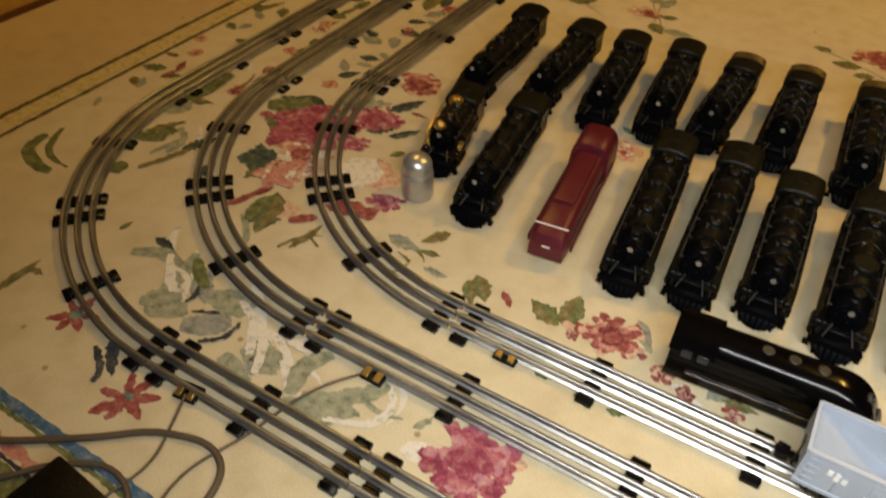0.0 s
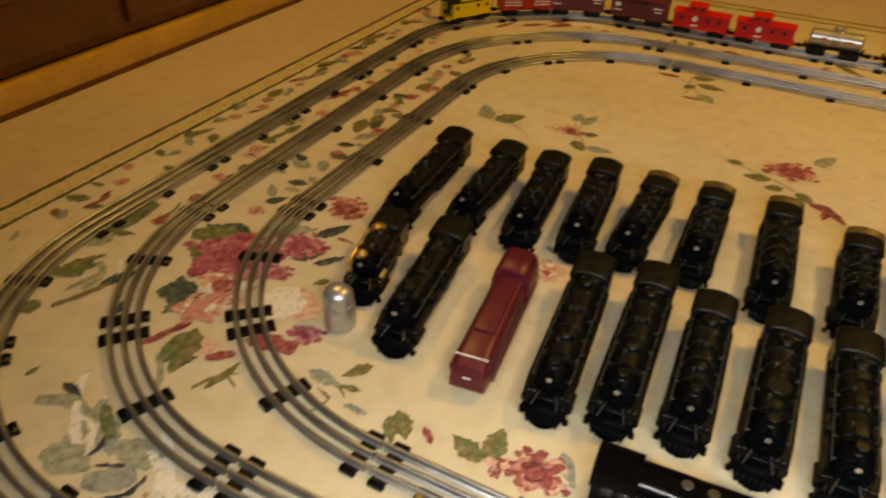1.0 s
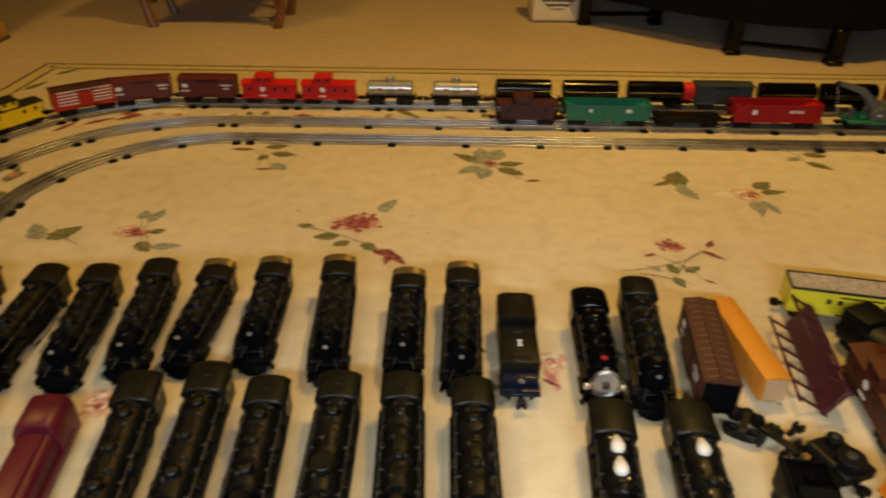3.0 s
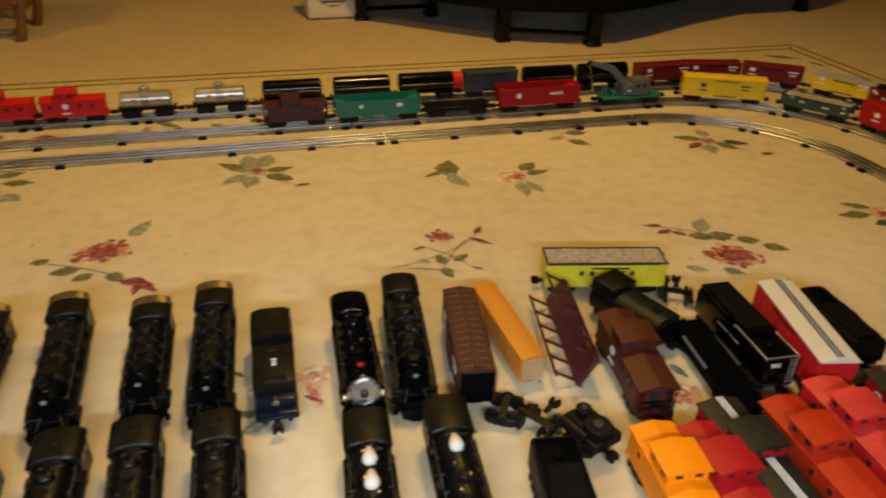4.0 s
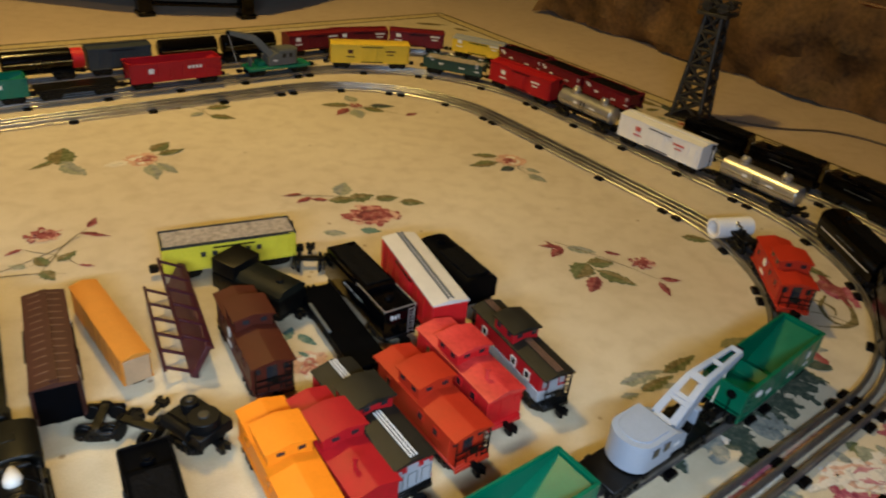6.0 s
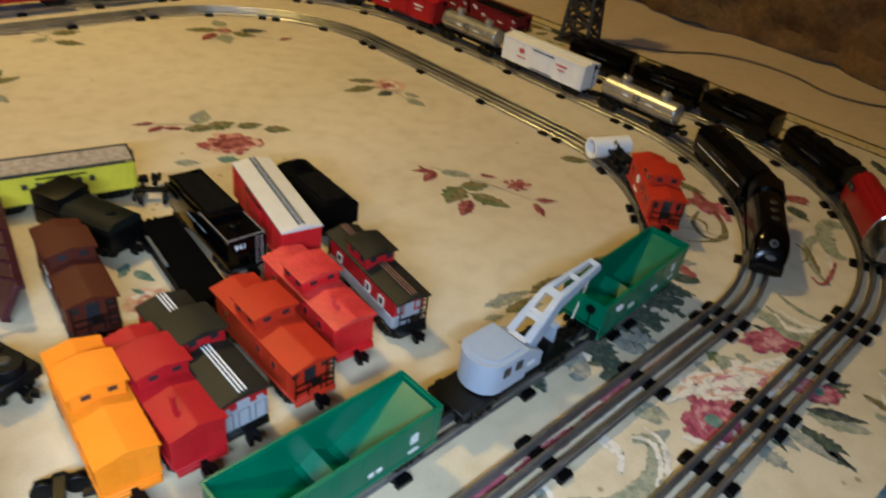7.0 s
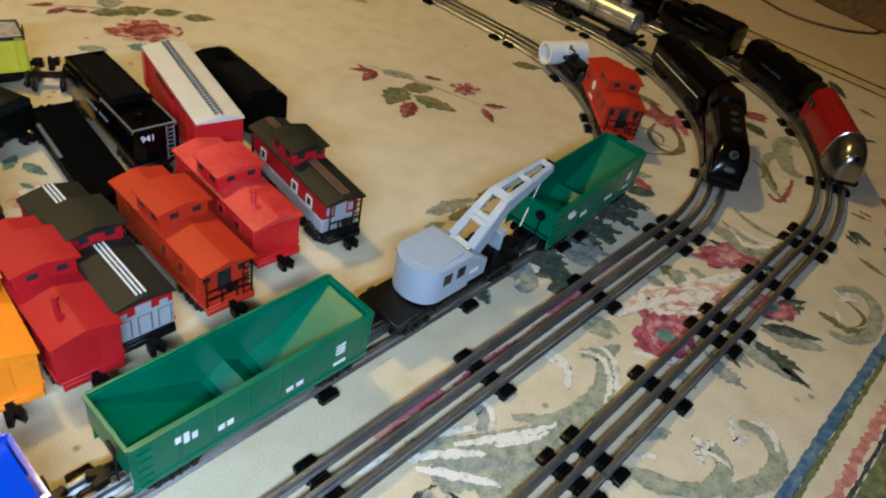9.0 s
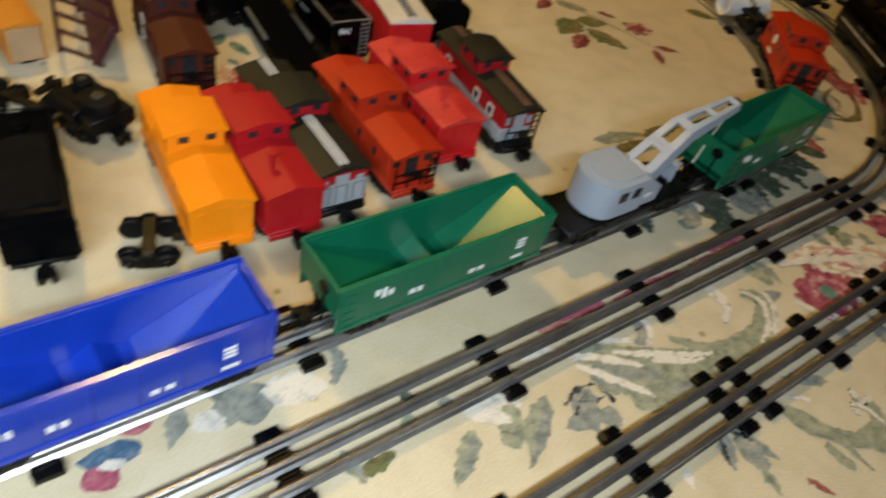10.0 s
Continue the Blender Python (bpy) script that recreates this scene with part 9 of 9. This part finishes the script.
woven_strokes([
    (0.0109, "dark", [(1.957, 0.633), (1.944, 0.606)]),
    (0.0104, "dark", [(1.955, 0.591), (1.957, 0.573)]),
    (0.0133, "rose", [(2.094, 0.635), (2.051, 0.599)]),
    (0.0070, "pale", [(1.145, 0.749), (1.167, 0.743), (1.181, 0.745)]),
    (0.0065, "pale", [(1.237, 0.772), (1.265, 0.748), (1.280, 0.723)]),
    (0.0058, "pale", [(1.279, 0.763), (1.307, 0.749), (1.331, 0.738)])])
woven_strokes([
    (0.0058, "pale", [(1.263, 0.746), (1.274, 0.717), (1.288, 0.699)]),
    (0.0164, "grey", [(1.235, 0.730), (1.238, 0.717), (1.222, 0.704)]),
    (0.0033, "ink", [(1.219, 0.723), (1.237, 0.729), (1.254, 0.727)]),
    (0.0041, "ink", [(1.258, 0.721), (1.257, 0.707)]),
    (0.0177, "grey", [(1.244, 0.707), (1.244, 0.689)]),
    (0.0198, "sage", [(1.178, 0.744), (1.167, 0.724), (1.156, 0.716)])])
woven_strokes([
    (0.0119, "grey", [(1.136, 0.771), (1.135, 0.756)]),
    (0.0132, "sage", [(1.098, 0.770), (1.108, 0.758)]),
    (0.0104, "dark", [(1.110, 0.789), (1.119, 0.774)]),
    (0.0088, "grey", [(1.056, 0.794), (1.072, 0.793)]),
    (0.0150, "grey", [(1.326, 0.636), (1.325, 0.619), (1.329, 0.605)]),
    (0.0041, "ink", [(1.314, 0.643), (1.306, 0.632), (1.302, 0.623)])])
woven_strokes([
    (0.0041, "ink", [(1.332, 0.634), (1.336, 0.626)]),
    (0.0134, "sage", [(1.387, 0.633), (1.394, 0.609), (1.424, 0.583)]),
    (0.0046, "pale", [(1.404, 0.638), (1.419, 0.625)]),
    (0.0100, "grey", [(1.084, 0.850), (1.083, 0.833), (1.070, 0.820)]),
    (0.0099, "sage", [(1.392, 0.592), (1.395, 0.567)]),
    (0.0189, "leaf", [(-0.627, 0.846), (-0.616, 0.808), (-0.570, 0.791), (-0.544, 0.790)])])
woven_strokes([
    (0.0100, "sage", [(-0.476, 0.963), (-0.448, 0.939), (-0.446, 0.906)]),
    (0.0101, "olive", [(-0.453, 0.862), (-0.436, 0.897), (-0.424, 0.938)]),
    (0.0224, "leaf", [(-0.526, 0.912), (-0.474, 0.930)]),
    (0.0288, "leaf", [(-0.528, 1.120), (-0.527, 1.044), (-0.552, 0.997)]),
    (0.0414, "sage", [(-0.543, 0.989), (-0.510, 1.016)]),
    (0.0238, "leaf", [(-0.471, 0.835), (-0.479, 0.860)])])
woven_strokes([
    (0.0363, "leaf", [(-0.415, 1.081), (-0.386, 1.101), (-0.362, 1.127)]),
    (0.0257, "dark", [(-0.356, 0.960), (-0.311, 0.958)]),
    (0.0130, "leaf", [(-0.393, 1.057), (-0.353, 1.038), (-0.357, 1.081)]),
    (0.0251, "leaf", [(-0.247, 0.860), (-0.255, 0.894), (-0.254, 0.909)]),
    (0.0422, "hot", [(-0.345, 1.017), (-0.342, 1.064), (-0.329, 1.101)]),
    (0.0335, "magenta", [(-0.279, 1.080), (-0.260, 1.111)])])
woven_strokes([
    (0.0199, "pink", [(-0.276, 0.922), (-0.283, 0.962), (-0.274, 0.999)]),
    (0.0153, "pink", [(-0.287, 0.944), (-0.245, 0.943)]),
    (0.0127, "rose", [(-0.294, 0.868), (-0.284, 0.888), (-0.280, 0.905)]),
    (0.0144, "rose", [(-0.205, 0.888), (-0.179, 0.912)]),
    (0.0245, "rose", [(-0.128, 0.940), (-0.129, 0.965)]),
    (0.0117, "pale", [(-0.282, 0.764), (-0.248, 0.732), (-0.230, 0.728), (-0.231, 0.754)])])
woven_strokes([
    (0.0265, "grey", [(-0.189, 0.693), (-0.161, 0.707), (-0.144, 0.723)]),
    (0.0065, "ink", [(-0.154, 0.685), (-0.135, 0.706), (-0.136, 0.728)]),
    (0.0065, "ink", [(-0.209, 0.718), (-0.208, 0.733), (-0.215, 0.744)]),
    (0.0078, "ink", [(-0.241, 0.623), (-0.214, 0.607), (-0.205, 0.590)]),
    (0.0162, "leaf", [(-0.249, 0.775), (-0.226, 0.757), (-0.204, 0.746)]),
    (0.0135, "pale", [(-0.136, 0.756), (-0.118, 0.730), (-0.097, 0.701)])])
woven_strokes([
    (0.0090, "pale", [(-0.078, 0.739), (-0.044, 0.736)]),
    (0.0164, "grey", [(-0.092, 0.688), (-0.077, 0.688)]),
    (0.0238, "sage", [(-0.121, 0.685), (-0.073, 0.669)]),
    (0.0110, "pale", [(-0.063, 0.715), (-0.036, 0.693), (-0.018, 0.690)]),
    (0.0045, "olive", [(-0.171, 0.850), (-0.167, 0.876), (-0.142, 0.869)]),
    (0.0042, "olive", [(-0.057, 0.914), (-0.035, 0.907), (-0.041, 0.881)])])
motif("border_leaves", [
    (acan, -0.352, 0.998, -58, 0.072, 0.5, "dark"),
    (acan, -0.224, 0.856, 100, 0.056, 0.5, "dark"),
    (acan, -0.372, 0.925, -88, 0.042, 0.55, "dark"),
    (acan, -0.538, 1.025, 88, 0.062, 0.4, "leaf"),
    (acan, -0.495, 0.925, 62, 0.044, 0.45, "leaf"),
    (leaf, -0.288, 0.893, 52, 0.034, 0.5, "rose"),
    (leaf, -0.018, 0.980, -126, 0.044, 0.45, "olive"),
    (leaf, 0.040, 0.922, -58, 0.042, 0.5, "leaf"),
    (leaf, -0.171, 0.848, 81, 0.058, 0.24, "olive"),
    (leaf, -0.616, 1.045, 84, 0.042, 0.45, "rose")])
GREEN = ["leaf", "leaf", "sage", "dark", "grey", "rose", "pink"]
garland(-0.375, 1.18, -0.395, 2.02, 0.022, 40, GREEN, 1)
garland(-0.490, 1.05, -0.520, 2.10, 0.012, 30, ["rose", "pink", "blush", "leaf", "sage", "pale"], 2)
garland(-0.635, 0.95, -0.640, 2.30, 0.022, 44, GREEN + ["olive"], 3)
garland(-0.30, 2.36, 0.70, 2.37, 0.012, 26, ["rose", "pink", "blush", "leaf", "pale"], 4)
garland(0.70, 2.375, 1.90, 2.375, 0.012, 26, GREEN, 5)
garland(-0.45, 2.53, 1.9, 2.55, 0.02, 44, GREEN + ["olive"], 6)
garland(2.42, 0.95, 2.43, 2.30, 0.02, 36, GREEN + ["olive"], 7)
